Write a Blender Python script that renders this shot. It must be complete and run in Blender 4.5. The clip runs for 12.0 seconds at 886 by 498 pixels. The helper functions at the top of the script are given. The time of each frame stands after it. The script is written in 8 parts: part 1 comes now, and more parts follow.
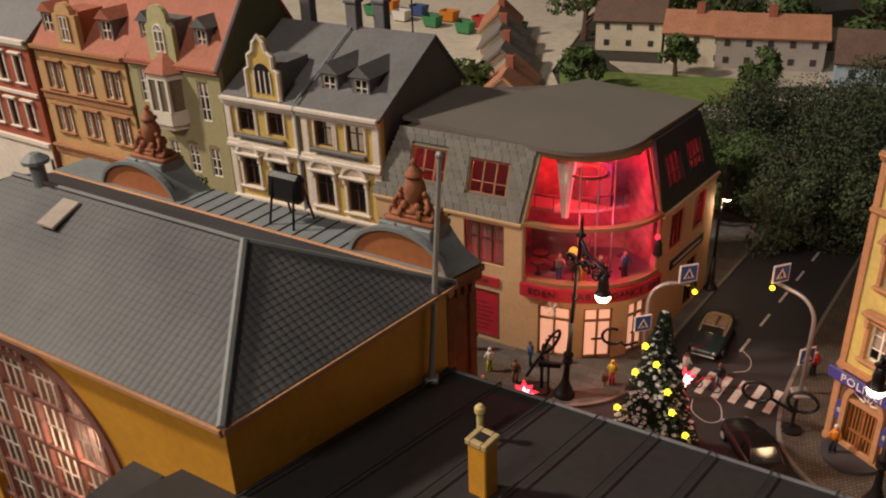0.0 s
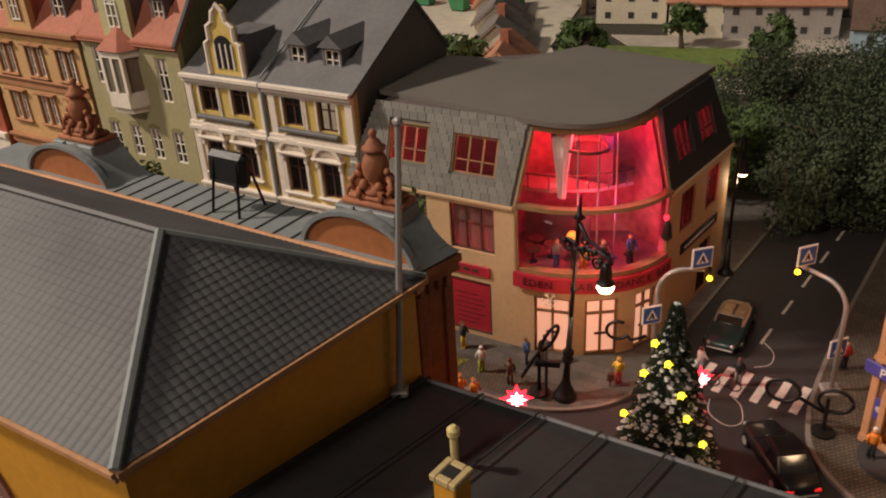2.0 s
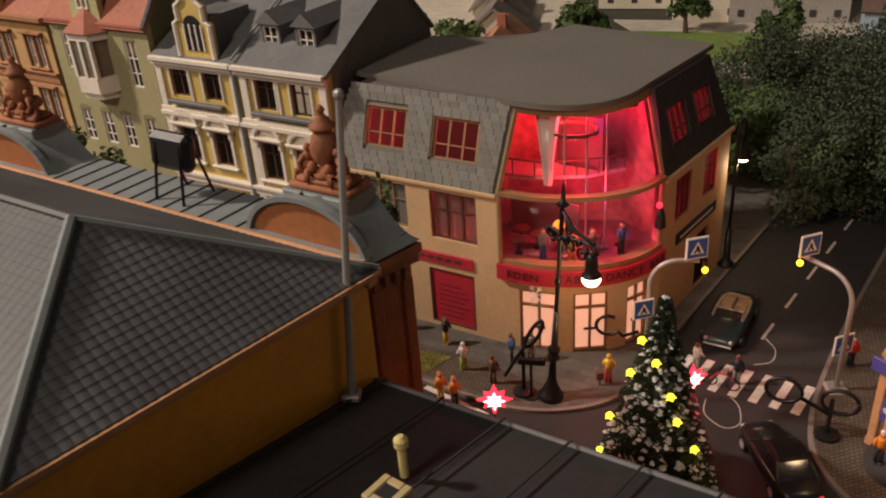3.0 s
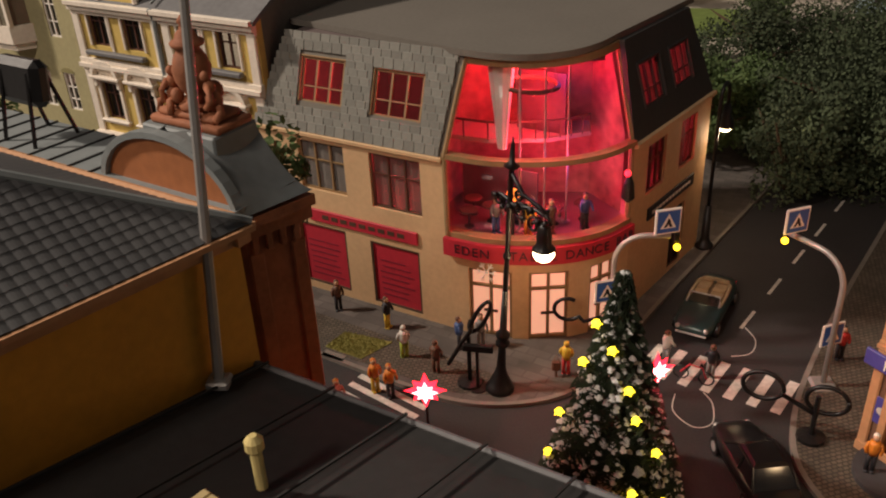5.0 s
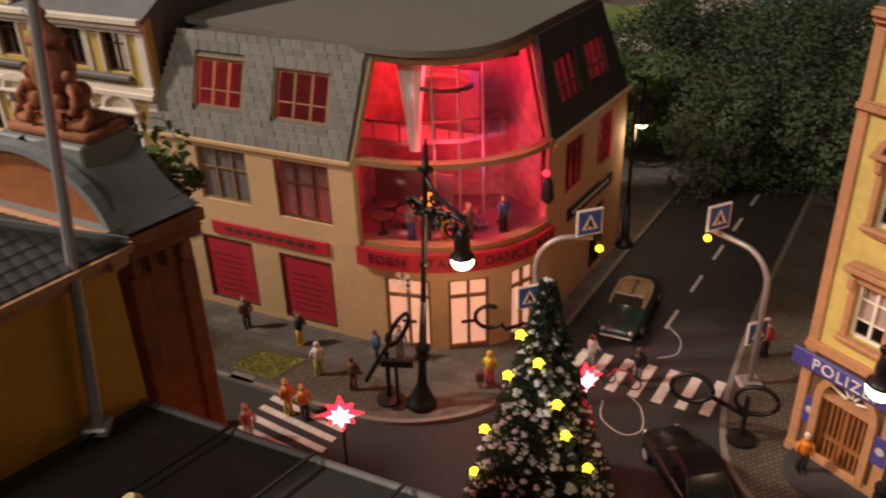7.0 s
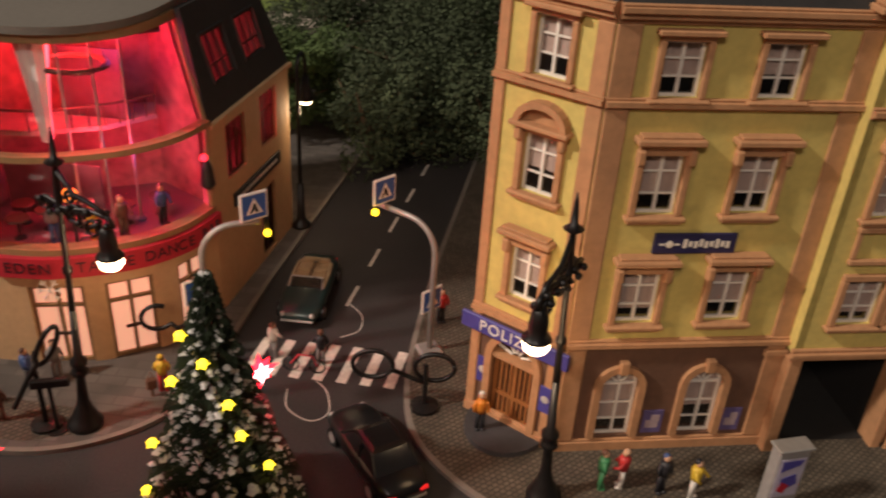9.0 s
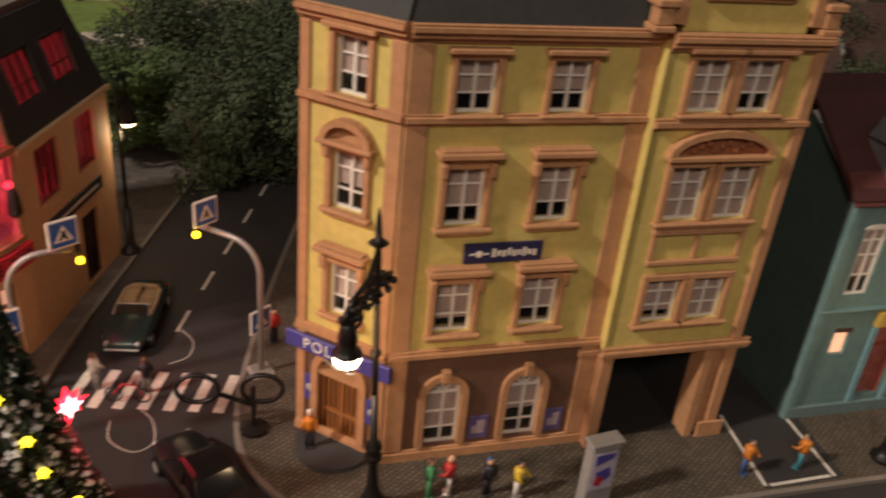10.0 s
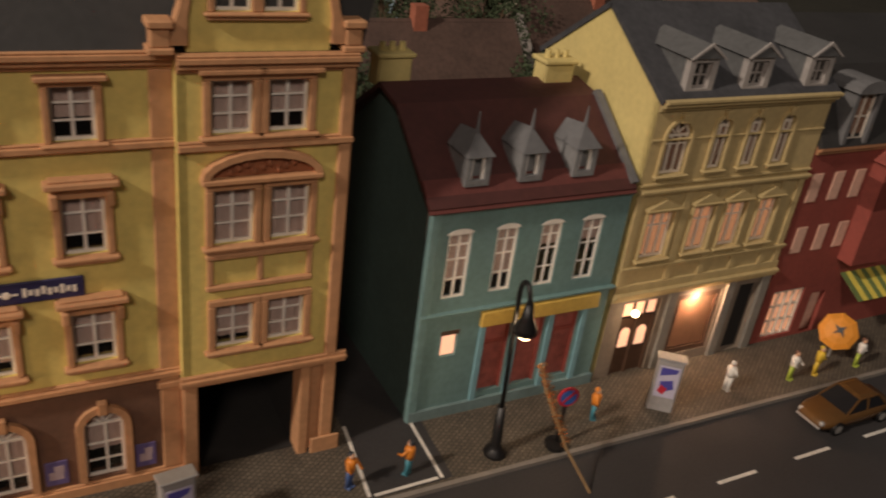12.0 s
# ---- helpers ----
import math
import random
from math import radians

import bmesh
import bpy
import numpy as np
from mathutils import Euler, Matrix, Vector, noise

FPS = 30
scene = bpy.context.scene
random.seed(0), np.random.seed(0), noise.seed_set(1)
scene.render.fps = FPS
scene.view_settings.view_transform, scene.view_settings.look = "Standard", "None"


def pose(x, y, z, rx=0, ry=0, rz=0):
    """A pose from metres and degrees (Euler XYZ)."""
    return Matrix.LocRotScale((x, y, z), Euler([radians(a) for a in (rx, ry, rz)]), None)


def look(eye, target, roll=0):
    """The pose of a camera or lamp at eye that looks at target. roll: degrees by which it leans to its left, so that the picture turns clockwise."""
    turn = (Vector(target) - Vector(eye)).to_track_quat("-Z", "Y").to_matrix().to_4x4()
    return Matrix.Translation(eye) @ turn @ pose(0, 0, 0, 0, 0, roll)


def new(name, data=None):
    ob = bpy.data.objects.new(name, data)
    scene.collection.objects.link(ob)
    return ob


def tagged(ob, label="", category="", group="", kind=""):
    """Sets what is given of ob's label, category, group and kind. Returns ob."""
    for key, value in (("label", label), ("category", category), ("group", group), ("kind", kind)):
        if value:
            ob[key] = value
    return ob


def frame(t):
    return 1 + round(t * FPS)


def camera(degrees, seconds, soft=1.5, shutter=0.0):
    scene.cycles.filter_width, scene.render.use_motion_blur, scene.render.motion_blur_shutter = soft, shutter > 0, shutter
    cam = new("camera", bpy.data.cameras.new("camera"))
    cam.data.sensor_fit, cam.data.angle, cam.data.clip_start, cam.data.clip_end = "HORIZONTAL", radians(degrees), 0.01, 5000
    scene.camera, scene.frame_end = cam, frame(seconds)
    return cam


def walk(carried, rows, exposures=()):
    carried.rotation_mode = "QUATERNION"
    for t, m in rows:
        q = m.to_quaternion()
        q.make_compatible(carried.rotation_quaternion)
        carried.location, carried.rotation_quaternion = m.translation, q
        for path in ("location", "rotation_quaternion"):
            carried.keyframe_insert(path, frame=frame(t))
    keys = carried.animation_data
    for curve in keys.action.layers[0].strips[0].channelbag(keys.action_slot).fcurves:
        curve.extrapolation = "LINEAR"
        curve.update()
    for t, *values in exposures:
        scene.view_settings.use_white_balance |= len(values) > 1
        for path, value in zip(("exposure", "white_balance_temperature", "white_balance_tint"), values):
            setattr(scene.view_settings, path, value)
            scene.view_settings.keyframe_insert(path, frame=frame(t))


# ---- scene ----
cam = camera(54.5, 12.0, 2.0, 0.5)
PATH = [
    (0, (0.041, 0.015, 0.31), (-0.041, 1.791, -0.606), -2.0),
    (0.5, (0.044, 0.033, 0.302), (-0.022, 1.805, -0.623), -1.9),
    (1, (0.046, 0.041, 0.299), (-0.009, 1.812, -0.629), -1.8),
    (1.5, (0.05, 0.05, 0.292), (-0.021, 1.82, -0.638), -2.4),
    (2, (0.052, 0.064, 0.284), (-0.049, 1.827, -0.656), -3.6),
    (2.5, (0.059, 0.076, 0.276), (-0.075, 1.832, -0.672), -4.3),
    (3, (0.067, 0.088, 0.269), (-0.061, 1.842, -0.683), -4.2),
    (3.5, (0.075, 0.101, 0.259), (-0.037, 1.854, -0.697), -3.3),
    (5.3, (0.088, 0.137, 0.234), (-0.018, 1.883, -0.737), -2.8),
    (5.5, (0.089, 0.142, 0.234), (-0.026, 1.89, -0.732), -3.0),
    (6, (0.086, 0.146, 0.236), (-0.019, 1.89, -0.738), -2.2),
    (6.5, (0.085, 0.15, 0.235), (0.026, 1.891, -0.748), -1.8),
    (6.7, (0.086, 0.148, 0.231), (0.081, 1.895, -0.743), -1.8),
    (8.3, (0.1, 0.155, 0.223), (0.567, 1.823, -0.777), -0.1),
    (8.5, (0.103, 0.155, 0.224), (0.64, 1.798, -0.783), 0.9),
    (9, (0.103, 0.158, 0.222), (0.843, 1.722, -0.781), 3.8),
    (9.5, (0.108, 0.153, 0.224), (0.98, 1.662, -0.757), 5.1),
    (10, (0.119, 0.146, 0.225), (1.121, 1.594, -0.724), 5.8),
    (10.5, (0.14, 0.133, 0.234), (1.244, 1.52, -0.693), 6.2),
    (11, (0.158, 0.121, 0.238), (1.324, 1.452, -0.693), 6.1),
    (11.5, (0.178, 0.111, 0.24), (1.424, 1.369, -0.689), 7.0),
    (12, (0.2, 0.101, 0.241), (1.501, 1.301, -0.691), 7.8),
]
walk(cam, [(t, look(eye, target, roll)) for t, eye, target, roll in PATH])


# ---- world and light ----
S = 0.01                      # the plan below is written in centimetres of the model

world = bpy.data.worlds.new("exhibition_room")
scene.world = world
world.use_nodes = True
world.node_tree.nodes["Background"].inputs[0].default_value = (0.58, 0.53, 0.49, 1)
world.node_tree.nodes["Background"].inputs[1].default_value = 0.10


def lamp(name, kind, loc, power, colour, size=0.004, aim=None):
    data = bpy.data.lights.new(name, kind)
    data.energy, data.color = power, colour
    if kind == "AREA":
        data.size = size
    else:
        data.shadow_soft_size = size
    ob = new(name, data)
    p = Vector(loc) * S
    ob.matrix_world = look(p, Vector(aim) * S) if aim else Matrix.Translation(p)
    return ob


# the hall's two ceiling spotlights: a hard one along the streets from the west, a wide one from the visitors' side
lamp("hall_spotlight", "AREA", (15 - 0.75 * 230, 45 + 0.02 * 230, 0.66 * 230), 42.0, (1.0, 0.85, 0.715), 0.14, (15, 45, 5))
lamp("hall_ceiling_lamp", "AREA", (15 - 0.46 * 230, 45 - 0.60 * 230, 0.63 * 230), 13.0, (1.0, 0.83, 0.70), 0.30, (15, 45, 5))


# ---- materials ----
def nodes_of(name):
    m = bpy.data.materials.new(name)
    m.use_nodes = True
    nt = m.node_tree
    return m, nt, nt.nodes["Principled BSDF"]


def paint(name, colour, rough=0.7, var=0.18, grain=350, stain=45, bump=0.15, metal=0.0, spread=0.0):
    """A painted or cast surface: fine grain, wide stains, fine relief; spread varies it from piece to piece."""
    m, nt, bsdf = nodes_of(name)
    co = nt.nodes.new("ShaderNodeTexCoord")
    fine, wide = nt.nodes.new("ShaderNodeTexNoise"), nt.nodes.new("ShaderNodeTexNoise")
    fine.inputs["Scale"].default_value, fine.inputs["Detail"].default_value = grain, 4
    wide.inputs["Scale"].default_value, wide.inputs["Detail"].default_value = stain, 5
    for n in (fine, wide):
        nt.links.new(co.outputs["Object"], n.inputs["Vector"])
    add = nt.nodes.new("ShaderNodeMath")
    nt.links.new(fine.outputs["Fac"], add.inputs[0])
    nt.links.new(wide.outputs["Fac"], add.inputs[1])
    last = add
    if spread:
        info = nt.nodes.new("ShaderNodeObjectInfo")
        mul = nt.nodes.new("ShaderNodeMath")
        mul.operation, mul.inputs[1].default_value = "MULTIPLY", spread
        nt.links.new(info.outputs["Random"], mul.inputs[0])
        last = nt.nodes.new("ShaderNodeMath")
        nt.links.new(add.outputs[0], last.inputs[0])
        nt.links.new(mul.outputs[0], last.inputs[1])
    ramp = nt.nodes.new("ShaderNodeMapRange")
    ramp.inputs["From Min"].default_value, ramp.inputs["From Max"].default_value = 0.6, 1.4 + spread
    ramp.inputs["To Min"].default_value, ramp.inputs["To Max"].default_value = 1 - var, 1 + var
    nt.links.new(last.outputs[0], ramp.inputs["Value"])
    mix = nt.nodes.new("ShaderNodeMix")
    mix.data_type, mix.blend_type = "RGBA", "MULTIPLY"
    mix.inputs["Factor"].default_value = 1
    mix.inputs["A"].default_value = (*colour, 1)
    nt.links.new(ramp.outputs["Result"], mix.inputs["B"])
    nt.links.new(mix.outputs["Result"], bsdf.inputs["Base Color"])
    bsdf.inputs["Roughness"].default_value, bsdf.inputs["Metallic"].default_value = rough, metal
    if bump:
        b = nt.nodes.new("ShaderNodeBump")
        b.inputs["Strength"].default_value, b.inputs["Distance"].default_value = bump, 0.0006
        nt.links.new(fine.outputs["Fac"], b.inputs["Height"])
        nt.links.new(b.outputs["Normal"], bsdf.inputs["Normal"])
    return m


def glow(name, colour, strength):
    m, nt, bsdf = nodes_of(name)
    bsdf.inputs["Base Color"].default_value = (*colour, 1)
    bsdf.inputs["Emission Color"].default_value = (*colour, 1)
    bsdf.inputs["Emission Strength"].default_value = strength
    return m


def glass(name, tint=(1, 1, 1), clear=0.85):
    """Thin pane: mostly clear, with a little gloss."""
    m, nt, bsdf = nodes_of(name)
    bsdf.inputs["Base Color"].default_value = (0.02, 0.02, 0.02, 1)
    bsdf.inputs["Roughness"].default_value = 0.08
    clean = nt.nodes.new("ShaderNodeBsdfTransparent")
    clean.inputs[0].default_value = (*tint, 1)
    mix = nt.nodes.new("ShaderNodeMixShader")
    mix.inputs[0].default_value = clear
    nt.links.new(bsdf.outputs[0], mix.inputs[1])
    nt.links.new(clean.outputs[0], mix.inputs[2])
    nt.links.new(mix.outputs[0], nt.nodes["Material Output"].inputs[0])
    return m


def patterned(name, colour, joint, kind="brick", w=0.004, h=0.002, rough=0.8, bump=0.5, angle=0.0, mortar=0.0004):
    """Small setts, slates or boards whose pieces are only a few tenths of a millimetre."""
    m, nt, bsdf = nodes_of(name)
    co, mp = nt.nodes.new("ShaderNodeTexCoord"), nt.nodes.new("ShaderNodeMapping")
    mp.inputs["Rotation"].default_value = (0, 0, radians(angle))
    nt.links.new(co.outputs["Object"], mp.inputs["Vector"])
    fine = nt.nodes.new("ShaderNodeTexNoise")
    fine.inputs["Scale"].default_value = 60
    fine.inputs["Detail"].default_value = 6
    nt.links.new(co.outputs["Object"], fine.inputs["Vector"])
    if kind == "brick":
        t = nt.nodes.new("ShaderNodeTexBrick")
        t.inputs["Scale"].default_value = 1
        t.inputs["Brick Width"].default_value, t.inputs["Row Height"].default_value = w, h
        t.inputs["Mortar Size"].default_value = mortar
        t.inputs["Color1"].default_value = (*[c * 1.2 for c in colour], 1)
        t.inputs["Color2"].default_value = (*[c * 0.75 for c in colour], 1)
        t.inputs["Mortar"].default_value = (*joint, 1)
        out, height = t.outputs["Color"], t.outputs["Fac"]
    else:
        t = nt.nodes.new("ShaderNodeTexVoronoi")
        t.inputs["Scale"].default_value = 1 / w
        r = nt.nodes.new("ShaderNodeValToRGB")
        r.color_ramp.elements[0].color, r.color_ramp.elements[0].position = (*colour, 1), 0.3
        r.color_ramp.elements[1].color, r.color_ramp.elements[1].position = (*joint, 1), 0.65
        nt.links.new(t.outputs["Distance"], r.inputs["Fac"])
        out, height = r.outputs["Color"], t.outputs["Distance"]
    nt.links.new(mp.outputs["Vector"], t.inputs["Vector"])
    mix = nt.nodes.new("ShaderNodeMix")
    mix.data_type, mix.blend_type = "RGBA", "OVERLAY"
    mix.inputs["Factor"].default_value = 0.6
    nt.links.new(out, mix.inputs["A"])
    nt.links.new(fine.outputs["Fac"], mix.inputs["B"])
    nt.links.new(mix.outputs["Result"], bsdf.inputs["Base Color"])
    bsdf.inputs["Roughness"].default_value = rough
    b = nt.nodes.new("ShaderNodeBump")
    b.invert = True
    b.inputs["Strength"].default_value, b.inputs["Distance"].default_value = bump, 0.0005
    nt.links.new(height, b.inputs["Height"])
    nt.links.new(b.outputs["Normal"], bsdf.inputs["Normal"])
    return m


ASPHALT = paint("asphalt", (0.029, 0.026, 0.026), 0.75, 0.3, 900, 30, 0.3)
SETTS = patterned("cobble_setts", (0.11, 0.088, 0.062), (0.046, 0.036, 0.027), "brick", 0.0024, 0.0019, 0.8, 0.7, -17, 0.0003)
SLABS = patterned("paving_slabs", (0.105, 0.09, 0.08), (0.082, 0.07, 0.062), "brick", 0.011, 0.0055, 0.85, 0.3, 28)
KERB = paint("kerb_stone", (0.19, 0.165, 0.14), 0.8)
LINE = paint("road_marking", (0.62, 0.58, 0.52), 0.7, 0.3, 500, 80)
LAWN = paint("static_grass", (0.26, 0.24, 0.06), 0.95, 0.35, 1200, 90, 0.8)
CREAM = paint("cream_plaster", (0.56, 0.37, 0.20), 0.75, 0.12)
YELLOW = paint("yellow_plaster", (0.62, 0.49, 0.15), 0.75, 0.16)
STONE = paint("terracotta_stone", (0.47, 0.24, 0.115), 0.75, 0.2)
BROWN = paint("brown_plaster", (0.145, 0.072, 0.043), 0.8, 0.2)
OCHRE = paint("ochre_station_plaster", (0.62, 0.29, 0.025), 0.6, 0.14)
TEAL = paint("teal_plaster", (0.13, 0.22, 0.215), 0.75, 0.2)
TAN = paint("straw_plaster", (0.46, 0.35, 0.165), 0.75, 0.16)
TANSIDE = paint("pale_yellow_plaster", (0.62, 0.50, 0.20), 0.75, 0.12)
BRICKRED = paint("dark_red_plaster", (0.25, 0.055, 0.04), 0.75, 0.2)
WHITE = paint("white_plastic", (0.80, 0.75, 0.68), 0.5, 0.1)
IVORY = paint("ivory_stucco", (0.74, 0.66, 0.56), 0.7, 0.14)
BUTTER = paint("butter_plaster", (0.58, 0.42, 0.12), 0.75, 0.14)
OLIVE = paint("olive_plaster", (0.36, 0.32, 0.17), 0.8, 0.14)
SANDY = paint("sandy_orange_plaster", (0.52, 0.32, 0.14), 0.8, 0.16)
RUST = paint("rust_trim", (0.36, 0.17, 0.08), 0.8, 0.2)
SLATE = paint("grey_slate_paint", (0.135, 0.133, 0.135), 0.65, 0.22, 300, 40, 0.3)
ROOFGREY = paint("grey_card_roof", (0.145, 0.13, 0.11), 0.75, 0.12, 500, 25)
DARKROOF = paint("black_roof_and_seam_shade", (0.027, 0.025, 0.024), 0.7, 0.25, 300, 30, 0.2)
ZINC = paint("blue_grey_zinc", (0.20, 0.22, 0.22), 0.6, 0.16, 300, 30, 0.1)
REDTILE = paint("red_roof_tile", (0.36, 0.12, 0.07), 0.75, 0.22, 300, 50, 0.4)
MAROON = paint("maroon_roof", (0.068, 0.020, 0.017), 0.7, 0.25, 300, 50, 0.3)
GABLE = paint("grey_brown_render", (0.19, 0.165, 0.14), 0.85, 0.14)
TERRACOTTA = paint("terracotta_clay", (0.30, 0.105, 0.045), 0.75, 0.3, 400, 120, 0.4)
SHINGLE = paint("slate_shingle", (0.185, 0.182, 0.158), 0.7, 0.26, 400, 60, 0.4, spread=0.9)
BLACK = paint("black_cast_metal", (0.012, 0.011, 0.011), 0.4, 0.2, metal=0.3)
STEEL = paint("galvanised_steel", (0.36, 0.34, 0.32), 0.45, 0.12, metal=0.4)
TIMBER = paint("dark_brown_timber", (0.07, 0.035, 0.02), 0.6, 0.25)
GOLDWOOD = paint("honey_timber", (0.25, 0.155, 0.07), 0.6, 0.2)
CRIMSON = paint("crimson_board", (0.42, 0.018, 0.035), 0.6, 0.15)
DARKBLUE = paint("navy_board", (0.025, 0.022, 0.075), 0.5, 0.15)
VIOLET = paint("violet_blue_board", (0.07, 0.06, 0.28), 0.5, 0.12)
# near black: the shade inside rooms and openings is put into the colour
SHADOWROOM = paint("opening_shade_black", (0.014, 0.012, 0.011), 0.9)
CURTAIN = paint("net_curtain", (0.80, 0.62, 0.56), 0.9, 0.18, 900, 150)
PANE = glass("window_pane", (0.92, 0.9, 0.88), 0.8)
SHOPGLASS = glass("showroom_glass", (0.97, 0.97, 0.97), 0.93)
LEAF = paint("tree_foliage", (0.075, 0.12, 0.035), 0.8, 0.5, 200, 22, 0.0)
DARKLEAF = paint("dark_foliage", (0.046, 0.064, 0.028), 0.85, 0.55, 200, 22, 0.0)
FIR = paint("fir_needles", (0.022, 0.035, 0.014), 0.8, 0.4, 300, 60, 0.0)
SNOW = paint("sprayed_snow", (0.60, 0.60, 0.58), 0.8, 0.1)
BARK = paint("bark", (0.09, 0.055, 0.03), 0.9, 0.3)
WARMGLOW = glow("warm_lamp_glow", (1.0, 0.72, 0.42), 11)
REDGLOW = glow("red_star_glow", (1.0, 0.02, 0.04), 3.5)
STARHEART = glow("star_heart_glow", (1.0, 0.5, 0.5), 5)
YELLOWGLOW = glow("yellow_bulb_glow", (1.0, 0.74, 0.03), 3.2)
DOORGLOW = glow("lit_door_blind", (1.0, 0.50, 0.33), 0.62)
ROOMGLOW = glow("lit_room_window", (1.0, 0.58, 0.36), 0.75)


# ---- building tools ----
class Solid:
    """Collects vertices and faces in centimetres."""

    def __init__(self, x=None):
        self.v, self.f, self.mi, self.x, self.slot = [], [], [], x or Matrix(), 0

    def add(self, verts, faces):
        n = len(self.v)
        self.v += [tuple(self.x @ Vector(p)) for p in verts]
        self.f += [tuple(n + i for i in f) for f in faces]
        self.mi += [self.slot] * len(faces)
        return self

    def box(self, x0, y0, z0, x1, y1, z1, b=0.0):
        if b <= 0:
            v = [(x, y, z) for z in (z0, z1) for y in (y0, y1) for x in (x0, x1)]
            return self.add(v, [(0, 2, 3, 1), (4, 5, 7, 6), (0, 1, 5, 4), (2, 6, 7, 3), (0, 4, 6, 2), (1, 3, 7, 5)])
        b = min(b, (x1 - x0) * 0.45, (y1 - y0) * 0.45, (z1 - z0) * 0.45)
        v, f, idx = [], [], {}
        for i, x in enumerate((x0, x1)):
            for j, y in enumerate((y0, y1)):
                for k, z in enumerate((z0, z1)):
                    sx, sy, sz = (1, -1)[i], (1, -1)[j], (1, -1)[k]
                    idx[i, j, k] = len(v)
                    v += [(x, y + sy * b, z + sz * b), (x + sx * b, y, z + sz * b), (x + sx * b, y + sy * b, z)]
        for a in range(3):
            for s in (0, 1):
                o = [c for c in range(3) if c != a]
                ring = []
                for p, q in ((0, 0), (1, 0), (1, 1), (0, 1)):
                    key = [0, 0, 0]
                    key[a], key[o[0]], key[o[1]] = s, p, q
                    ring.append(idx[tuple(key)] + a)
                f.append(tuple(ring if (s == 1) == (a != 1) else ring[::-1]))
        for a in range(3):
            o = [c for c in range(3) if c != a]
            for p in (0, 1):
                for q in (0, 1):
                    k0, k1 = [0, 0, 0], [0, 0, 0]
                    k0[o[0]] = k1[o[0]] = p
                    k0[o[1]] = k1[o[1]] = q
                    k1[a] = 1
                    i0, i1 = idx[tuple(k0)], idx[tuple(k1)]
                    f.append((i0 + o[0], i0 + o[1], i1 + o[1], i1 + o[0]))
        for i0 in idx.values():
            f.append((i0, i0 + 1, i0 + 2))
        return self.add(v, f)

    def prism(self, poly, z0, z1):
        """poly in x, y; straight up from z0 to z1."""
        n = len(poly)
        v = [(x, y, z0) for x, y in poly] + [(x, y, z1) for x, y in poly]
        return self.add(v, [tuple(range(n))[::-1], tuple(range(n, 2 * n))] + [(i, (i + 1) % n, n + (i + 1) % n, n + i) for i in range(n)])

    def slab(self, poly, y0, y1):
        """poly in x, z; from y0 back to y1."""
        n = len(poly)
        v = [(x, y0, z) for x, z in poly] + [(x, y1, z) for x, z in poly]
        return self.add(v, [tuple(range(n)), tuple(range(n, 2 * n))[::-1]] + [(i, n + i, n + (i + 1) % n, (i + 1) % n) for i in range(n)])

    def sheet(self, p, t):
        """A four-cornered plate of thickness t under the corners p."""
        a, b, c = (Vector(q) for q in p[:3])
        n = (b - a).cross(c - a).normalized() * t
        k = len(p)
        v = [Vector(q) for q in p] + [Vector(q) - n for q in p]
        return self.add([tuple(q) for q in v], [tuple(range(k)), tuple(range(k, 2 * k))[::-1]] + [(i, k + i, k + (i + 1) % k, (i + 1) % k) for i in range(k)])

    def lathe(self, prof, x=0, y=0, n=12):
        """prof: radius, height."""
        v = [(x + r * math.cos(2 * math.pi * i / n), y + r * math.sin(2 * math.pi * i / n), z) for r, z in prof for i in range(n)]
        f = [(k * n + i, k * n + (i + 1) % n, (k + 1) * n + (i + 1) % n, (k + 1) * n + i) for k in range(len(prof) - 1) for i in range(n)]
        return self.add(v, f + [tuple(range(n))[::-1], tuple(range(len(v) - n, len(v)))])

    def tube(self, path, r, n=6):
        """path of points; r one radius or one for each point."""
        pts = [Vector(p) for p in path]
        rs = r if isinstance(r, (list, tuple)) else [r] * len(pts)
        v = []
        for i, p in enumerate(pts):
            d = (pts[min(i + 1, len(pts) - 1)] - pts[max(i - 1, 0)]).normalized()
            s = d.cross(Vector((0.3, 0.9, 0.2)) if abs(d.y) < 0.9 else Vector((1, 0, 0))).normalized()
            q = d.cross(s)
            v += [tuple(p + rs[i] * (math.cos(2 * math.pi * k / n) * s + math.sin(2 * math.pi * k / n) * q)) for k in range(n)]
        f = [(i * n + k, i * n + (k + 1) % n, (i + 1) * n + (k + 1) % n, (i + 1) * n + k) for i in range(len(pts) - 1) for k in range(n)]
        return self.add(v, f + [tuple(range(n))[::-1], tuple(range(len(v) - n, len(v)))])

    def ball(self, c, r, n=8, sz=1.0):
        prof = [(max(r * math.sin(math.pi * i / n), 0.001), c[2] - sz * r * math.cos(math.pi * i / n)) for i in range(n + 1)]
        return self.lathe(prof, c[0], c[1], n + 2)

    def object(self, name, mats, parent=None, label="", smooth=False):
        me = bpy.data.meshes.new(name)
        me.from_pydata([(x * S, y * S, z * S) for x, y, z in self.v], [], self.f)
        mats = mats if isinstance(mats, (list, tuple)) else [mats]
        for m in mats:
            me.materials.append(m)
        if len(mats) > 1:
            me.polygons.foreach_set("material_index", self.mi)
        if smooth:
            me.polygons.foreach_set("use_smooth", [True] * len(me.polygons))
        bm = bmesh.new()
        bm.from_mesh(me)
        bmesh.ops.recalc_face_normals(bm, faces=bm.faces)
        bm.to_mesh(me)
        bm.free()
        ob = new(name, me)
        ob.parent = parent
        if label:
            ob["label"] = label
        return ob


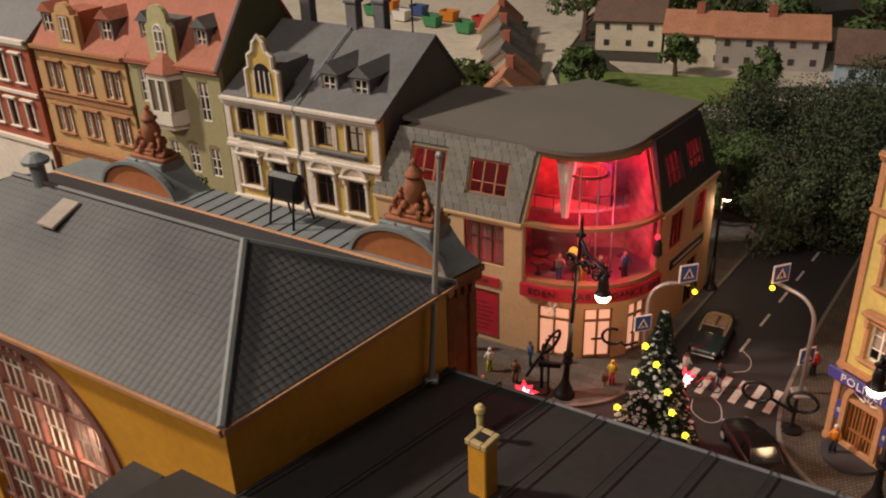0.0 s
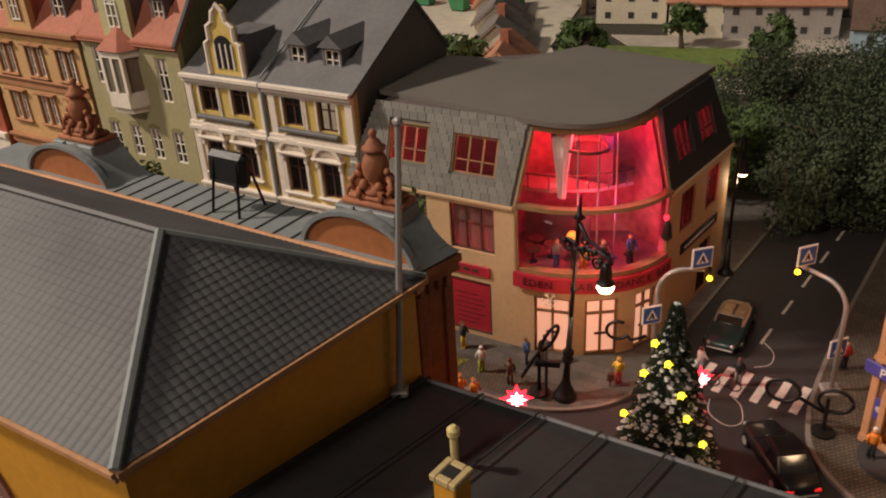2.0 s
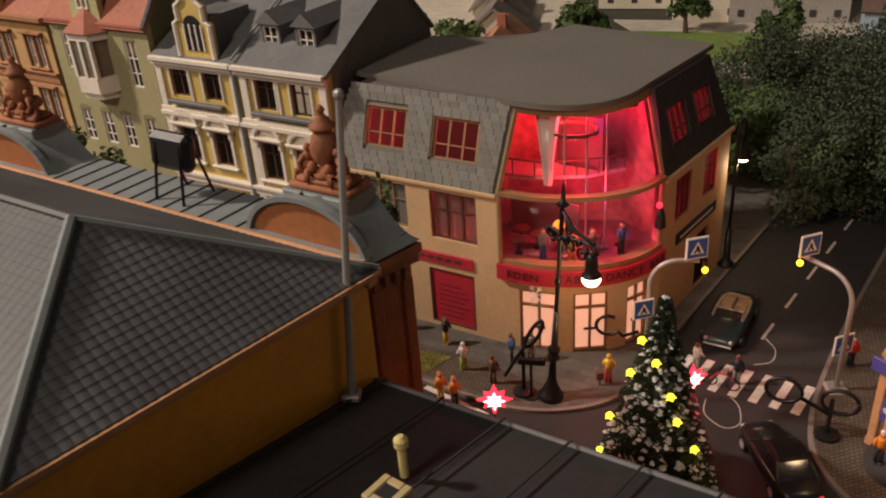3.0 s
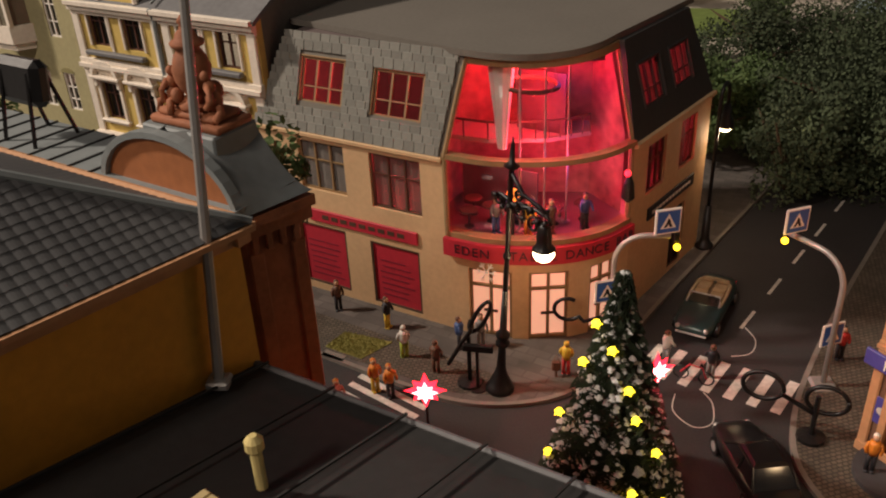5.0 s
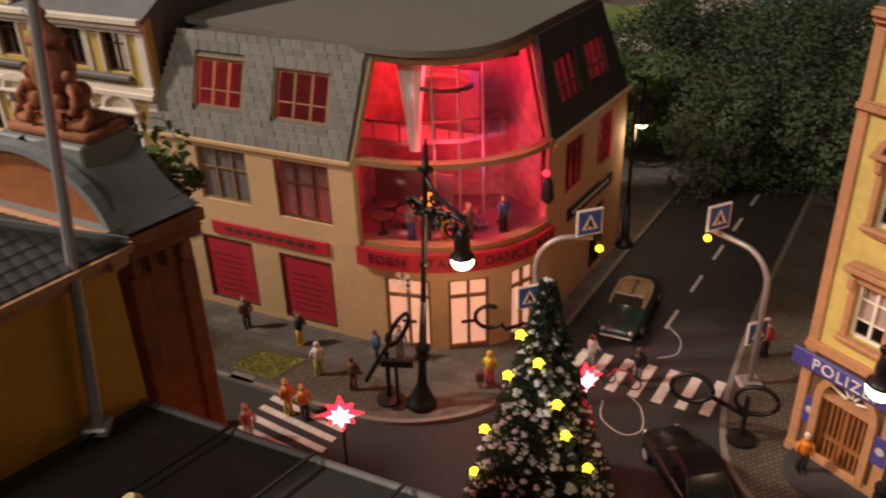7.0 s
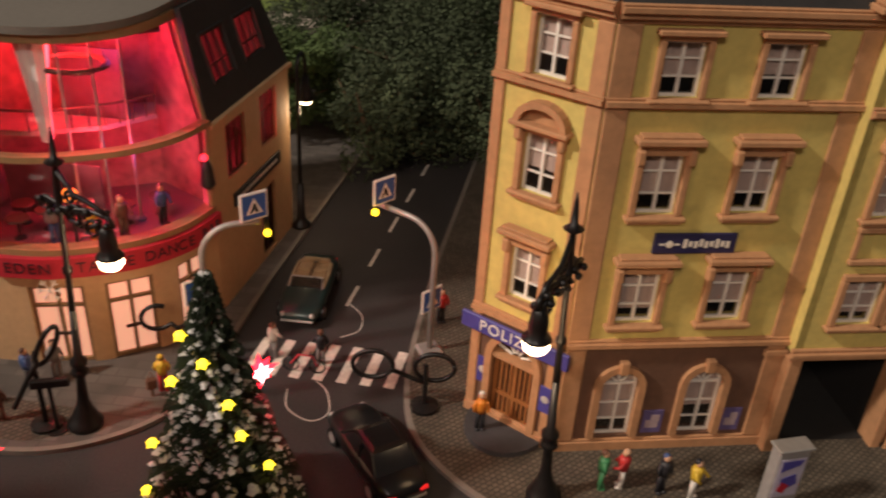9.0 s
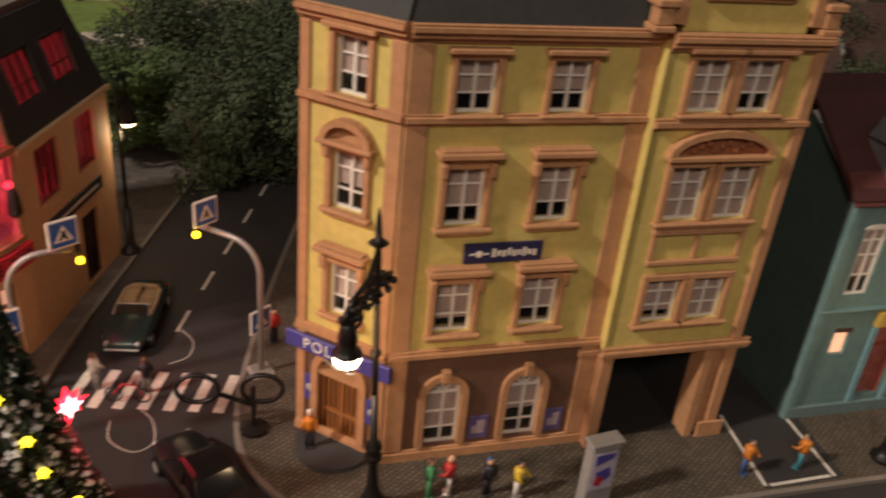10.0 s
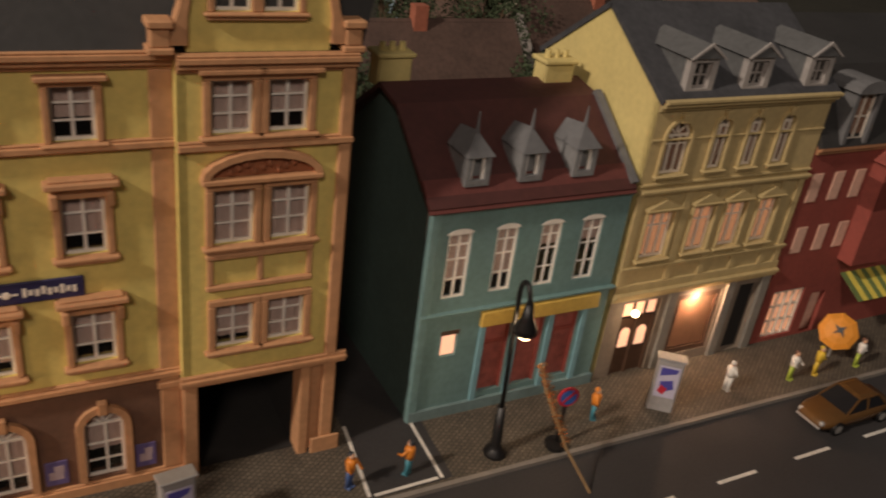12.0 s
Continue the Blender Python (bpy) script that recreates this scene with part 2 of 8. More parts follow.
def shared(name, src, parent, m):
    """Another object on the same mesh, at the pose m (centimetres) under parent."""
    ob = new(name, src.data)
    ob.parent = parent
    ob.matrix_basis = scaled(m)
    return ob


def scaled(m):
    m = m.copy()
    m.translation = m.translation * S
    return m


def thing(name, x, y, z=0.0, turn=0.0, label="", category="", group="", kind=""):
    ob = new(name)
    ob.empty_display_size = 0.01
    ob.matrix_basis = pose(x * S, y * S, z * S, 0, 0, turn)
    return tagged(ob, label, category, group, kind)


def shift(x, y, z, turn=0.0):
    return pose(x, y, z, 0, 0, turn)


def wall_with_holes(u0, u1, z0, z1, y0, y1, holes, x=None):
    """A wall from u0 to u1 with rectangular holes (u0, z0, u1, z1) cut through it."""
    s = Solid(x)
    us = sorted({u0, u1, *[h[0] for h in holes], *[h[2] for h in holes]})
    zs = sorted({z0, z1, *[h[1] for h in holes], *[h[3] for h in holes]})
    us, zs = [u for u in us if u0 <= u <= u1], [z for z in zs if z0 <= z <= z1]
    solid = lambda a, b: 0 <= a < len(us) - 1 and 0 <= b < len(zs) - 1 and not any(h[0] - 1e-6 <= us[a] and us[a + 1] <= h[2] + 1e-6 and h[1] - 1e-6 <= zs[b] and zs[b + 1] <= h[3] + 1e-6 for h in holes)
    for a in range(len(us) - 1):
        for b in range(len(zs) - 1):
            if not solid(a, b):
                continue
            p, q, r, t = us[a], us[a + 1], zs[b], zs[b + 1]
            s.add([(p, y0, r), (q, y0, r), (q, y0, t), (p, y0, t)], [(0, 1, 2, 3)])
            s.add([(p, y1, r), (q, y1, r), (q, y1, t), (p, y1, t)], [(3, 2, 1, 0)])
            for da, db, e in ((-1, 0, ((p, r), (p, t))), (1, 0, ((q, t), (q, r))), (0, -1, ((q, r), (p, r))), (0, 1, ((p, t), (q, t)))):
                if not solid(a + da, b + db):
                    (ea, eb), (fa, fb) = e
                    s.add([(ea, y0, eb), (fa, y0, fb), (fa, y1, fb), (ea, y1, eb)], [(0, 1, 2, 3)])
    return s


def arc(cx, cz, r, a0=180, a1=0, n=10, rz=None):
    rz = r if rz is None else rz
    return [(cx + r * math.cos(radians(a0 + (a1 - a0) * i / n)), cz + rz * math.sin(radians(a0 + (a1 - a0) * i / n))) for i in range(n + 1)]


KITS = {}


def window(house, x, u, z, w, h, rows=(0.36, 0.68), cols=(0.5,), sash=None, surround=None, cas=0.22, proud=0.14, hood="", sill=0.0,
           blind=0.62, blind_mat=None, deep=0.18, arch=False, leaf=True, name="window"):
    """A window in the hole whose lower left corner is u, z on the wall frame x: sash, panes, blind, surround, hood and sill."""
    key = (w, h, rows, cols, sash, surround, cas, proud, hood, sill, blind, blind_mat, deep, arch)
    at = x @ shift(u, 0, z)
    if key not in KITS:
        kit = []
        t = 0.1
        s = Solid()
        y0, y1 = deep - 0.06, deep + 0.05
        r = w / 2
        top = h - r if arch else h
        s.box(0, y0, 0, t, y1, top)
        s.box(w - t, y0, 0, w, y1, top)
        s.box(t, y0, 0, w - t, y1, t)
        if arch:
            s.slab(arc(r, top, r) + arc(r, top, r - t, 0, 180), y0, y1)
            for a in (45, 90, 135):
                c0, s0 = math.cos(radians(a)), math.sin(radians(a))
                s.slab([(r + 0.12 * c0 - 0.03 * s0, top + 0.12 * s0 + 0.03 * c0), (r + 0.12 * c0 + 0.03 * s0, top + 0.12 * s0 - 0.03 * c0),
                        (r + (r - t) * c0 + 0.03 * s0, top + (r - t) * s0 - 0.03 * c0), (r + (r - t) * c0 - 0.03 * s0, top + (r - t) * s0 + 0.03 * c0)], y0 + 0.01, y1 - 0.01)
            s.box(t, y0, top - t / 2, w - t, y1, top + t / 2)
        else:
            s.box(t, y0, h - t, w - t, y1, h)
        for c in cols:
            s.box(c * w - t * 0.5, y0, t, c * w + t * 0.5, y1, top - (t / 2 if arch else t))
        edges = [0] + [c * w for c in cols] + [w]
        for q in rows:
            for a, b in zip(edges, edges[1:]):
                s.box(a + t * 0.5, y0 + 0.015, q * top - 0.03, b - t * 0.5, y1 - 0.015, q * top + 0.03)
        kit.append(("sash", s, sash or WHITE, ""))
        g = Solid()
        g.box(0.02, deep + 0.0, 0.02, w - 0.02, deep + 0.02, top if arch else h - 0.02)
        if arch:
            g.slab(arc(r, top, r - 0.03), deep, deep + 0.02)
        kit.append(("pane", g, PANE, ""))
        if blind:
            c = Solid()
            zb = h * (1 - blind)
            n = 10
            pts = [(0.03 + (w - 0.06) * i / n, deep + 0.055 + 0.02 * math.sin(i * 2.2)) for i in range(n + 1)]
            v = [(px, py, zb) for px, py in pts] + [(px, py, h - 0.02) for px, py in pts]
            c.add(v, [(i, i + 1, n + 2 + i, n + 1 + i) for i in range(n)])
            kit.append(("curtain", c, blind_mat or CURTAIN, ""))
        if surround:
            c = Solid()
            if arch:
                c.slab([(-cas, 0), (0, 0)] + arc(r, top, r)[0:] + [(w, 0), (w + cas, 0)] + arc(r, top, r + cas, 0, 180), -proud, deep - 0.07)
                c.box(r - 0.16, -proud - 0.1, h - 0.05, r + 0.16, 0, h + cas + 0.22, 0.03)
            else:
                c.box(-cas, -proud, 0, 0, deep - 0.07, h, 0.03)
                c.box(w, -proud, 0, w + cas, deep - 0.07, h, 0.03)
                c.box(-cas, -proud, h, w + cas, deep - 0.07, h + cas, 0.03)
            kit.append(("surround", c, surround, ""))
        if sill:
            c = Solid()
            c.box(-cas - 0.12, -proud - 0.14, -sill, w + cas + 0.12, deep - 0.07, -0.005, 0.04)
            c.box(-cas - 0.02, -proud - 0.03, -sill - 0.12, w + cas + 0.02, -0.005, -sill, 0.02)
            kit.append(("sill", c, surround or sash or WHITE, ""))
        if hood:
            c = Solid()
            zt = h + (cas if not arch else cas)
            if hood == "flat":
                c.box(-cas - 0.15, -proud - 0.22, zt, w + cas + 0.15, 0, zt + 0.16, 0.03)
            elif hood == "ledge":
                c.box(-cas - 0.02, -proud - 0.02, zt, w + cas + 0.02, 0, zt + 0.22, 0.02)
                c.box(-cas - 0.2, -proud - 0.34, zt + 0.22, w + cas + 0.2, 0, zt + 0.42, 0.04)
                c.box(-cas - 0.05, -proud - 0.2, zt + 0.42, w + cas + 0.05, 0, zt + 0.5, 0.02)
                c.box(-cas - 0.06, -proud - 0.14, zt - 0.5, -0.02, 0, zt, 0.05)
                c.box(w + 0.02, -proud - 0.14, zt - 0.5, w + cas + 0.06, 0, zt, 0.05)
            elif hood == "round":
                c.box(-cas - 0.2, -proud - 0.3, zt, w + cas + 0.2, 0, zt + 0.16, 0.03)
                R = w / 2 + cas + 0.1
                c.slab(arc(w / 2, zt + 0.16, R, rz=R * 0.8) + arc(w / 2, zt + 0.16, R - 0.22, 0, 180, rz=R * 0.8 - 0.22), -proud - 0.22, 0)
                c.slab(arc(w / 2, zt + 0.16, R - 0.2, rz=R * 0.8 - 0.2), -0.06, 0)
                c.box(-cas - 0.06, -proud - 0.14, zt - 0.5, -0.02, 0, zt, 0.05)
                c.box(w + 0.02, -proud - 0.14, zt - 0.5, w + cas + 0.06, 0, zt, 0.05)
            elif hood == "gable":
                c.box(-cas - 0.12, -proud - 0.16, zt, w + cas + 0.12, 0, zt + 0.1, 0.02)
                c.slab([(-cas - 0.12, zt + 0.1), (w + cas + 0.12, zt + 0.1), (w / 2, zt + 0.55)], -proud - 0.1, 0)
            kit.append(("hood", c, surround or WHITE, ""))
        KITS[key] = [(n, None, sol, mt) for n, sol, mt, _ in kit]
    kit = KITS[key]
    main = None
    for i, (n, src, sol, mt) in enumerate(kit):
        if src is None:
            ob = sol.object(name if i == 0 else n, mt)
            kit[i] = (n, ob, sol, mt)
        else:
            ob = new(name if i == 0 else n, src.data)
        if n == "pane":
            ob.visible_shadow = False
        if main is None:
            ob.parent, ob.matrix_basis = house, scaled(at)
            main = ob
        else:
            ob.parent = main
    return main


def hole(u, z, w, h):
    return (u, z, u + w, z + h)


def cornice(house, x, u0, u1, z, steps, mat, name="cornice", ends=True):
    """Stepped moulding drawn as one profile: steps of (height, projection), upwards from z."""
    prof = [(0.02, z)]
    for hgt, out in steps:
        prof += [(-out + 0.03, z), (-out, z + 0.03), (-out, z + hgt - 0.02)]
        z += hgt
    prof += [(-steps[-1][1] + 0.03, z), (0.02, z)]
    e = max(o for _, o in steps) * 0.5 if ends else 0.0
    n = len(prof)
    v = [(u, y, h) for u in (u0 - e, u1 + e) for y, h in prof]
    f = [(i, (i + 1) % n, n + (i + 1) % n, n + i) for i in range(n)] + [tuple(range(n)), tuple(range(n, 2 * n))[::-1]]
    return Solid(x).add(v, f).object(name, mat, house)


def text(name, body, size, m, mat, parent, label="", space=1.0):
    cu = bpy.data.curves.new(name, "FONT")
    cu.body, cu.size, cu.extrude, cu.align_x, cu.align_y, cu.space_character = body, size * S, 0.0002, "CENTER", "CENTER", space
    tmp = bpy.data.objects.new(name, cu)
    me = bpy.data.meshes.new_from_object(tmp)
    bpy.data.objects.remove(tmp)
    me.materials.clear()
    me.materials.append(mat)
    ob = new(name, me)
    ob.parent, ob.matrix_basis = parent, scaled(m)
    if label:
        ob["label"] = label
    return ob


# ---- ground, roads and pavements ----
Solid().prism([(-160, -60), (220, -60), (220, 260), (-160, 260)], -1.6, -0.25).object("ground", paint("layout_base", (0.055, 0.05, 0.035), 0.9, 0.3, 200, 8))
tagged(bpy.data.objects["ground"], "dull brown base board of the layout", "ground", kind="structure")
Solid().prism([(-60, -20), (110, -20), (110, 75), (-60, 75)], -0.25, 0.0).object("road", ASPHALT)
tagged(bpy.data.objects["road"], "dark grey asphalt road with a worn surface", "road", kind="structure")


def smooth_line(pts, n=6):
    out = []
    for i in range(len(pts) - 1):
        p0, p1, p2, p3 = (Vector(pts[max(0, min(len(pts) - 1, i + k))]) for k in (-1, 0, 1, 2))
        for j in range(n):
            t = j / n
            out.append(tuple(0.5 * (2 * p1 + (p2 - p0) * t + (2 * p0 - 5 * p1 + 4 * p2 - p3) * t * t + (3 * p1 - p0 - 3 * p2 + p3) * t ** 3)))
    return out + [tuple(pts[-1])]


def ribbon(line, left, right, z0, z1):
    s = Solid()
    pts = [Vector(p) for p in line]
    a, b = [], []
    for i, p in enumerate(pts):
        d = (pts[min(i + 1, len(pts) - 1)] - pts[max(i - 1, 0)]).normalized()
        nrm = Vector((-d.y, d.x))
        a.append(p + nrm * left)
        b.append(p - nrm * right)
    for i in range(len(pts) - 1):
        q = [a[i], b[i], b[i + 1], a[i + 1]]
        v = [(p.x, p.y, z0) for p in q] + [(p.x, p.y, z1) for p in q]
        s.add(v, [(3, 2, 1, 0), (4, 5, 6, 7), (0, 1, 5, 4), (1, 2, 6, 5), (2, 3, 7, 6), (3, 0, 4, 7)])
    return s


E_ROW = Vector((0.88, -0.474)).normalized()
bar_kerb = smooth_line([(-37.0, 65.4), (-1.2, 46.4), (0.9, 45.3), (4.5, 43.2), (7.0, 41.9), (9.3, 41.6), (11.6, 42.2), (13.6, 44.0), (16.2, 48.2), (23.4, 58.6), (31, 69.2)])
pol_kerb = smooth_line([(37, 65.5), (29.7, 54.7), (25.8, 48.9), (22.3, 43.2), (20.8, 40.2), (20.2, 37.6), (20.9, 34.8), (22.3, 32.8), (24.8, 31.3), (40.4, 26.5), (64.4, 18.9), (95, 9.3)])
PAVE = 0.16
pave = Solid().prism(bar_kerb + [(31, 75), (-40, 75)], 0.002, PAVE).object("pavement_corner", SLABS)
tagged(pave, "grey slab pavement round the corner bar", "pavement", kind="structure")
pave = Solid().prism(pol_kerb[::-1] + [(37, 75), (100, 75)], 0.002, PAVE).object("pavement_row", SETTS)
tagged(pave, "cobbled sett pavement along the row of houses", "pavement", kind="structure")
for name, line in (("kerb_corner", bar_kerb), ("kerb_row", pol_kerb)):
    tagged(ribbon(line, 0.0, 0.22, 0.002, PAVE + 0.03).object(name, KERB), "worn pale stone kerb", "kerb", kind="structure")
    tagged(ribbon(line, 0.0, 0.10, 0.003, 0.012).object(name.replace("kerb", "edge_line"), LINE), "thin white painted line along the kerb", "road marking", kind="structure")
# patch of setts and a square of lawn before the bar
tagged(Solid().prism([(-30.5, 62.2), (-1.0, 46.6), (1.0, 45.5), (2.6, 44.6), (6.9, 42.3), (9.2, 42.0), (8.6, 43.6), (5.4, 45.6), (0.2, 48.6), (-29.5, 64.6)], 0.05, PAVE + 0.012).object("sett_strip", SETTS),
       "strip of small beige setts between kerb and slabs", "pavement", kind="structure")
turf = Solid().prism([(1.7, 46.9), (0.9, 45.75), (2.7, 44.75), (4.0, 46.0)], 0.05, PAVE + 0.05)
for i in range(1500):
    a, b = random.random(), random.random()
    p = Vector((1.7, 46.9)).lerp(Vector((4.0, 46.0)), a).lerp(Vector((0.9, 45.75)).lerp(Vector((2.7, 44.75)), a), b)
    t, h = random.random() * 6.3, 0.06 + 0.1 * random.random()
    turf.add([(p.x - 0.02, p.y, 0.2), (p.x + 0.02, p.y, 0.2), (p.x + 0.05 * math.cos(t), p.y + 0.05 * math.sin(t), 0.2 + h)], [(0, 1, 2)])
tagged(turf.object("lawn_patch", LAWN), "small square patch of yellow-green static grass", "grass", kind="stuff")
# drive between the police station and the teal house
tagged(Solid().prism([(36.9, 27.7), (40.4, 26.7), (41.7, 30.1), (47, 45), (43.5, 46), (38.6, 31.6)], 0.05, PAVE + 0.012).object("driveway", ASPHALT), "dark asphalt drive between two houses", "driveway", kind="structure")
for n, line in enumerate(([(37.0, 27.8), (38.7, 31.6)], [(40.0, 26.9), (40.98, 29.6), (45.4, 42)], [(37.2, 27.75), (39.85, 27.0)])):
    tagged(ribbon(line, 0.07, 0.07, PAVE, PAVE + 0.022).object("drive_line", LINE), "white painted border line of the drive", "road marking", kind="structure")


def stripe(a, b, w, name="road_stripe", label="short white painted centre-line dash", group="centre line dashes"):
    tagged(ribbon([a, b], w / 2, w / 2, 0.004, 0.014).object(name, LINE), label, "road marking", group, "structure")


SIDE = Vector((0.585, 0.811)).normalized()
for k in range(-1, 6):
    a = Vector((20.4, 47.0)) + SIDE * (3.65 * k)
    if k >= 0:
        stripe(a, a + SIDE * 1.75, 0.16)
ROW = Vector((0.9563, -0.2924))
for k in range(-7, 8):
    a = Vector((49.4, 19.8)) + ROW * (4.6 * k)
    if a.x > 22.0:
        stripe(a, a + ROW * 2.2, 0.17)
for k in range(7):
    a = Vector((15.1, 43.75)) + Vector((0.845, -0.475)) * k
    stripe(a, a + SIDE * 2.45, 0.42, "zebra_bar", "worn white zebra crossing bar", "zebra crossing bars")
for k in range(6):
    a = Vector((2.75, 43.75)) + Vector((-0.36, -0.56)) * k
    stripe(a, a + Vector((3.1, -2.35)), 0.3, "zebra_bar", "dim white zebra crossing bar near the station", "zebra crossing bars by the station")
# oval painted tracks
for cx, cy, pts in ((17.3, 41.3, [(-0.9, 0.9), (-1.2, -0.2), (-0.6, -1.2), (0.2, -1.0), (0.5, 0.2), (0.3, 1.0)]), (20.0, 45.9, [(-0.6, -1.1), (0.3, -0.9), (0.8, 0.1), (0.6, 1.2)])):
    tagged(ribbon(smooth_line([(cx + a, cy + b) for a, b in pts]), 0.022, 0.022, 0.004, 0.013).object("painted_loop", LINE), "thin pale loop drawn on the asphalt", "road marking", kind="structure")


# ---- corner bar ----
BU = Vector((0.8804, -0.4742))
bar = thing("corner_bar_building", 6.7, 47.3, 0, math.degrees(math.atan2(BU.y, BU.x)), "cream corner bar with slate mansard and curved red-lit glass front", "building")


def bl(x, y):
    """World plan to the bar's own plan."""
    d = Vector((x - 6.7, y - 47.3))
    return (d.dot(BU), d.dot(Vector((-BU.y, BU.x))))


low_curve = smooth_line([bl(*p) for p in ((6.7, 47.3), (8.5, 46.45), (10.4, 46.15), (12.2, 46.3), (13.8, 47.0), (15.1, 48.2))], 5)
top_curve = smooth_line([bl(*p) for p in ((7.75, 48.55), (9.2, 47.75), (10.8, 47.45), (12.4, 47.9), (13.6, 48.9), (14.5, 50.15))], 5)
mid_curve = [(a[0], a[1]) for a in low_curve]
right_end, far_end = bl(15.1, 48.2), bl(20.0, 54.9)
left_end, back_left, back_right = (-10.4, 0.0), bl(3.0, 61.0), bl(12.0, 61.5)
holes_l = [hole(-8.1, 5.95, 2.7, 2.55), hole(-3.95, 5.75, 2.75, 2.75), hole(-8.6, 0.55, 2.85, 3.45), hole(-4.3, 0.4, 2.8, 3.45)]
wall_with_holes(-10.4, 0.0, 0, 8.9, 0, 0.3, holes_l).object("left_wall", CREAM, bar)
RX = Matrix.Translation((right_end[0], right_end[1], 0)) @ Matrix.Rotation(math.atan2(far_end[1] - right_end[1], far_end[0] - right_end[0]), 4, "Z")
RL = (Vector(far_end) - Vector(right_end)).length
holes_r = [hole(1.4, 5.9, 1.9, 2.45), hole(4.9, 5.9, 1.8, 2.5), hole(4.6, 0.3, 1.6, 3.5)]
wall_with_holes(0, RL, 0, 8.9, 0, 0.3, holes_r, RX).object("right_wall", CREAM, bar)
bk = Solid()
for a, b, h in (((left_end), back_left, 8.8), (back_left, back_right, 13), (back_right, far_end, 8.8)):
    bk.add([(a[0], a[1], 0), (b[0], b[1], 0), (b[0], b[1], h), (a[0], a[1], h)], [(0, 1, 2, 3)])
bk.add([(-10.4, 0.02, 8.6), (-9.0, 1.45, 13.1), (-9.0, 10.2, 13.1), (-10.4, 10.2, 8.6)], [(0, 1, 2, 3)])
q = [RX @ Vector(p) for p in ((RL, 0.02, 8.7), (RL - 0.85, 1.25, 13.1), (RL - 0.85, 7.5, 13.1), (RL, 7.5, 8.7))]
bk.add([tuple(p) for p in q], [(0, 1, 2, 3)])
bk.object("back_wall", GABLE, bar)


def curved(curve, z0, z1, t, out=0.0, curve2=None, skip=()):
    """Bent strips of thickness t along a plan curve; segments in skip are left open."""
    s = Solid()
    c2 = curve2 or curve
    n = len(curve)

    def off(c, i, o):
        d = Vector(c[min(i + 1, n - 1)]) - Vector(c[max(i - 1, 0)])
        d.normalize()
        return (c[i][0] + d.y * o, c[i][1] - d.x * o)
    v, f, used = [], [], {}

    def ring(k):
        if k not in used:
            used[k] = len(v)
            for c, z in ((curve, z0), (c2, z1)):
                for o in (out, out - t):
                    q = off(c, k, o)
                    v.append((q[0], q[1], z))
        return used[k]
    for i in range(n - 1):
        if i in skip:
            continue
        a, b = ring(i), ring(i + 1)
        f += [(a, b, b + 2, a + 2), (a + 1, a + 3, b + 3, b + 1), (a, a + 1, b + 1, b), (a + 2, b + 2, b + 3, a + 3)]
        if i == 0 or i - 1 in skip:
            f.append((a, a + 2, a + 3, a + 1))
        if i == n - 2 or i + 1 in skip:
            f.append((b, b + 1, b + 3, b + 2))
    return s.add(v, f)


N = len(low_curve) - 1
doors = [range(3, 8), range(10, 15), range(18, 22)]
skip = {i for d in doors for i in d}
for lo, hi in ((0, 3), (8, 10), (15, 18), (22, N)):
    curved(low_curve, 0.0, 4.3, 0.3, 0.0, skip=set(range(N)) - set(range(lo, hi))).object("curved_wall", CREAM, bar)
for d in doors:
    curved(low_curve, 3.75, 4.3, 0.3, 0.0, skip=set(range(N)) - set(d)).object("door_head", CREAM, bar)
curved(low_curve, 4.3, 5.15, 0.3, 0.28).object("fascia", CRIMSON, bar, "crimson sign fascia with dark letters")
curved(low_curve, 5.15, 5.4, 0.55, 0.05).object("lower_ledge", GOLDWOOD, bar)
curved(low_curve, 8.93, 9.16, 0.45, 0.12).object("middle_ledge", GOLDWOOD, bar, "varnished curved ledge between the glass bands")
gl = curved(low_curve, 5.4, 8.93, 0.06, -0.05).object("lower_glass", SHOPGLASS, bar, "large curved shop glass", True)
gu = curved(low_curve, 9.16, 12.85, 0.06, -0.05, [tuple(Vector(a).lerp(Vector(b), 0.97)) for a, b in zip(low_curve, top_curve)]).object("upper_glass", SHOPGLASS, bar, "large sloping curved glass", True)
gl.visible_shadow = gu.visible_shadow = False
tc = lambda k: tuple(Vector(low_curve[k]).lerp(Vector(top_curve[k]), 1.0))
for k, sgn in ((0, 1), (N, -1)):
    a, b = low_curve[k], tc(k)
    Solid().tube([(a[0] + 0.12 * sgn, a[1] - 0.05, 9.0), (b[0] + 0.12 * sgn, b[1] - 0.05, 13.0)], 0.13, 6).object("glass_post", GOLDWOOD, bar)
    Solid().tube([(a[0] + 0.12 * sgn, a[1] - 0.02, 5.2), (a[0] + 0.12 * sgn, a[1] - 0.02, 9.0)], 0.12, 6).object("glass_post", GOLDWOOD, bar)
curved([tuple(Vector(a).lerp(Vector(b), 0.97)) for a, b in zip(low_curve, top_curve)], 12.75, 13.1, 0.25, 0.08).object("head_rail", GOLDWOOD, bar)
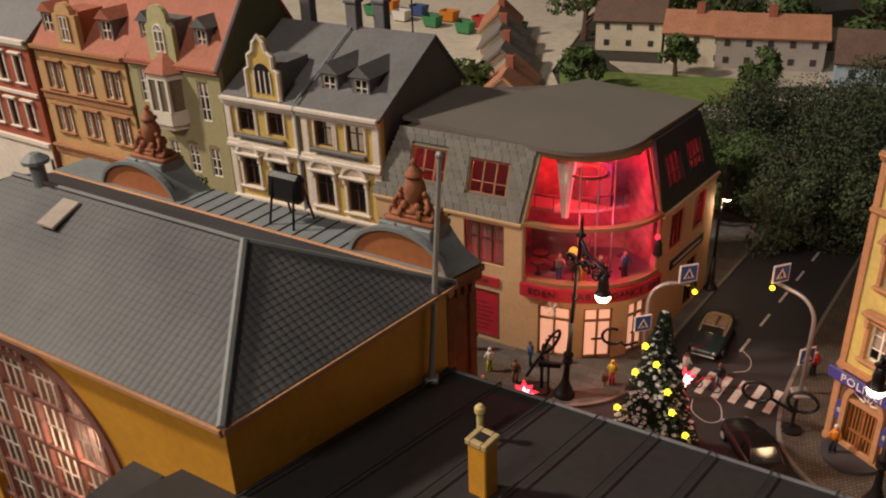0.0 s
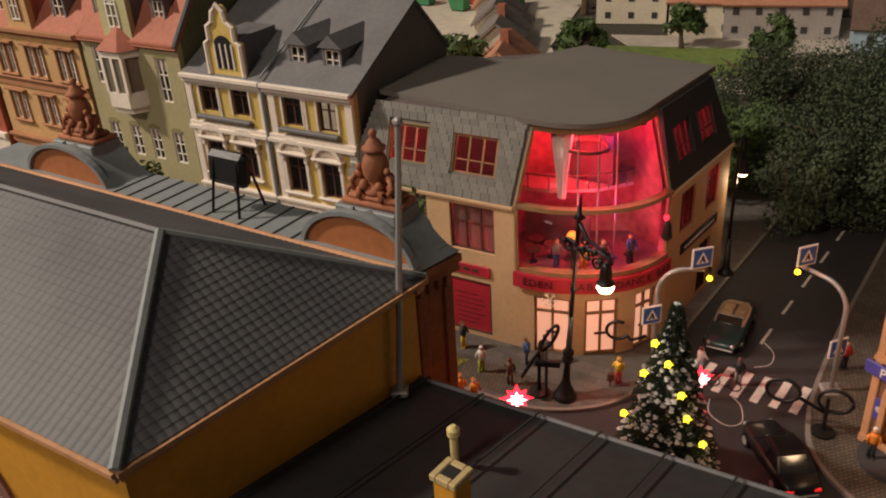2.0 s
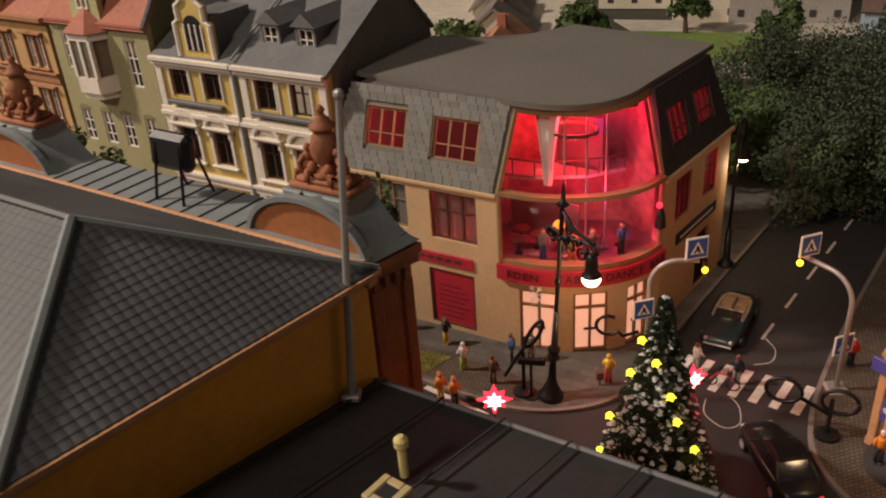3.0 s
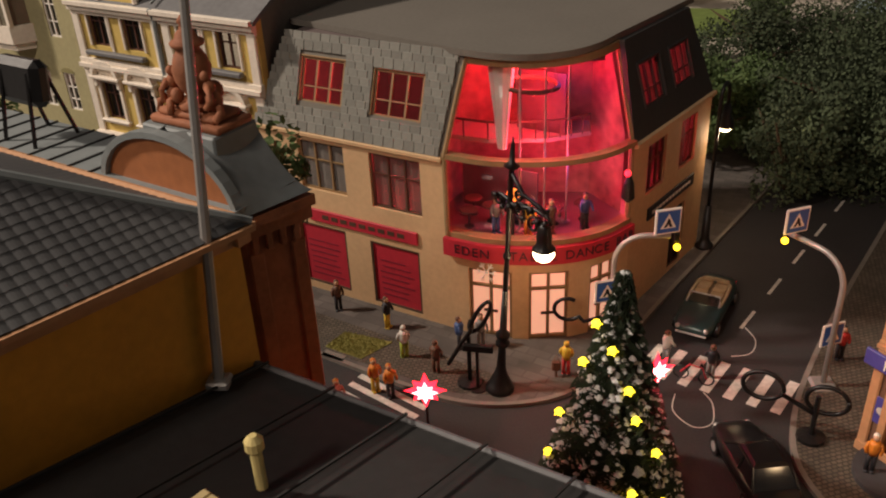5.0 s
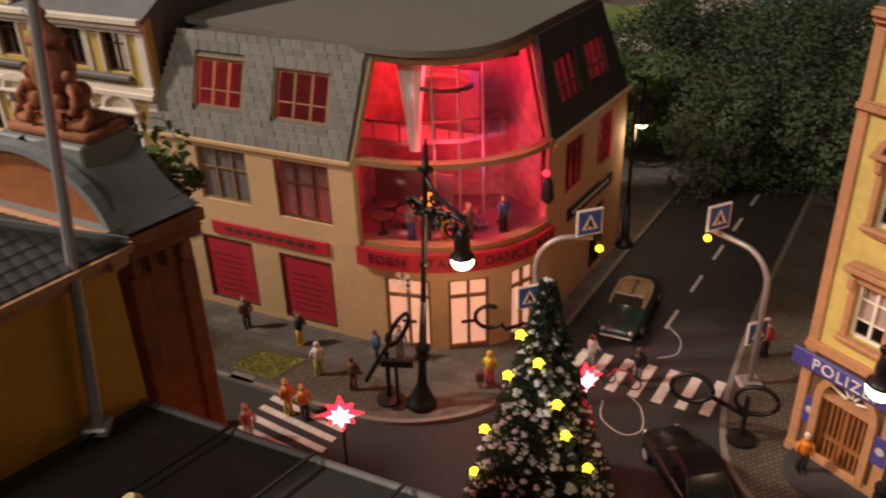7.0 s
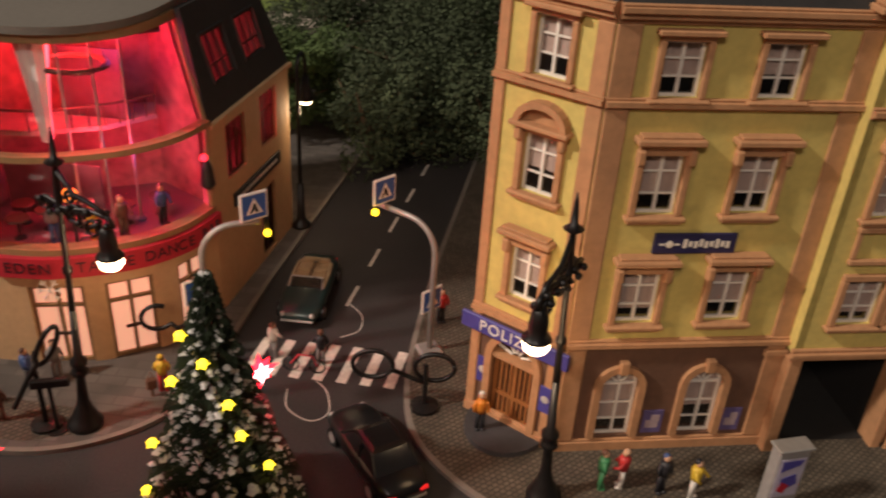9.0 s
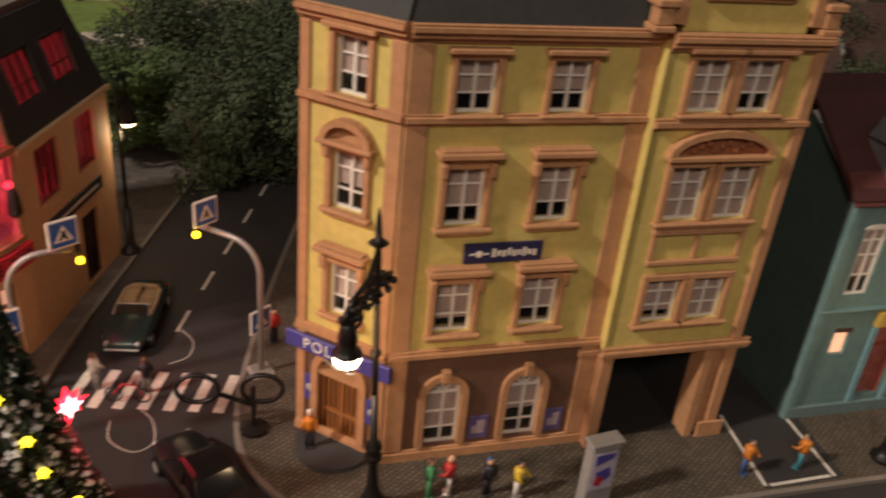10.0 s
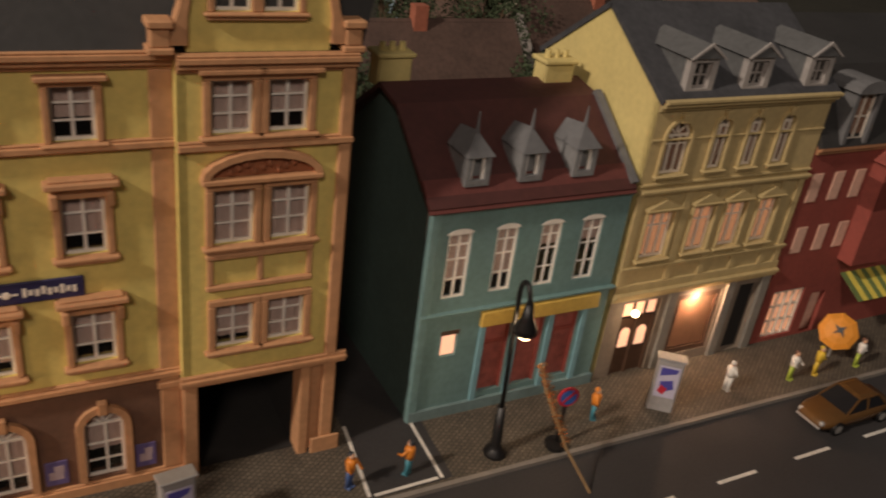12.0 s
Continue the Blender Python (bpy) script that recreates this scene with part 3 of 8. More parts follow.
for d in doors:
    ks = list(d) + [d[-1] + 1]
    p, q = Vector(low_curve[ks[0]]), Vector(low_curve[ks[-1]])
    w = (q - p).length
    X = Matrix.Translation((p.x, p.y, 0)) @ Matrix.Rotation(math.atan2(q.y - p.y, q.x - p.x), 4, "Z")
    f = Solid(X)
    for u in (0, w / 2 - 0.07, w - 0.14):
        f.box(u, 0.1, 0.16, u + 0.14, 0.24, 3.75)
    for z in (0.16, 2.75, 3.6):
        f.box(0.14, 0.1, z, w - 0.14, 0.24, z + 0.13)
    dr = f.object("door", GOLDWOOD, bar, "double door with brown frame and lit blinds")
    Solid(X).box(0.1, 0.3, 0.16, w - 0.1, 0.34, 3.72).object("door_blind", DOORGLOW, dr, "glowing peach-white blind")
    Solid(X).box(w / 2 - 0.34, 0.03, 1.45, w / 2 + 0.34, 0.1, 1.62, 0.03).object("door_handle", TIMBER, dr)
# mansard, left and right
MS = 1.45 / 4.2
wl = [(-8.0, 10.25, 2.4, 1.95), (-3.88, 10.15, 2.55, 1.95)]


def mansard(u0, u1, u0t, u1t, x, wins, slope, name, z0=8.9, z1=13.15, mat=SLATE):
    """Sloping slate face with holes for its windows."""
    s = Solid(x)
    rows = sorted({z0, z1, *[w[1] for w in wins], *[w[1] + w[3] for w in wins]})
    for a, b in zip(rows, rows[1:]):
        k0, k1 = (a - z0) / (z1 - z0), (b - z0) / (z1 - z0)
        cuts = [[u0 + (u0t - u0) * k, u1 + (u1t - u1) * k] for k in (k0, k1)]
        spans, cur = [], None
        stops = sorted([(w[0], w[0] + w[2]) for w in wins if w[1] <= a + 1e-6 and b <= w[1] + w[3] + 1e-6])
        lo, hi = [cuts[0][0], cuts[1][0]], [cuts[0][1], cuts[1][1]]
        left = lo
        for p, q in stops:
            spans.append((left, [p, p]))
            left = [q, q]
        spans.append((left, hi))
        for p, q in spans:
            y0, y1 = slope * (a - z0), slope * (b - z0)
            v = [(p[0], y0, a), (q[0], y0, a), (q[1], y1, b), (p[1], y1, b)]
            s.add(v + [(c[0], c[1] + 0.25, c[2]) for c in v], [(0, 1, 2, 3), (7, 6, 5, 4), (0, 4, 5, 1), (2, 6, 7, 3), (0, 3, 7, 4), (1, 5, 6, 2)])
    return s.object(name, mat, bar)


man_l = mansard(-10.55, -0.05, -9.0, 0.45, Matrix(), wl, MS, "left_mansard", mat=paint("slate_underlay", (0.15, 0.135, 0.11), 0.75))
wr = [(1.55, 10.05, 2.0, 1.9), (4.6, 10.1, 1.9, 1.8)]
# right slope and its window rims near black, the left slope slate grey
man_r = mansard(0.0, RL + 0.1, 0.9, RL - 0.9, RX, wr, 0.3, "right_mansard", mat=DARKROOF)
gut = Solid()
gut.box(-10.6, -0.16, 8.72, 0.0, 0.05, 8.95, 0.04)
gut.object("gutter", CREAM, bar)
Solid(RX).box(0.0, -0.16, 8.72, RL + 0.2, 0.05, 8.95, 0.04).object("gutter", CREAM, bar)
for wins, slope, x in ((wl, MS, Matrix()), (wr, 0.3, RX)):
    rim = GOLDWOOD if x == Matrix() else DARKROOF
    for u, z, w, h in wins:
        m = x @ Matrix.Translation((u, slope * (z - 8.9), z)) @ Matrix.Rotation(-math.atan(slope), 4, "X")
        window(bar, m, 0, 0, w, h * math.sqrt(1 + slope * slope), (0.36,), (0.34, 0.67), rim, rim, 0.1, 0.07, blind=0, deep=0.12, name="roof_window")
GREYBLIND = paint("grey_net_blind", (0.30, 0.27, 0.25), 0.9)
PINKBLIND = glass("pinkish_net_blind", (0.75, 0.6, 0.58), 0.55)
PINKBLIND.node_tree.nodes["Principled BSDF"].inputs["Base Color"].default_value = (0.42, 0.33, 0.30, 1)
PINKBLIND.node_tree.nodes["Principled BSDF"].inputs["Roughness"].default_value = 0.9
for u, z, w, h in ((-8.1, 5.95, 2.7, 2.55), (-3.95, 5.75, 2.75, 2.75)):
    plain = u < -6
    window(bar, Matrix(), u, z, w, h, (0.62,), (0.34, 0.67), GOLDWOOD if plain else TIMBER, None, blind=0.97, blind_mat=GREYBLIND if plain else PINKBLIND, deep=0.2)
for u, z, w, h in ((1.4, 5.9, 1.9, 2.45), (4.9, 5.9, 1.8, 2.5)):
    window(bar, RX, u, z, w, h, (0.62,), (0.34, 0.67), TIMBER, None, blind=0, deep=0.2)
window(bar, RX, 4.6, 0.3, 1.6, 3.5, (0.7,), (0.5,), TIMBER, None, blind=0, deep=0.2, name="side_door")
for u, z, w, h in ((-8.6, 0.55, 2.85, 3.45), (-4.3, 0.4, 2.8, 3.45)):
    p = Solid()
    p.box(u, 0.1, z, u + w, 0.2, z + h)
    pan = p.object("shop_panel", CRIMSON, bar, "crimson shop window panel")
    tr = Solid()
    for a, b, c, d in ((u, z, u + 0.1, z + h), (u + w - 0.1, z, u + w, z + h), (u + 0.1, z + h - 0.1, u + w - 0.1, z + h), (u + 0.1, z, u + w - 0.1, z + 0.1)):
        tr.box(a, 0.02, b, c, 0.1, d)
    tr.object("panel_frame", TIMBER, pan)
    bars = Solid()
    for k in range(7):
        a = u + 0.35 + 0.2 * random.random()
        bars.box(a, 0.085, z + 0.5 + 0.32 * k, u + w - 0.4 - 0.5 * random.random(), 0.1, z + 0.58 + 0.32 * k)
    bars.object("lettering", paint("dim_red_print", (0.20, 0.01, 0.025), 0.6), pan)
Solid().box(-7.8, -0.12, 4.25, -1.5, 0.0, 4.92, 0.03).object("side_fascia", CRIMSON, bar, "crimson board with dark lettering")
lb = Solid()
for k in range(9):
    lb.box(-7.0 + k * 0.55, -0.14, 4.48, -6.62 + k * 0.55, -0.118, 4.7)
lb.object("fascia_lettering", TIMBER, bar)
Solid(RX).box(1.7, -0.1, 4.45, 6.8, 0.0, 5.1, 0.03).object("side_board", paint("black_board", (0.015, 0.014, 0.018), 0.5), bar, "black board with small pale lettering")
lb = Solid(RX)
for k in range(12):
    lb.box(2.1 + k * 0.36, -0.12, 4.7, 2.35 + k * 0.36, -0.098, 4.85)
lb.object("board_lettering", WHITE, bar)
# sign letters bent along the fascia
run = [0.0]
for a, b in zip(low_curve, low_curve[1:]):
    run.append(run[-1] + (Vector(b) - Vector(a)).length)
INK = paint("dark_letter_paint", (0.05, 0.006, 0.012), 0.6)


def on_curve(d, out):
    for i in range(N):
        if run[i + 1] >= d or i == N - 1:
            k = (d - run[i]) / (run[i + 1] - run[i])
            p = Vector(low_curve[i]).lerp(Vector(low_curve[i + 1]), k)
            t = (Vector(low_curve[i + 1]) - Vector(low_curve[i])).normalized()
            return p.x + t.y * out, p.y - t.x * out, math.degrees(math.atan2(t.y, t.x))


d = 0.72
for ch in "EDEN   TABLE DANCE BAR":
    if ch != " ":
        px, py, an = on_curve(d, 0.30)
        text("letter", ch, 0.62, Matrix.Translation((px, py, 4.72)) @ Matrix.Rotation(radians(an), 4, "Z") @ Matrix.Rotation(radians(90), 4, "X"), INK, bar)
    d += 0.43 if ch != " " else 0.27
# roof sheet
roof_plan = [bl(*p) for p in ((-1.4, 54.9), (0.2, 53.75))] + [(a[0] * 1.0 + 0.0, a[1] - 0.35) for a in top_curve] + [bl(*p) for p in ((18.9, 56.0), (12.0, 61.8), (7.4, 59.2), (3.2, 61.0))]
rs = Solid().prism(roof_plan, 13.12, 13.4).object("roof", ROOFGREY, bar, "flat grey card roof with worn edge")
# sheet added under the roof to block red lamplight at its edges
qc = [RX @ Vector(p) for p in ((RL - 0.95, 1.5, 0), (RL - 0.95, 7.3, 0))]
Solid().prism([(-9.02, 1.5)] + [(a[0], a[1] + 0.25) for a in top_curve] + [(p.x, p.y) for p in qc] + [back_right, back_left, (-9.02, 10.2)], 12.98, 13.1).object("room_ceiling", paint("dark_ceiling", (0.12, 0.09, 0.085), 0.8), bar)
fl = [left_end] + [(0, 0.4)] + [(a[0], a[1] + 0.35) for a in low_curve[1:-1]] + [far_end, back_right, back_left]
Solid().prism(fl, 4.95, 5.12).object("upper_floor", paint("dance_floor", (0.16, 0.09, 0.10), 0.35), bar)
# rooms behind the glass
rm = Solid()
rm.add([(-1.6, 0.45, 5.12), (-1.6, 4.4, 5.12), (-1.6, 4.4, 13.05), (-1.6, 1.95, 13.05), (-1.6, 0.5, 8.9)], [(0, 1, 2, 3, 4)])
rm.add([(-1.6, 4.4, 5.12), (4.0, 7.0, 5.12), (4.0, 7.0, 13.05), (-1.6, 4.4, 13.05)], [(0, 1, 2, 3)])
rm.add([(4.0, 7.0, 5.12), (6.2, 5.6, 5.12), (6.2, 5.6, 8.9), (5.0, 6.3, 13.05), (4.0, 7.0, 13.05)], [(0, 1, 2, 3, 4)])
# uneven red lamplight is mixed into the wall colour
rm.object("inner_wall", paint("red_light_plaster", (0.34, 0.13, 0.12), 0.8, 0.6, 200, 45), bar)
gal = Solid()
gal.prism([(-1.5, 2.6), (0.8, 2.8), (3.2, 4.0), (4.6, 5.6), (4.0, 6.8), (-1.5, 4.3)], 8.7, 8.9)
gal.object("gallery_floor", paint("gallery_board", (0.3, 0.22, 0.2), 0.6), bar)
Solid().box(1.3, 4.7, 8.9, 3.7, 4.78, 11.7).object("back_panel", paint("dark_violet_panel", (0.10, 0.06, 0.07), 0.6, 0.4), bar, "dark panel behind the dance floor")
gr = [(-1.4, 2.55), (0.8, 2.72), (2.2, 3.3), (3.2, 3.95), (4.0, 4.7), (4.6, 5.5)]
Solid().tube([(a, b, 9.75) for a, b in smooth_line(gr, 4)], 0.06, 6).object("gallery_rail", TIMBER, bar)
for a, b in smooth_line(gr, 2):
    Solid().tube([(a, b, 8.9), (a, b, 9.75)], 0.035, 5).object("baluster", TIMBER, bar)
Solid().tube([(2.7 + 1.25 * math.cos(radians(a)), 3.1 + 1.0 * math.sin(radians(a)), 11.6) for a in range(0, 361, 18)], 0.11, 6).object("ceiling_ring", TIMBER, bar, "dark hanging lighting ring")
for a in (20, 140, 260):
    Solid().tube([(2.7 + 1.25 * math.cos(radians(a)), 3.1 + 1.0 * math.sin(radians(a)), 11.6), (2.7 + 0.9 * math.cos(radians(a)), 3.1 + 0.7 * math.sin(radians(a)), 13.0)], 0.02, 4).object("ring_hanger", STEEL, bar)
Solid().tube([(-0.8, 2.3, 12.5), (2.6, 2.7, 12.6), (5.2, 5.2, 12.5)], 0.13, 6).object("ceiling_beam", TIMBER, bar)
# dark panel added to keep the lower room dim
Solid().box(-0.9, 3.3, 5.12, 3.0, 3.4, 7.4).object("stage_screen", paint("filler_panel_dark", (0.10, 0.07, 0.08), 0.6, 0.3), bar)
drape = thing("white_curtain", *(Vector((6.7, 47.3)) + BU * 1.75 + Vector((-BU.y, BU.x)) * 2.25), 8.9, math.degrees(math.atan2(BU.y, BU.x)), "white hanging curtain column behind the glass", "curtain")
cs = Solid()
n = 16
v = []
for z, w in ((-0.1, 0.2), (1.4, 0.32), (2.8, 0.48), (4.1, 0.62)):
    v += [(w * math.cos(2 * math.pi * i / n) * (1 + 0.12 * (i % 2)), 0.5 * w * math.sin(2 * math.pi * i / n) * (1 + 0.3 * (i % 2)), z) for i in range(n)]
cs.add(v, [(k * n + i, k * n + (i + 1) % n, (k + 1) * n + (i + 1) % n, (k + 1) * n + i) for k in range(3) for i in range(n)])
cs.object("cloth", paint("white_cloth", (0.78, 0.74, 0.7), 0.8, 0.1), drape)
for u, y in ((2.8, 1.9), (3.7, 2.5), (4.3, 3.6)):
    p = Vector((6.7, 47.3)) + BU * u + Vector((-BU.y, BU.x)) * y
    pl = thing("dance_pole", p.x, p.y, 5.12, 0, "thin bright steel dance pole from floor to ceiling", "pole", "dance poles")
    Solid().tube([(0, 0, 0), (0, 0, 7.95)], 0.05, 8).object("rod", STEEL, pl)
    Solid().lathe([(0.2, 0), (0.2, 0.06), (0.06, 0.1)]).object("foot", STEEL, pl)


for u, y in ((0.5, 1.3), (1.2, 2.2), (2.4, 2.6), (3.9, 3.2), (4.9, 4.2), (0.1, 2.5)):
    p = Vector((6.7, 47.3)) + BU * u + Vector((-BU.y, BU.x)) * y
    lc = thing("lounge_table", p.x, p.y, 5.12, 40 * u, "small dark round table behind the bar glass", "table", "bar lounge tables")
    Solid().lathe([(0.42, 0.78), (0.45, 0.82), (0.42, 0.87)], n=12).object("tabletop", TIMBER, lc)
    Solid().lathe([(0.24, 0), (0.22, 0.05), (0.05, 0.1), (0.05, 0.78)], n=10).object("pedestal", BLACK, lc)


def inside(u, y, z):
    p = Vector((6.7, 47.3)) + BU * u + Vector((-BU.y, BU.x)) * y
    return (p.x, p.y, z)


lamp("bar_red_lamp_upper", "POINT", inside(2.4, 3.0, 12.2), 0.18, (1.0, 0.035, 0.045), 0.006)
lamp("bar_red_lamp_lower", "POINT", inside(3.4, 2.7, 8.3), 0.075, (1.0, 0.045, 0.075), 0.006)
lamp("bar_red_lamp_side", "POINT", inside(-4.0, 2.2, 11.6), 0.06, (1.0, 0.08, 0.14), 0.006)
lamp("bar_red_lamp_room", "POINT", inside(-3.2, 2.2, 7.6), 0.09, (1.0, 0.05, 0.06), 0.006)
lamp("bar_red_lamp_wing", "POINT", inside(5.2, 8.8, 11.0), 0.04, (1.0, 0.03, 0.05), 0.006)
lamp("bar_red_lamp_wing_room", "POINT", inside(5.2, 8.8, 7.2), 0.04, (1.0, 0.06, 0.10), 0.006)
lamp("bar_violet_lamp", "POINT", inside(4.6, 3.6, 8.0), 0.006, (0.50, 0.16, 1.0), 0.006)
lamp("bar_violet_lamp", "POINT", inside(3.9, 4.2, 11.8), 0.006, (0.50, 0.16, 1.0), 0.006)
# added fill before the doors for the blinds' spill, no fixture here
lamp("bar_door_fill", "POINT", inside(4.2, -1.7, 4.0), 0.006, (1.0, 0.45, 0.25), 0.01)


# ---- police station house ----
PX, PY, PA = 24.5, 35.5, math.degrees(math.atan2(-0.2924, 0.9563))
pol = thing("police_house", PX, PY, 0, PA, "four-storey yellow corner house with terracotta trim and a police sign", "house")
CL = 3.8
CX = Matrix.Rotation(math.atan2(35.5 - 38.8, 24.5 - 22.6) - radians(PA), 4, "Z") @ Matrix.Translation((-CL, 0, 0))
BAYX = Matrix.Translation((0, -0.55, 0))
TOPZ = 16.3
fw = [(1.5, 13.8, 1.25, 1.7), (4.55, 13.8, 1.25, 1.7), (1.48, 9.95, 1.3, 2.05), (4.58, 10.0, 1.3, 2.0), (1.5, 5.8, 1.35, 2.0), (4.6, 5.85, 1.35, 2.0), (1.5, 0.75, 1.35, 3.0), (4.65, 0.75, 1.35, 3.0)]
wall_with_holes(0, 8.2, 4.95, TOPZ, 0, 0.5, [hole(*w) for w in fw[:6]]).object("front_wall", YELLOW, pol)
wall_with_holes(0, 8.3, 0, 4.95, 0, 0.5, [hole(*w) for w in fw[6:]]).object("ground_wall", BROWN, pol)
for w in fw[6:]:
    s = Solid()
    r = w[2] / 2
    cx, cz = w[0] + r, w[1] + w[3] - r
    s.slab([(w[0], cz), (w[0], w[1] + w[3]), (cx, w[1] + w[3])] + arc(cx, cz, r, 90, 180), 0.0, 0.45)
    s.slab([(w[0] + w[2], w[1] + w[3]), (w[0] + w[2], cz)] + arc(cx, cz, r, 0, 90), 0.0, 0.45)
    s.object("arch_filler", BROWN, pol)
K3, K2 = ((0.36, 0.68), (0.5,)), ((0.33, 0.7), (0.52,))
for i, (u, z, w, h) in enumerate(fw):
    if i < 2:
        window(pol, Matrix(), u, z, w, h, *K3, WHITE, STONE, 0.2, 0.16, "flat", 0.12, 0.6 if i else 0.68)
    elif i < 6:
        window(pol, Matrix(), u, z, w, h, *K2, WHITE, STONE, 0.22, 0.18, "ledge", 0.16, (0.72, 0.66, 0.78, 0.68)[i - 2])
    else:
        window(pol, Matrix(), u, z, w, h, (0.3, 0.62), (0.55,), WHITE, STONE, 0.26, 0.18, "", 0.0, 0.8 if i == 6 else 0.62, arch=True)
# chamfered corner
cw = [(1.3, 13.9, 1.2, 1.85), (1.3, 10.0, 1.25, 2.05), (1.3, 5.9, 1.2, 2.05)]
wall_with_holes(0, CL, 4.95, TOPZ, 0, 0.4, [hole(*w) for w in cw], CX).object("corner_wall", YELLOW, pol)
wall_with_holes(0, CL, 0, 4.95, 0, 0.4, [hole(1.0, 0.35, 1.8, 3.75)], CX).object("corner_ground_wall", BROWN, pol)
window(pol, CX, *cw[0], *K3, WHITE, STONE, 0.2, 0.16, "flat", 0.12, 0.66)
window(pol, CX, *cw[1], *K2, WHITE, STONE, 0.22, 0.18, "round", 0.16, 0.6)
window(pol, CX, *cw[2], *K2, WHITE, STONE, 0.22, 0.18, "ledge", 0.16, 0.7)
# bay with the gateway
BU0, BU1 = 8.0, 13.95
bw = [(9.0, 13.98, 1.3, 1.75), (10.8, 13.98, 1.3, 1.75), (9.05, 10.1, 1.35, 2.0), (10.95, 10.1, 1.35, 2.0), (9.1, 5.95, 1.35, 1.8), (10.95, 5.95, 1.35, 1.8)]
wall_with_holes(BU0, BU1 - 0.75, 4.95, TOPZ, 0, 0.5, [hole(*w) for w in bw], BAYX).object("bay_wall", YELLOW, pol)
for i, w in enumerate(bw):
    window(pol, BAYX, *w, *K3, WHITE, STONE, 0.24, 0.16, "flat" if i in (0, 1) else "", 0.14, (0.97, 0.66, 0.97, 0.97, 0.8, 0.97)[i])
Solid(BAYX).box(BU0 - 0.001, 0.0, 4.7, BU0 + 0.3, 0.58, TOPZ).object("bay_side", YELLOW, pol)
Solid(BAYX).box(BU1 - 0.75, -0.14, 4.95, BU1 - 0.3, 0.6, TOPZ, 0.05).object("bay_pilaster", STONE, pol)
for q in ((BU0, 0, 0, BU0 + 0.5, 0.55, 4.45, 0.04), (12.35, 0, 0, 12.75, 0.9, 4.45, 0.04), (13.25, 0, 0, 13.75, 0.55, 4.45, 0.04), (12.75, 0.25, 0, 13.25, 0.6, 4.45, 0), (12.85, -0.12, 0.0, 14.05, 0.0, 0.9, 0.05)):
    Solid(BAYX).box(*q).object("gate_post", STONE, pol)
cornice(pol, BAYX, BU0, BU1, 4.45, [(0.2, 0.1), (0.16, 0.22), (0.14, 0.12)], STONE, "gate_lintel")
# gateway lined and closed at the back in near black for its deep shade
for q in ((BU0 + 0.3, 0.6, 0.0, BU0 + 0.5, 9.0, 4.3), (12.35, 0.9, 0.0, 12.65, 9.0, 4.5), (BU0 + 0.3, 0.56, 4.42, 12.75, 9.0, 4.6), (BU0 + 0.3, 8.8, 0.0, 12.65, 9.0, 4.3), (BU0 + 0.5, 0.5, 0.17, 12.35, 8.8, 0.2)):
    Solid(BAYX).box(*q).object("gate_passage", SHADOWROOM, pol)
s = Solid(BAYX)
s.slab(arc(10.65, 12.55, 2.0, rz=0.9) + arc(10.65, 12.55, 1.75, 0, 180, rz=0.68), -0.35, 0)
s.box(8.65, -0.38, 12.38, 12.65, 0, 12.57, 0.04)
s.object("bay_pediment", STONE, pol)
s = Solid(BAYX)
s.slab(arc(10.65, 12.57, 1.75, rz=0.66), -0.1, 0)
for k in range(9):
    s.ball((9.6 + 0.26 * k, -0.12, 12.72 + 0.12 * (k % 3)), 0.13, 5)
s.object("pediment_relief", TERRACOTTA, pol)
for z in (9.6, 8.4):
    Solid(BAYX).box(8.8, -0.2, z, 12.5, 0, z + 0.2, 0.04).object("panel_moulding", STONE, pol)
for u in (8.85, 10.55, 12.3):
    Solid(BAYX).box(u, -0.12, 8.6, u + 0.2, 0, 9.6, 0.03).object("panel_strip", STONE, pol)
# bands, pilasters, cornice
for x, a, b in ((Matrix(), 0, BU0), (CX, 0, CL), (BAYX, BU0, BU1 - 0.3)):
    cornice(pol, x, a, b, 13.42, [(0.1, 0.08), (0.2, 0.24), (0.08, 0.12)], STONE, "storey_band", False)
    cornice(pol, x, a, b, 15.95, [(0.15, 0.1), (0.2, 0.26), (0.18, 0.42), (0.08, 0.34)], STONE, "cornice", False)
for x, a, b in ((Matrix(), 0, BU0), (CX, 0, CL)):
    cornice(pol, x, a, b, 4.72, [(0.12, 0.1), (0.2, 0.25), (0.1, 0.14)], STONE, "ground_band", False)
    cornice(pol, x, a, b, 0.0, [(0.55, 0.16), (0.08, 0.1)], STONE, "plinth", False)
for x, u, w in ((Matrix(), 0.0, 0.75), (Matrix(), 7.3, 0.7), (CX, 0.0, 0.4), (CX, CL - 0.55, 0.55)):
    Solid(x).box(u, -0.1, 5.0, u + w, 0.0, 15.95, 0.04).object("pilaster", STONE, pol)
    Solid(x).box(u, -0.12, 0.6, u + w, 0.0, 4.75, 0.05).object("ground_pilaster", STONE, pol)
Solid().box(7.2, -0.2, 4.3, 8.1, 0.0, 4.6, 0.05).object("pilaster_head", STONE, pol)
# door, steps, sign
dr = Solid(CX)
dr.box(1.0, 0.18, 0.35, 1.14, 0.3, 3.2)
dr.box(2.66, 0.18, 0.35, 2.8, 0.3, 3.2)
dr.box(1.83, 0.16, 0.35, 1.97, 0.3, 3.2)
for z in (0.35, 1.3, 3.05):
    dr.box(1.14, 0.18, z, 2.66, 0.3, z + 0.15)
DOORWOOD = paint("orange_brown_door", (0.34, 0.13, 0.04), 0.5, 0.2)
door = dr.object("door", DOORWOOD, pol, "brown panelled double door under a fanlight")
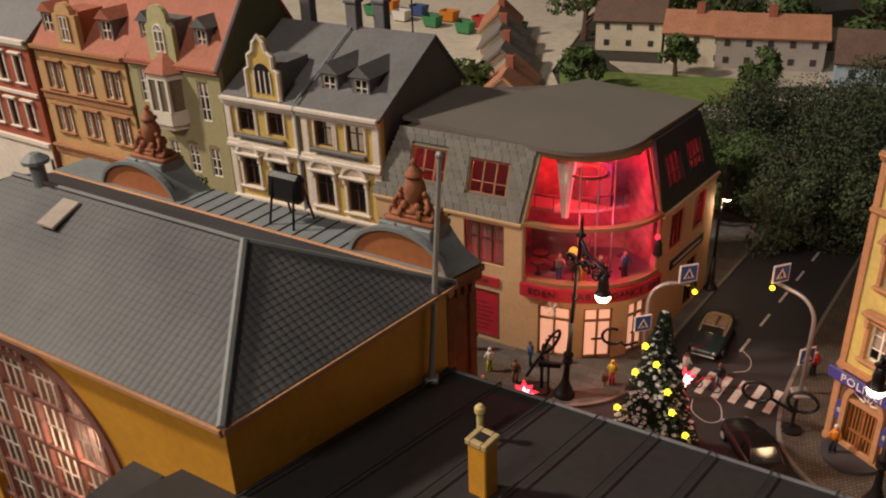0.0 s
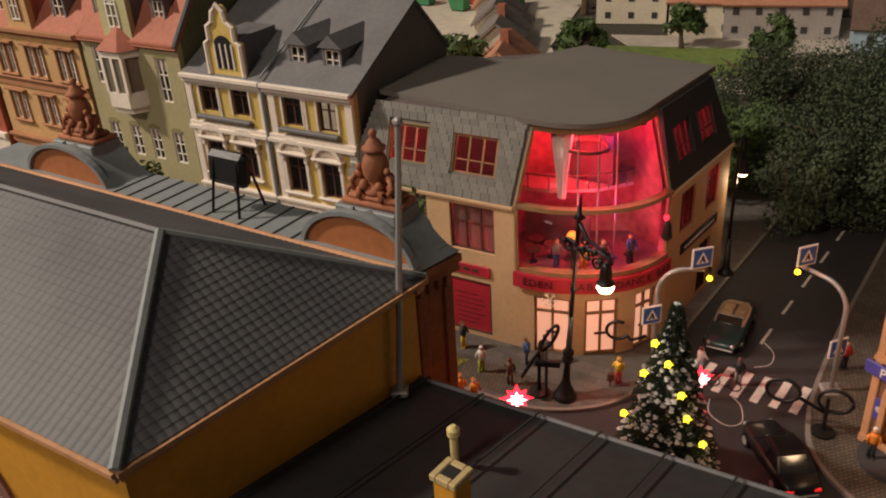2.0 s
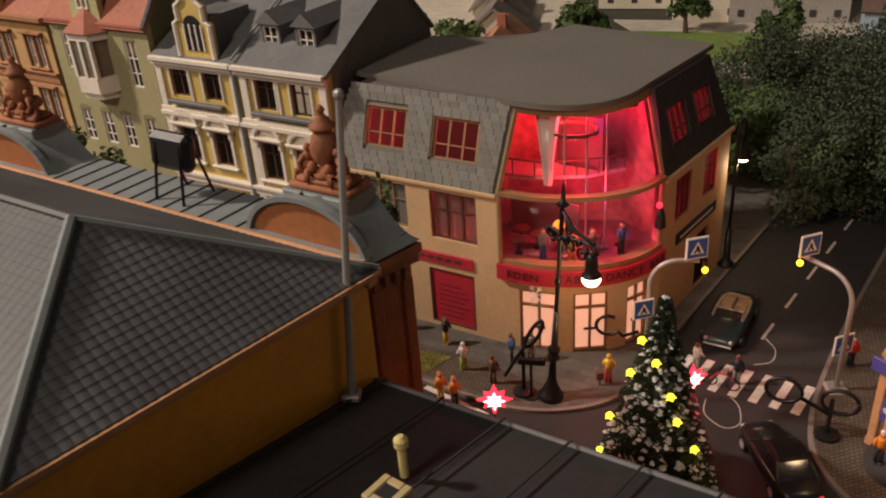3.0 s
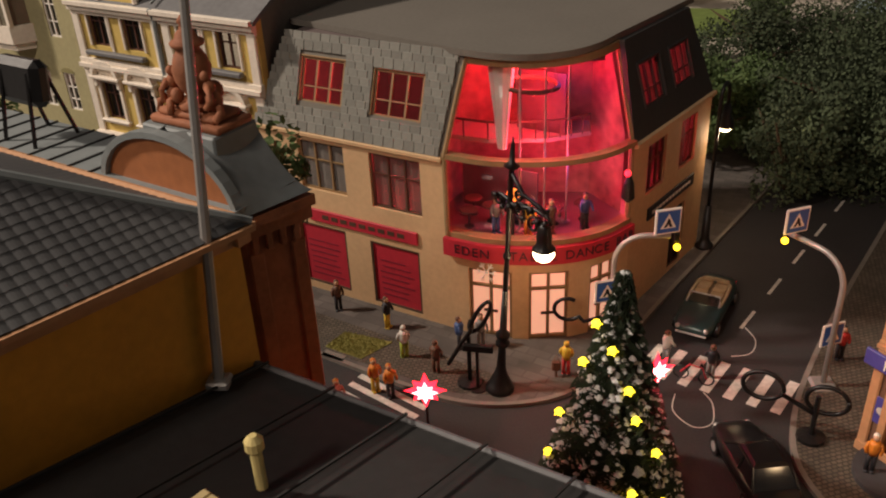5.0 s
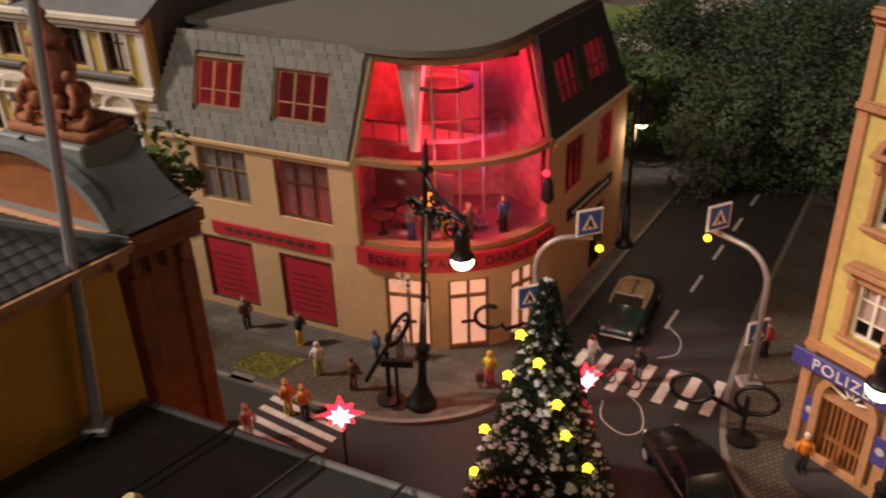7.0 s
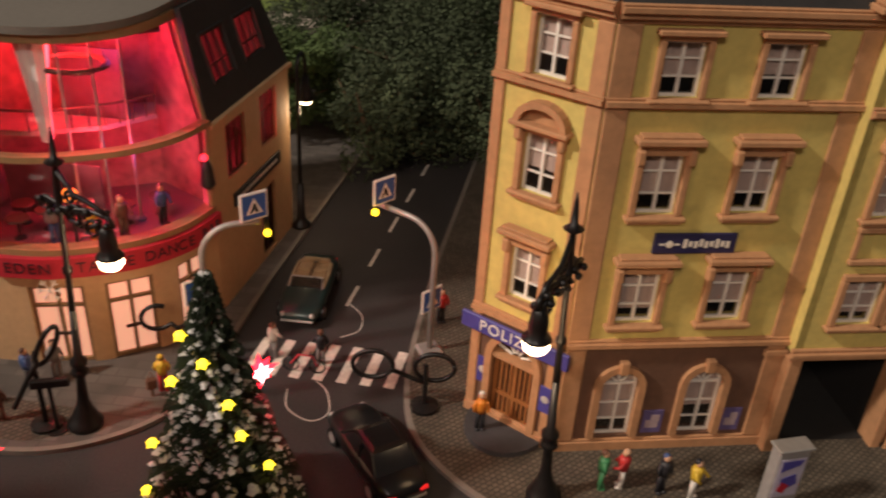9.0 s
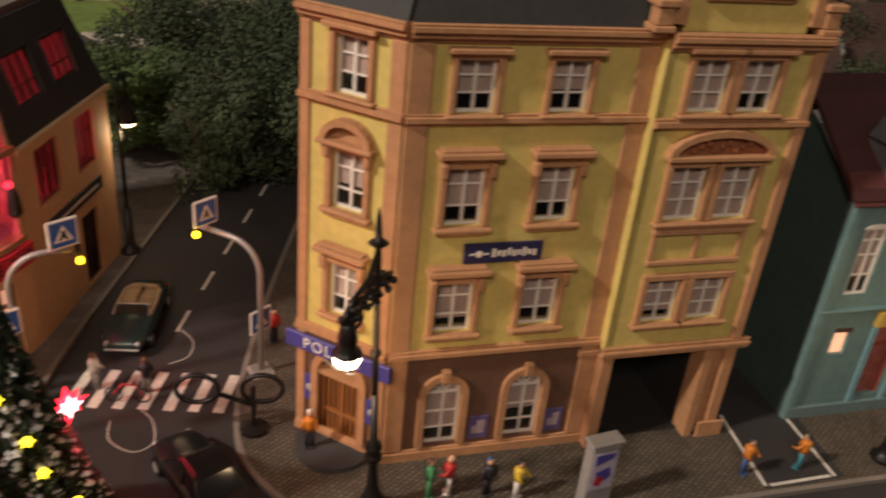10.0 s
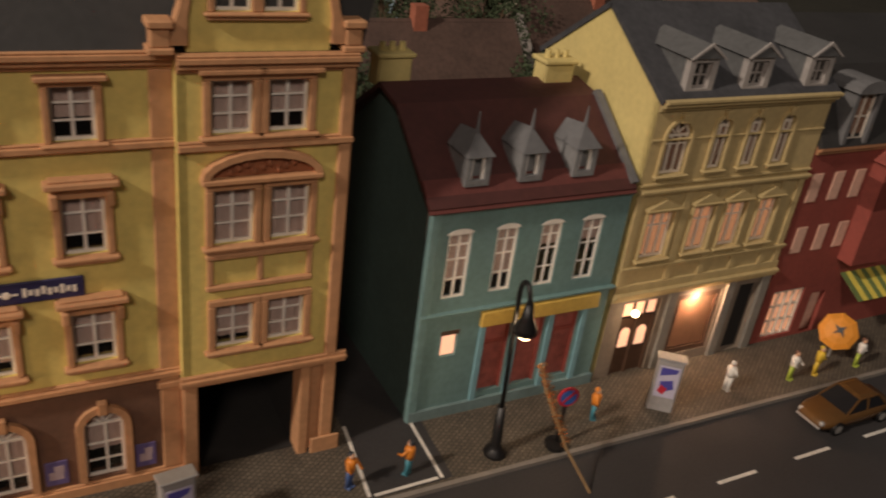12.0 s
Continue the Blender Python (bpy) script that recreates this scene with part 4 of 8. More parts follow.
for u in (1.3, 1.5, 1.7, 2.1, 2.3, 2.5):
    Solid(CX).box(u - 0.04, 0.2, 0.5, u + 0.04, 0.28, 3.05).object("door_slat", DOORWOOD, door)
Solid(CX).box(1.05, 0.3, 0.35, 2.75, 0.34, 4.05).object("door_leaf", TIMBER, door)
s = Solid(CX)
s.slab([(0.72, 0.35), (1.0, 0.35), (1.0, 3.2)] + arc(1.9, 3.2, 0.9) + [(2.8, 0.35), (3.08, 0.35)] + arc(1.9, 3.2, 1.18, 0, 180), -0.18, 0.2)
s.box(1.0, -0.1, 3.12, 2.8, 0.28, 3.3)
s.object("door_surround", STONE, pol)
s = Solid(CX)
for a in (25, 60, 90, 120, 155):
    c0, s0 = math.cos(radians(a)), math.sin(radians(a))
    s.tube([(1.9 + 0.2 * c0, 0.15, 3.3 + 0.2 * s0), (1.9 + 0.88 * c0, 0.15, 3.2 + 0.88 * s0)], 0.05, 5)
s.object("fanlight_grille", WHITE, door)
Solid(CX).prism([(0.35, -0.02), (3.45, -0.02)] + [(1.9 + 1.55 * math.cos(radians(-a)), -0.02 + 1.75 * math.sin(radians(-a))) for a in range(10, 180, 17)], 0.1, 0.38).object("step", paint("dark_step_stone", (0.045, 0.042, 0.045), 0.8), pol, "rounded dark stone doorstep")
sg = Solid(CX).box(-0.25, -0.42, 4.12, CL + 0.35, -0.27, 4.78, 0.03).object("police_sign", VIOLET, pol, "violet-blue board with white capitals")
text("sign_letters", "POLIZEI", 0.62, CX @ Matrix.Translation((1.75, -0.43, 4.45)) @ Matrix.Rotation(radians(90), 4, "X"), WHITE, sg, "", 1.15)
for u in (0.42, 3.12):
    p = Solid(CX).box(u, -0.14, 1.75, u + 0.5, -0.1, 2.9, 0.01).object("notice_board", VIOLET, pol, "small violet notice with a white star shape")
    Solid(CX).lathe([(0.001, 0), (0.17, 0)], 0, 0, 8).object("notice_spot", WHITE, p).matrix_basis = scaled(CX @ Matrix.Translation((u + 0.25, -0.155, 2.35)) @ Matrix.Rotation(radians(90), 4, "X") @ CX.inverted() @ Matrix())
for u, w in ((3.3, 0.75), (6.35, 0.7)):
    p = Solid().box(u, -0.06, 0.85, u + w, 0.0, 1.9, 0.01).object("wall_poster", paint("poster_violet", (0.12, 0.09, 0.22), 0.5), pol, "framed violet poster on the wall")
    q = Solid()
    q.box(u + 0.12, -0.07, 1.1, u + w - 0.15, -0.055, 1.45)
    q.box(u + 0.3, -0.072, 1.4, u + w - 0.12, -0.057, 1.7)
    q.object("poster_shape", paint("poster_grey", (0.4, 0.3, 0.32), 0.5), p)
ss = Solid().box(2.3, -0.12, 8.55, 5.1, -0.02, 9.3, 0.03).object("town_sign", DARKBLUE, pol, "navy sign with pale gothic lettering bars")
for k in range(9):
    Solid().box(3.3 + 0.18 * k, -0.14, 8.78 + 0.05 * (k % 2), 3.42 + 0.18 * k, -0.118, 9.02 + 0.08 * (k % 3 == 0)).object("letter_bar", IVORY, ss)
for u in (2.5, 3.0):
    Solid().box(u, -0.14, 8.88, u + 0.18, -0.118, 8.94).object("dash", IVORY, ss)
Solid(Matrix.Translation((2.84, -0.118, 8.91)) @ Matrix.Rotation(radians(90), 4, "X")).lathe([(0.13, 0), (0.13, 0.02), (0.07, 0.03)], 0, 0, 12).object("roundel", IVORY, ss)
# roof
rf = Solid()
c0 = CX @ Vector((0, 0, 0))
for a, b in (((c0.x, c0.y), (0, 0)), ((0, 0), (BU1, 0))):
    nrm = Vector((b[1] - a[1], a[0] - b[0])).normalized()
    rf.sheet([(a[0] + nrm.x * 0.2, a[1] + nrm.y * 0.2, 16.55), (b[0] + nrm.x * 0.2, b[1] + nrm.y * 0.2, 16.55), (b[0] + (2.0 if b[0] > 1 else 1.4), b[1] + 2.1, 21.0), (a[0] + (1.4 if a[0] >= 0 else 2.6), a[1] + 2.1 - 0.7 * (a[0] < 0), 21.0)], 0.2)
rf.object("mansard_roof", DARKROOF, pol)
bkw = Solid()
cb = CX @ Vector((0, 0, 0))
side = Matrix.Rotation(-radians(PA), 4, "Z") @ Vector((0.585, 0.811, 0))
e = cb + side * 8.5
bkw.add([(cb.x, cb.y, 0), (e.x, e.y, 0), (e.x, e.y, TOPZ + 0.2), (cb.x, cb.y, TOPZ + 0.2)], [(0, 1, 2, 3)])
bkw.add([(BU1, 0, 0), (BU1, 9.5, 0), (BU1, 9.5, TOPZ + 4), (BU1, 2, TOPZ + 4), (BU1, 0, TOPZ)], [(0, 1, 2, 3, 4)])
bkw.add([(BU1, 9.5, 0), (e.x, 9.5, 0), (e.x, 9.5, TOPZ), (BU1, 9.5, TOPZ)], [(0, 1, 2, 3)])
bkw.object("side_wall", STONE, pol)
Solid().prism([(cb.x + 0.3, cb.y + 0.4), (0.3, 0.5), (BU1 - 0.1, 0.5), (BU1 - 0.1, 9.4), (e.x, 9.4)], 16.0, 16.2).object("attic_floor", SHADOWROOM, pol)
# near-black floors and partition stand for the unlit rooms behind the windows
fl = Solid()
for z in (5.0, 9.0, 13.0):
    fl.prism([(0.4, 1.2), (BU1 - 0.2, 1.2), (BU1 - 0.2, 9.0), (0.4, 9.0)], z, z + 0.1)
fl.box(0.4, 2.6, 0, 8.2, 2.7, 16)
fl.object("inner_floor", SHADOWROOM, pol)
# dormers: one large on the bay, two small ones on the slope
dw = [(9.15, 17.75, 1.1, 1.6), (10.6, 17.75, 1.1, 1.6)]
wall_with_holes(8.35, 12.75, 16.55, 19.8, 0.1, 0.5, [hole(*w) for w in dw], BAYX).object("bay_dormer_wall", YELLOW, pol)
for w in dw:
    window(pol, BAYX @ Matrix.Translation((0, 0.1, 0)), *w, *K3, WHITE, STONE, 0.2, 0.12, "", 0.12, 0.5)
for q in ([(7.8, 16.8), (8.35, 16.8), (8.35, 17.6), (8.75, 19.8), (8.5, 19.8), (8.15, 17.9)], [(12.75, 16.8), (13.3, 16.8), (12.95, 17.9), (12.6, 19.8), (12.35, 19.8), (12.75, 17.6)]):
    Solid(BAYX).slab(q, -0.08, 0.5).object("dormer_scroll", STONE, pol)
Solid(BAYX).box(8.4, 0.5, 16.4, 12.7, 3.0, 19.8).object("dormer_body", SLATE, pol)
for u in (7.2, 13.1):
    s = Solid(BAYX)
    s.box(u, -0.25, 16.55, u + 0.75, 0.5, 16.75, 0.04)
    s.box(u + 0.1, -0.15, 16.75, u + 0.65, 0.4, 17.3, 0.04)
    s.box(u, -0.25, 17.3, u + 0.75, 0.5, 17.55, 0.05)
    s.object("parapet_pedestal", STONE, pol)
for x, u, y in ((Matrix(), 2.2, 0.6), (CX, 1.2, 0.6)):
    s = Solid(x)
    s.box(u, y - 0.3, 17.3, u + 1.9, y + 1.4, 17.5, 0.04)
    s.box(u + 0.1, y - 0.15, 17.5, u + 0.35, y + 1.3, 19.2)
    s.box(u + 1.55, y - 0.15, 17.5, u + 1.8, y + 1.3, 19.2)
    s.box(u, y - 0.3, 19.2, u + 1.9, y + 1.4, 19.45, 0.04)
    d = s.object("small_dormer", STONE, pol)
    window(pol, x @ Matrix.Translation((0, y - 0.1, 0)), u + 0.35, 17.5, 1.2, 1.7, *K3, WHITE, None, blind=0.6, deep=0.1, name="dormer_window")


# ---- teal house ----
TL = 8.9
teal = thing("teal_house", 41.7, 30.1, 0, PA, "two-storey teal house with a maroon roof and three pointed dormers", "house")
tw = [(0.2, 6.2, 1.05, 2.95), (2.4, 6.2, 1.0, 2.95), (4.55, 6.15, 1.0, 2.95), (6.6, 6.15, 1.05, 2.95)]
wall_with_holes(-0.6, TL, 0, 10.5, 0, 0.4, [hole(*w) for w in tw] + [hole(0.5, 3.3, 0.75, 1.3), hole(2.6, 1.0, 1.25, 3.5), hole(4.35, 1.0, 1.3, 3.5), hole(6.15, 1.0, 1.3, 3.5)]).object("front_wall", TEAL, teal)
for i, w in enumerate(tw):
    window(teal, Matrix(), *w, (0.3, 0.6, 0.82), (0.5,), WHITE, None, blind=0.75 if i < 2 else 0.35, deep=0.12)
    Solid().slab([(w[0] - 0.1, w[1] + w[3])] + arc(w[0] + w[2] / 2, w[1] + w[3], w[2] / 2 + 0.04, 165, 15, 8, rz=0.2) + [(w[0] + w[2] + 0.06, w[1] + w[3])], -0.03, 0.1).object("window_head", WHITE, teal)
Solid().box(0.5, 0.16, 3.3, 1.25, 0.2, 4.4).object("lit_window", ROOMGLOW, teal, "small glowing window")
Solid().box(0.45, -0.03, 4.4, 1.3, 0.2, 4.6).object("lit_window_head", TIMBER, teal)
for u in (2.6, 4.35, 6.15):
    p = Solid().box(u, 0.2, 1.0, u + 1.28, 0.26, 4.5).object("shop_window", paint("dull_red_shop", (0.30, 0.085, 0.07), 0.3, 0.5, 300, 90), teal, "dull red shop window")
    q = Solid()
    for k in (0.0, 1.18):
        q.box(u + k, 0.05, 1.0, u + k + 0.1, 0.2, 4.5)
    q.box(u + 0.1, 0.08, 3.5, u + 1.18, 0.2, 3.62)
    q.object("shop_frame", BRICKRED, p)
for u in (2.25, 3.95, 5.75, 7.55):
    Solid().box(u, -0.12, 0.5, u + 0.32, 0.0, 4.6, 0.04).object("shop_pilaster", paint("pale_teal_trim", (0.17, 0.32, 0.36), 0.6), teal)
Solid().box(2.2, -0.25, 4.6, 8.3, 0.0, 5.35, 0.05).object("shop_sign", paint("ochre_sign_board", (0.50, 0.33, 0.07), 0.6, 0.2), teal, "ochre shop fascia board")
cornice(teal, Matrix(), -0.6, TL, 5.35, [(0.12, 0.1), (0.12, 0.22)], TEAL, "storey_band")
cornice(teal, Matrix(), -0.6, TL, 10.0, [(0.12, 0.06), (0.12, 0.11)], TEAL, "cornice")
cornice(teal, Matrix(), -0.6, TL, 0.0, [(0.7, 0.14)], paint("grey_teal_plinth", (0.13, 0.19, 0.19), 0.8), "plinth")
Solid().box(-0.72, -0.12, 0, -0.28, 0.2, 10.4, 0.06).object("corner_strip", TEAL, teal)
# teal darkened: the police house's shadow on this side is in the colour
DT = paint("teal_side_in_shade", (0.05, 0.085, 0.075), 0.85, 0.2)
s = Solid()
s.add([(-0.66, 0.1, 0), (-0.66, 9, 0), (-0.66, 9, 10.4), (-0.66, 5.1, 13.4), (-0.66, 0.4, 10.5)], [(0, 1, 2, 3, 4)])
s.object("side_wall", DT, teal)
RB = Matrix.Translation((-0.2, 0.35, -0.05))      # roof set back on the walls
s = Solid(RB)
s.sheet([(-0.7, -0.6, 10.5), (TL + 0.15, -0.6, 10.5), (TL + 0.15, 3.2, 13.3), (-0.7, 3.2, 13.3)], 0.2)
s.object("roof", MAROON, teal, "worn maroon roof")
Solid(RB).sheet([(-0.7, 3.2, 13.3), (TL + 0.15, 3.2, 13.3), (TL + 0.15, 5.0, 13.6), (-0.7, 5.0, 13.6)], 0.2).object("upper_roof", MAROON, teal)
Solid(RB).sheet([(TL + 0.15, 9.4, 10.6), (-0.7, 9.4, 10.6), (-0.7, 5.0, 13.6), (TL + 0.15, 5.0, 13.6)], 0.2).object("rear_roof", MAROON, teal)
Solid(RB).sheet([(-0.7, -0.66, 10.32), (TL + 0.15, -0.66, 10.32), (TL + 0.15, 0.3, 11.3), (-0.7, 0.3, 11.3)], 0.12).object("eave_flashing", paint("dull_red_flashing", (0.12, 0.032, 0.026), 0.75), teal)
for u in (0.9, 3.35, 5.9):
    s = Solid(RB)
    s.box(u, -0.1, 11.05, u + 0.22, 1.6, 12.3)
    s.box(u + 0.83, -0.1, 11.05, u + 1.05, 1.6, 12.3)
    s.box(u + 0.22, -0.1, 11.05, u + 0.83, 0.1, 11.3)
    s.box(u + 0.22, 0.3, 11.3, u + 0.83, 0.4, 12.3)
    d = s.object("dormer", paint("pale_zinc_dormer", (0.20, 0.20, 0.20), 0.6, 0.25), teal, "grey pointed zinc dormer")
    h = Solid(RB)
    h.add([(u - 0.1, -0.2, 12.27), (u + 1.15, -0.2, 12.27), (u + 1.15, 1.5, 12.27), (u - 0.1, 1.5, 12.27), (u + 0.52, 0.4, 13.15), (u + 0.52, 1.7, 12.95)], [(0, 1, 4), (1, 2, 5, 4), (2, 3, 5), (3, 0, 4, 5), (0, 3, 2, 1)])
    h.tube([(u + 0.52, 0.4, 13.0), (u + 0.52, 0.4, 13.9)], [0.1, 0.02], 5)
    h.object("dormer_cap", SLATE, d)
    w = Solid(RB)
    w.box(u + 0.22, 0.0, 11.3, u + 0.32, 0.1, 12.25)
    w.box(u + 0.73, 0.0, 11.3, u + 0.83, 0.1, 12.25)
    w.box(u + 0.32, 0.0, 12.15, u + 0.73, 0.1, 12.25)
    w.object("dormer_sash", WHITE, d)
for u, y in ((6.9, 4.4), (-0.4, 5.8)):
    s = Solid(RB)
    s.box(u, y, 13.0, u + 1.5, y + 1.0, 14.3, 0.06)
    s.box(u - 0.12, y - 0.12, 14.3, u + 1.62, y + 1.12, 14.5, 0.05)
    for k in range(3):
        s.lathe([(0.16, 14.5), (0.13, 14.85)], u + 0.3 + 0.45 * k, y + 0.5, 7)
    s.object("chimney", TANSIDE, teal, "pale yellow chimney stack with pots")
Solid(RB).sheet([(TL - 0.1, -0.5, 10.75), (TL + 0.25, -0.5, 10.75), (TL + 0.25, 3.2, 13.55), (TL - 0.1, 3.2, 13.55)], 0.3).object("party_parapet", SLATE, teal)


# ---- straw-yellow house ----
NL = 10.3
tan = thing("straw_yellow_house", *(Vector((41.7, 30.1)) + ROW * 9.2), 0, PA, "three-storey straw-yellow house with arched windows and a grey roof", "house")
ups = [(0.75, 10.85, 1.35, 2.4), (3.45, 10.9, 0.85, 2.4), (5.45, 10.9, 0.8, 2.4), (7.4, 10.9, 0.8, 2.4)]
mids = [(0.85, 6.7, 1.5, 2.3), (3.5, 6.75, 1.3, 2.3), (5.5, 6.75, 1.25, 2.3), (7.6, 6.75, 1.2, 2.3)]
wall_with_holes(0, NL, 4.6, 14.1, 0, 0.4, [hole(*w) for w in ups + mids]).object("front_wall", TAN, tan)
wall_with_holes(0, NL, 0, 4.6, 0, 0.4, [hole(0.9, 0.1, 2.2, 4.2), hole(4.2, 0.7, 2.8, 3.5), hole(8.2, 0.2, 1.3, 4.0)]).object("ground_wall", paint("grey_brown_shopfront", (0.21, 0.165, 0.125), 0.7, 0.2), tan)
ROSE = paint("rosy_blind", (0.46, 0.25, 0.17), 0.9)
for i, w in enumerate(ups):
    window(tan, Matrix(), *w, (0.78,), (0.34, 0.67) if i == 0 else (0.5,), IVORY, TAN, 0.14, 0.12, "", 0.1, 0.95, ROSE, arch=True)
    r = w[2] / 2
    s = Solid()
    cz = w[1] + w[3] - r
    s.slab([(w[0], cz), (w[0], w[1] + w[3]), (w[0] + r, w[1] + w[3])] + arc(w[0] + r, cz, r, 90, 180, 6), 0, 0.35)
    s.slab([(w[0] + w[2], w[1] + w[3]), (w[0] + w[2], cz)] + arc(w[0] + r, cz, r, 0, 90, 6), 0, 0.35)
    s.object("arch_filler", TAN, tan)
PEACH = glow("lamplit_blind", (1.0, 0.50, 0.26), 0.42)
for i, w in enumerate(mids):
    window(tan, Matrix(), *w, (0.7,), (0.34, 0.67) if i == 0 else (0.5,), IVORY, TAN, 0.14, 0.14, "gable", 0.1, 0.95, PEACH)
for z, st in ((4.55, [(0.25, 0.15), (0.2, 0.3), (0.4, 0.1)]), (6.1, [(0.15, 0.12), (0.12, 0.2)]), (9.9, [(0.15, 0.15), (0.15, 0.28)]), (10.35, [(0.12, 0.14)]), (13.75, [(0.2, 0.15), (0.2, 0.35), (0.15, 0.5)])):
    cornice(tan, Matrix(), 0, NL, z, st, TAN, "moulding", False)
cornice(tan, Matrix(), 0, NL, 12.4, [(0.1, 0.08)], TAN, "impost_band", False)
for u in (0.0, 2.7, 4.75, 6.75, 8.75, NL - 0.5):
    Solid().box(u, -0.1, 5.4, u + 0.4, 0, 9.9, 0.03).object("pilaster", TAN, tan)
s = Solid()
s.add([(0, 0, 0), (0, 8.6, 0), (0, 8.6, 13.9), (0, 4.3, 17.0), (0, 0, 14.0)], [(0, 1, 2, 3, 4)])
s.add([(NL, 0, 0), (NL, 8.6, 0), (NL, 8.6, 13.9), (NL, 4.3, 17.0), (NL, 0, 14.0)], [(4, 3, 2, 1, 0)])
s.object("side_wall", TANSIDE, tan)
s = Solid()
s.sheet([(-0.1, -0.3, 14.25), (NL + 0.1, -0.3, 14.25), (NL + 0.1, 4.3, 17.2), (-0.1, 4.3, 17.2)], 0.25)
s.sheet([(NL + 0.1, 9.0, 13.8), (-0.1, 9.0, 13.8), (-0.1, 4.3, 17.2), (NL + 0.1, 4.3, 17.2)], 0.25)
s.object("roof", paint("blue_grey_roof", (0.05, 0.05, 0.055), 0.7, 0.35), tan, "dark blue-grey tiled roof")
LAVENDER = paint("lavender_grey_trim", (0.34, 0.31, 0.29), 0.7, 0.2)
DARKSLATE = paint("dark_slate_board", (0.10, 0.10, 0.10), 0.7, 0.25)
for u in (1.2, 4.4, 8.2):
    s = Solid()
    s.box(u, 0.1, 14.4, u + 0.3, 2.6, 15.9)
    s.box(u + 1.2, 0.1, 14.4, u + 1.5, 2.6, 15.9)
    s.box(u + 0.3, 0.1, 14.4, u + 1.2, 0.4, 14.6)
    s.box(u + 0.3, 0.1, 15.7, u + 1.2, 0.4, 15.9)
    d = s.object("dormer", LAVENDER, tan, "grey dormer with a small pediment")
    for q in (u - 0.02, u + 1.5):
        Solid().box(q, 0.42, 14.4, q + 0.02, 2.6, 15.9).object("dormer_cheek", DARKSLATE, d)
    s = Solid()
    s.slab([(u - 0.2, 15.9), (u + 1.7, 15.9), (u + 0.75, 16.5)], -0.05, 3.0)
    s.object("dormer_roof", DARKSLATE, d)
    s = Solid()
    s.slab([(u - 0.24, 15.88), (u - 0.1, 15.88), (u + 0.75, 16.42), (u + 1.6, 15.88), (u + 1.74, 15.88), (u + 0.75, 16.56)], -0.12, -0.03)
    s.object("pediment", LAVENDER, d)
    window(tan, Matrix.Translation((0, 0.2, 0)), u + 0.3, 14.6, 0.9, 1.1, (0.5,), (0.5,), LAVENDER, None, blind=0, deep=0.1, name="dormer_window")
s = Solid()
s.box(0.9, 0.2, 0.1, 3.1, 0.3, 3.3)
for u in (0.9, 1.9, 2.95):
    s.box(u, 0.08, 0.1, u + 0.15, 0.2, 3.3)
d = s.object("house_door", TIMBER, tan, "dark brown double door with lit oval panes")
for u in (1.2, 2.2):
    Solid().slab([(u, 1.7)] + arc(u + 0.28, 2.5, 0.28, 180, 0, 6) + [(u + 0.56, 1.7)], 0.15, 0.19).object("door_light", ROOMGLOW, d)
Solid().box(0.95, 0.2, 3.45, 3.05, 0.24, 4.2).object("transom_light", ROOMGLOW, d, "glowing transom window over the door")
p = Solid()
for u in (0.9, 1.6, 2.3, 3.0):
    p.box(u, 0.1, 3.35, u + 0.1, 0.2, 4.25)
p.object("transom_grille", TIMBER, d)
sh = Solid().box(4.2, 0.36, 0.7, 7.0, 0.4, 4.2).object("shop_back", paint("shop_interior", (0.6, 0.36, 0.24), 0.8), tan)
f = Solid()
for a, b, c, e in ((4.2, 0.7, 4.4, 4.2), (6.8, 0.7, 7.0, 4.2), (4.4, 0.7, 6.8, 1.0), (4.4, 3.9, 6.8, 4.2)):
    f.box(a, 0.05, b, c, 0.2, e)
f.object("shop_frame", TIMBER, tan)
Solid().box(4.4, 0.12, 1.0, 6.8, 0.14, 3.9).object("shop_pane", PANE, tan)
for u in (3.4, 7.15, 9.5):
    Solid().box(u, -0.15, 0, u + 0.6, 0.0, 4.6, 0.05).object("shop_pilaster", paint("grey_pilaster", (0.22, 0.20, 0.17), 0.75), tan)
# dark sheet in place of a shaded doorway
Solid().box(8.2, 0.3, 0.2, 9.5, 0.36, 4.2).object("side_doorway", SHADOWROOM, tan)
lamp("shop_light", "POINT", Vector((41.7, 30.1)).to_3d() + Vector((ROW.x * 14.8, ROW.y * 14.8, 3.9)) + Vector((0.29, 0.96, 0)) * 0.1, 0.11, (1, 0.6, 0.35), 0.004)


# ---- dark red house ----
RLN = 16.0
red = thing("dark_red_house", *(Vector((41.7, 30.1)) + ROW * 19.6), 0, PA, "dark red rendered house with shuttered windows and a mansard", "house")
rw = [(-0.2 + 0.6 + 1.55 * k, 8.5, 0.75, 1.55) for k in range(8)] + [(0.6 + 1.55 * k, 5.6, 0.75, 1.5) for k in range(8)]
wall_with_holes(0, RLN, 0, 11.4, 0, 0.4, [hole(*w) for w in rw] + [hole(0.6, 0.4, 2.3, 2.9), hole(3.6, 0.2, 1.1, 2.6)]).object("front_wall", BRICKRED, red)
SHUT = paint("pinkish_shutter", (0.66, 0.40, 0.30), 0.8)
for w in rw:
    window(red, Matrix(), *w, (0.5,), (), SHUT, None, blind=0.97, blind_mat=SHUT, deep=0.05)
    Solid().box(w[0] + 0.04, -0.04, w[1] + 0.04, w[0] + w[2] - 0.04, -0.01, w[1] + w[3] - 0.04).object("shutter", SHUT, red)
Solid().box(0.6, 0.3, 0.4, 2.9, 0.34, 3.3).object("lit_shopfront", glow("peach_shopfront", (1.0, 0.50, 0.28), 0.42), red, "glowing peach glazed shopfront")
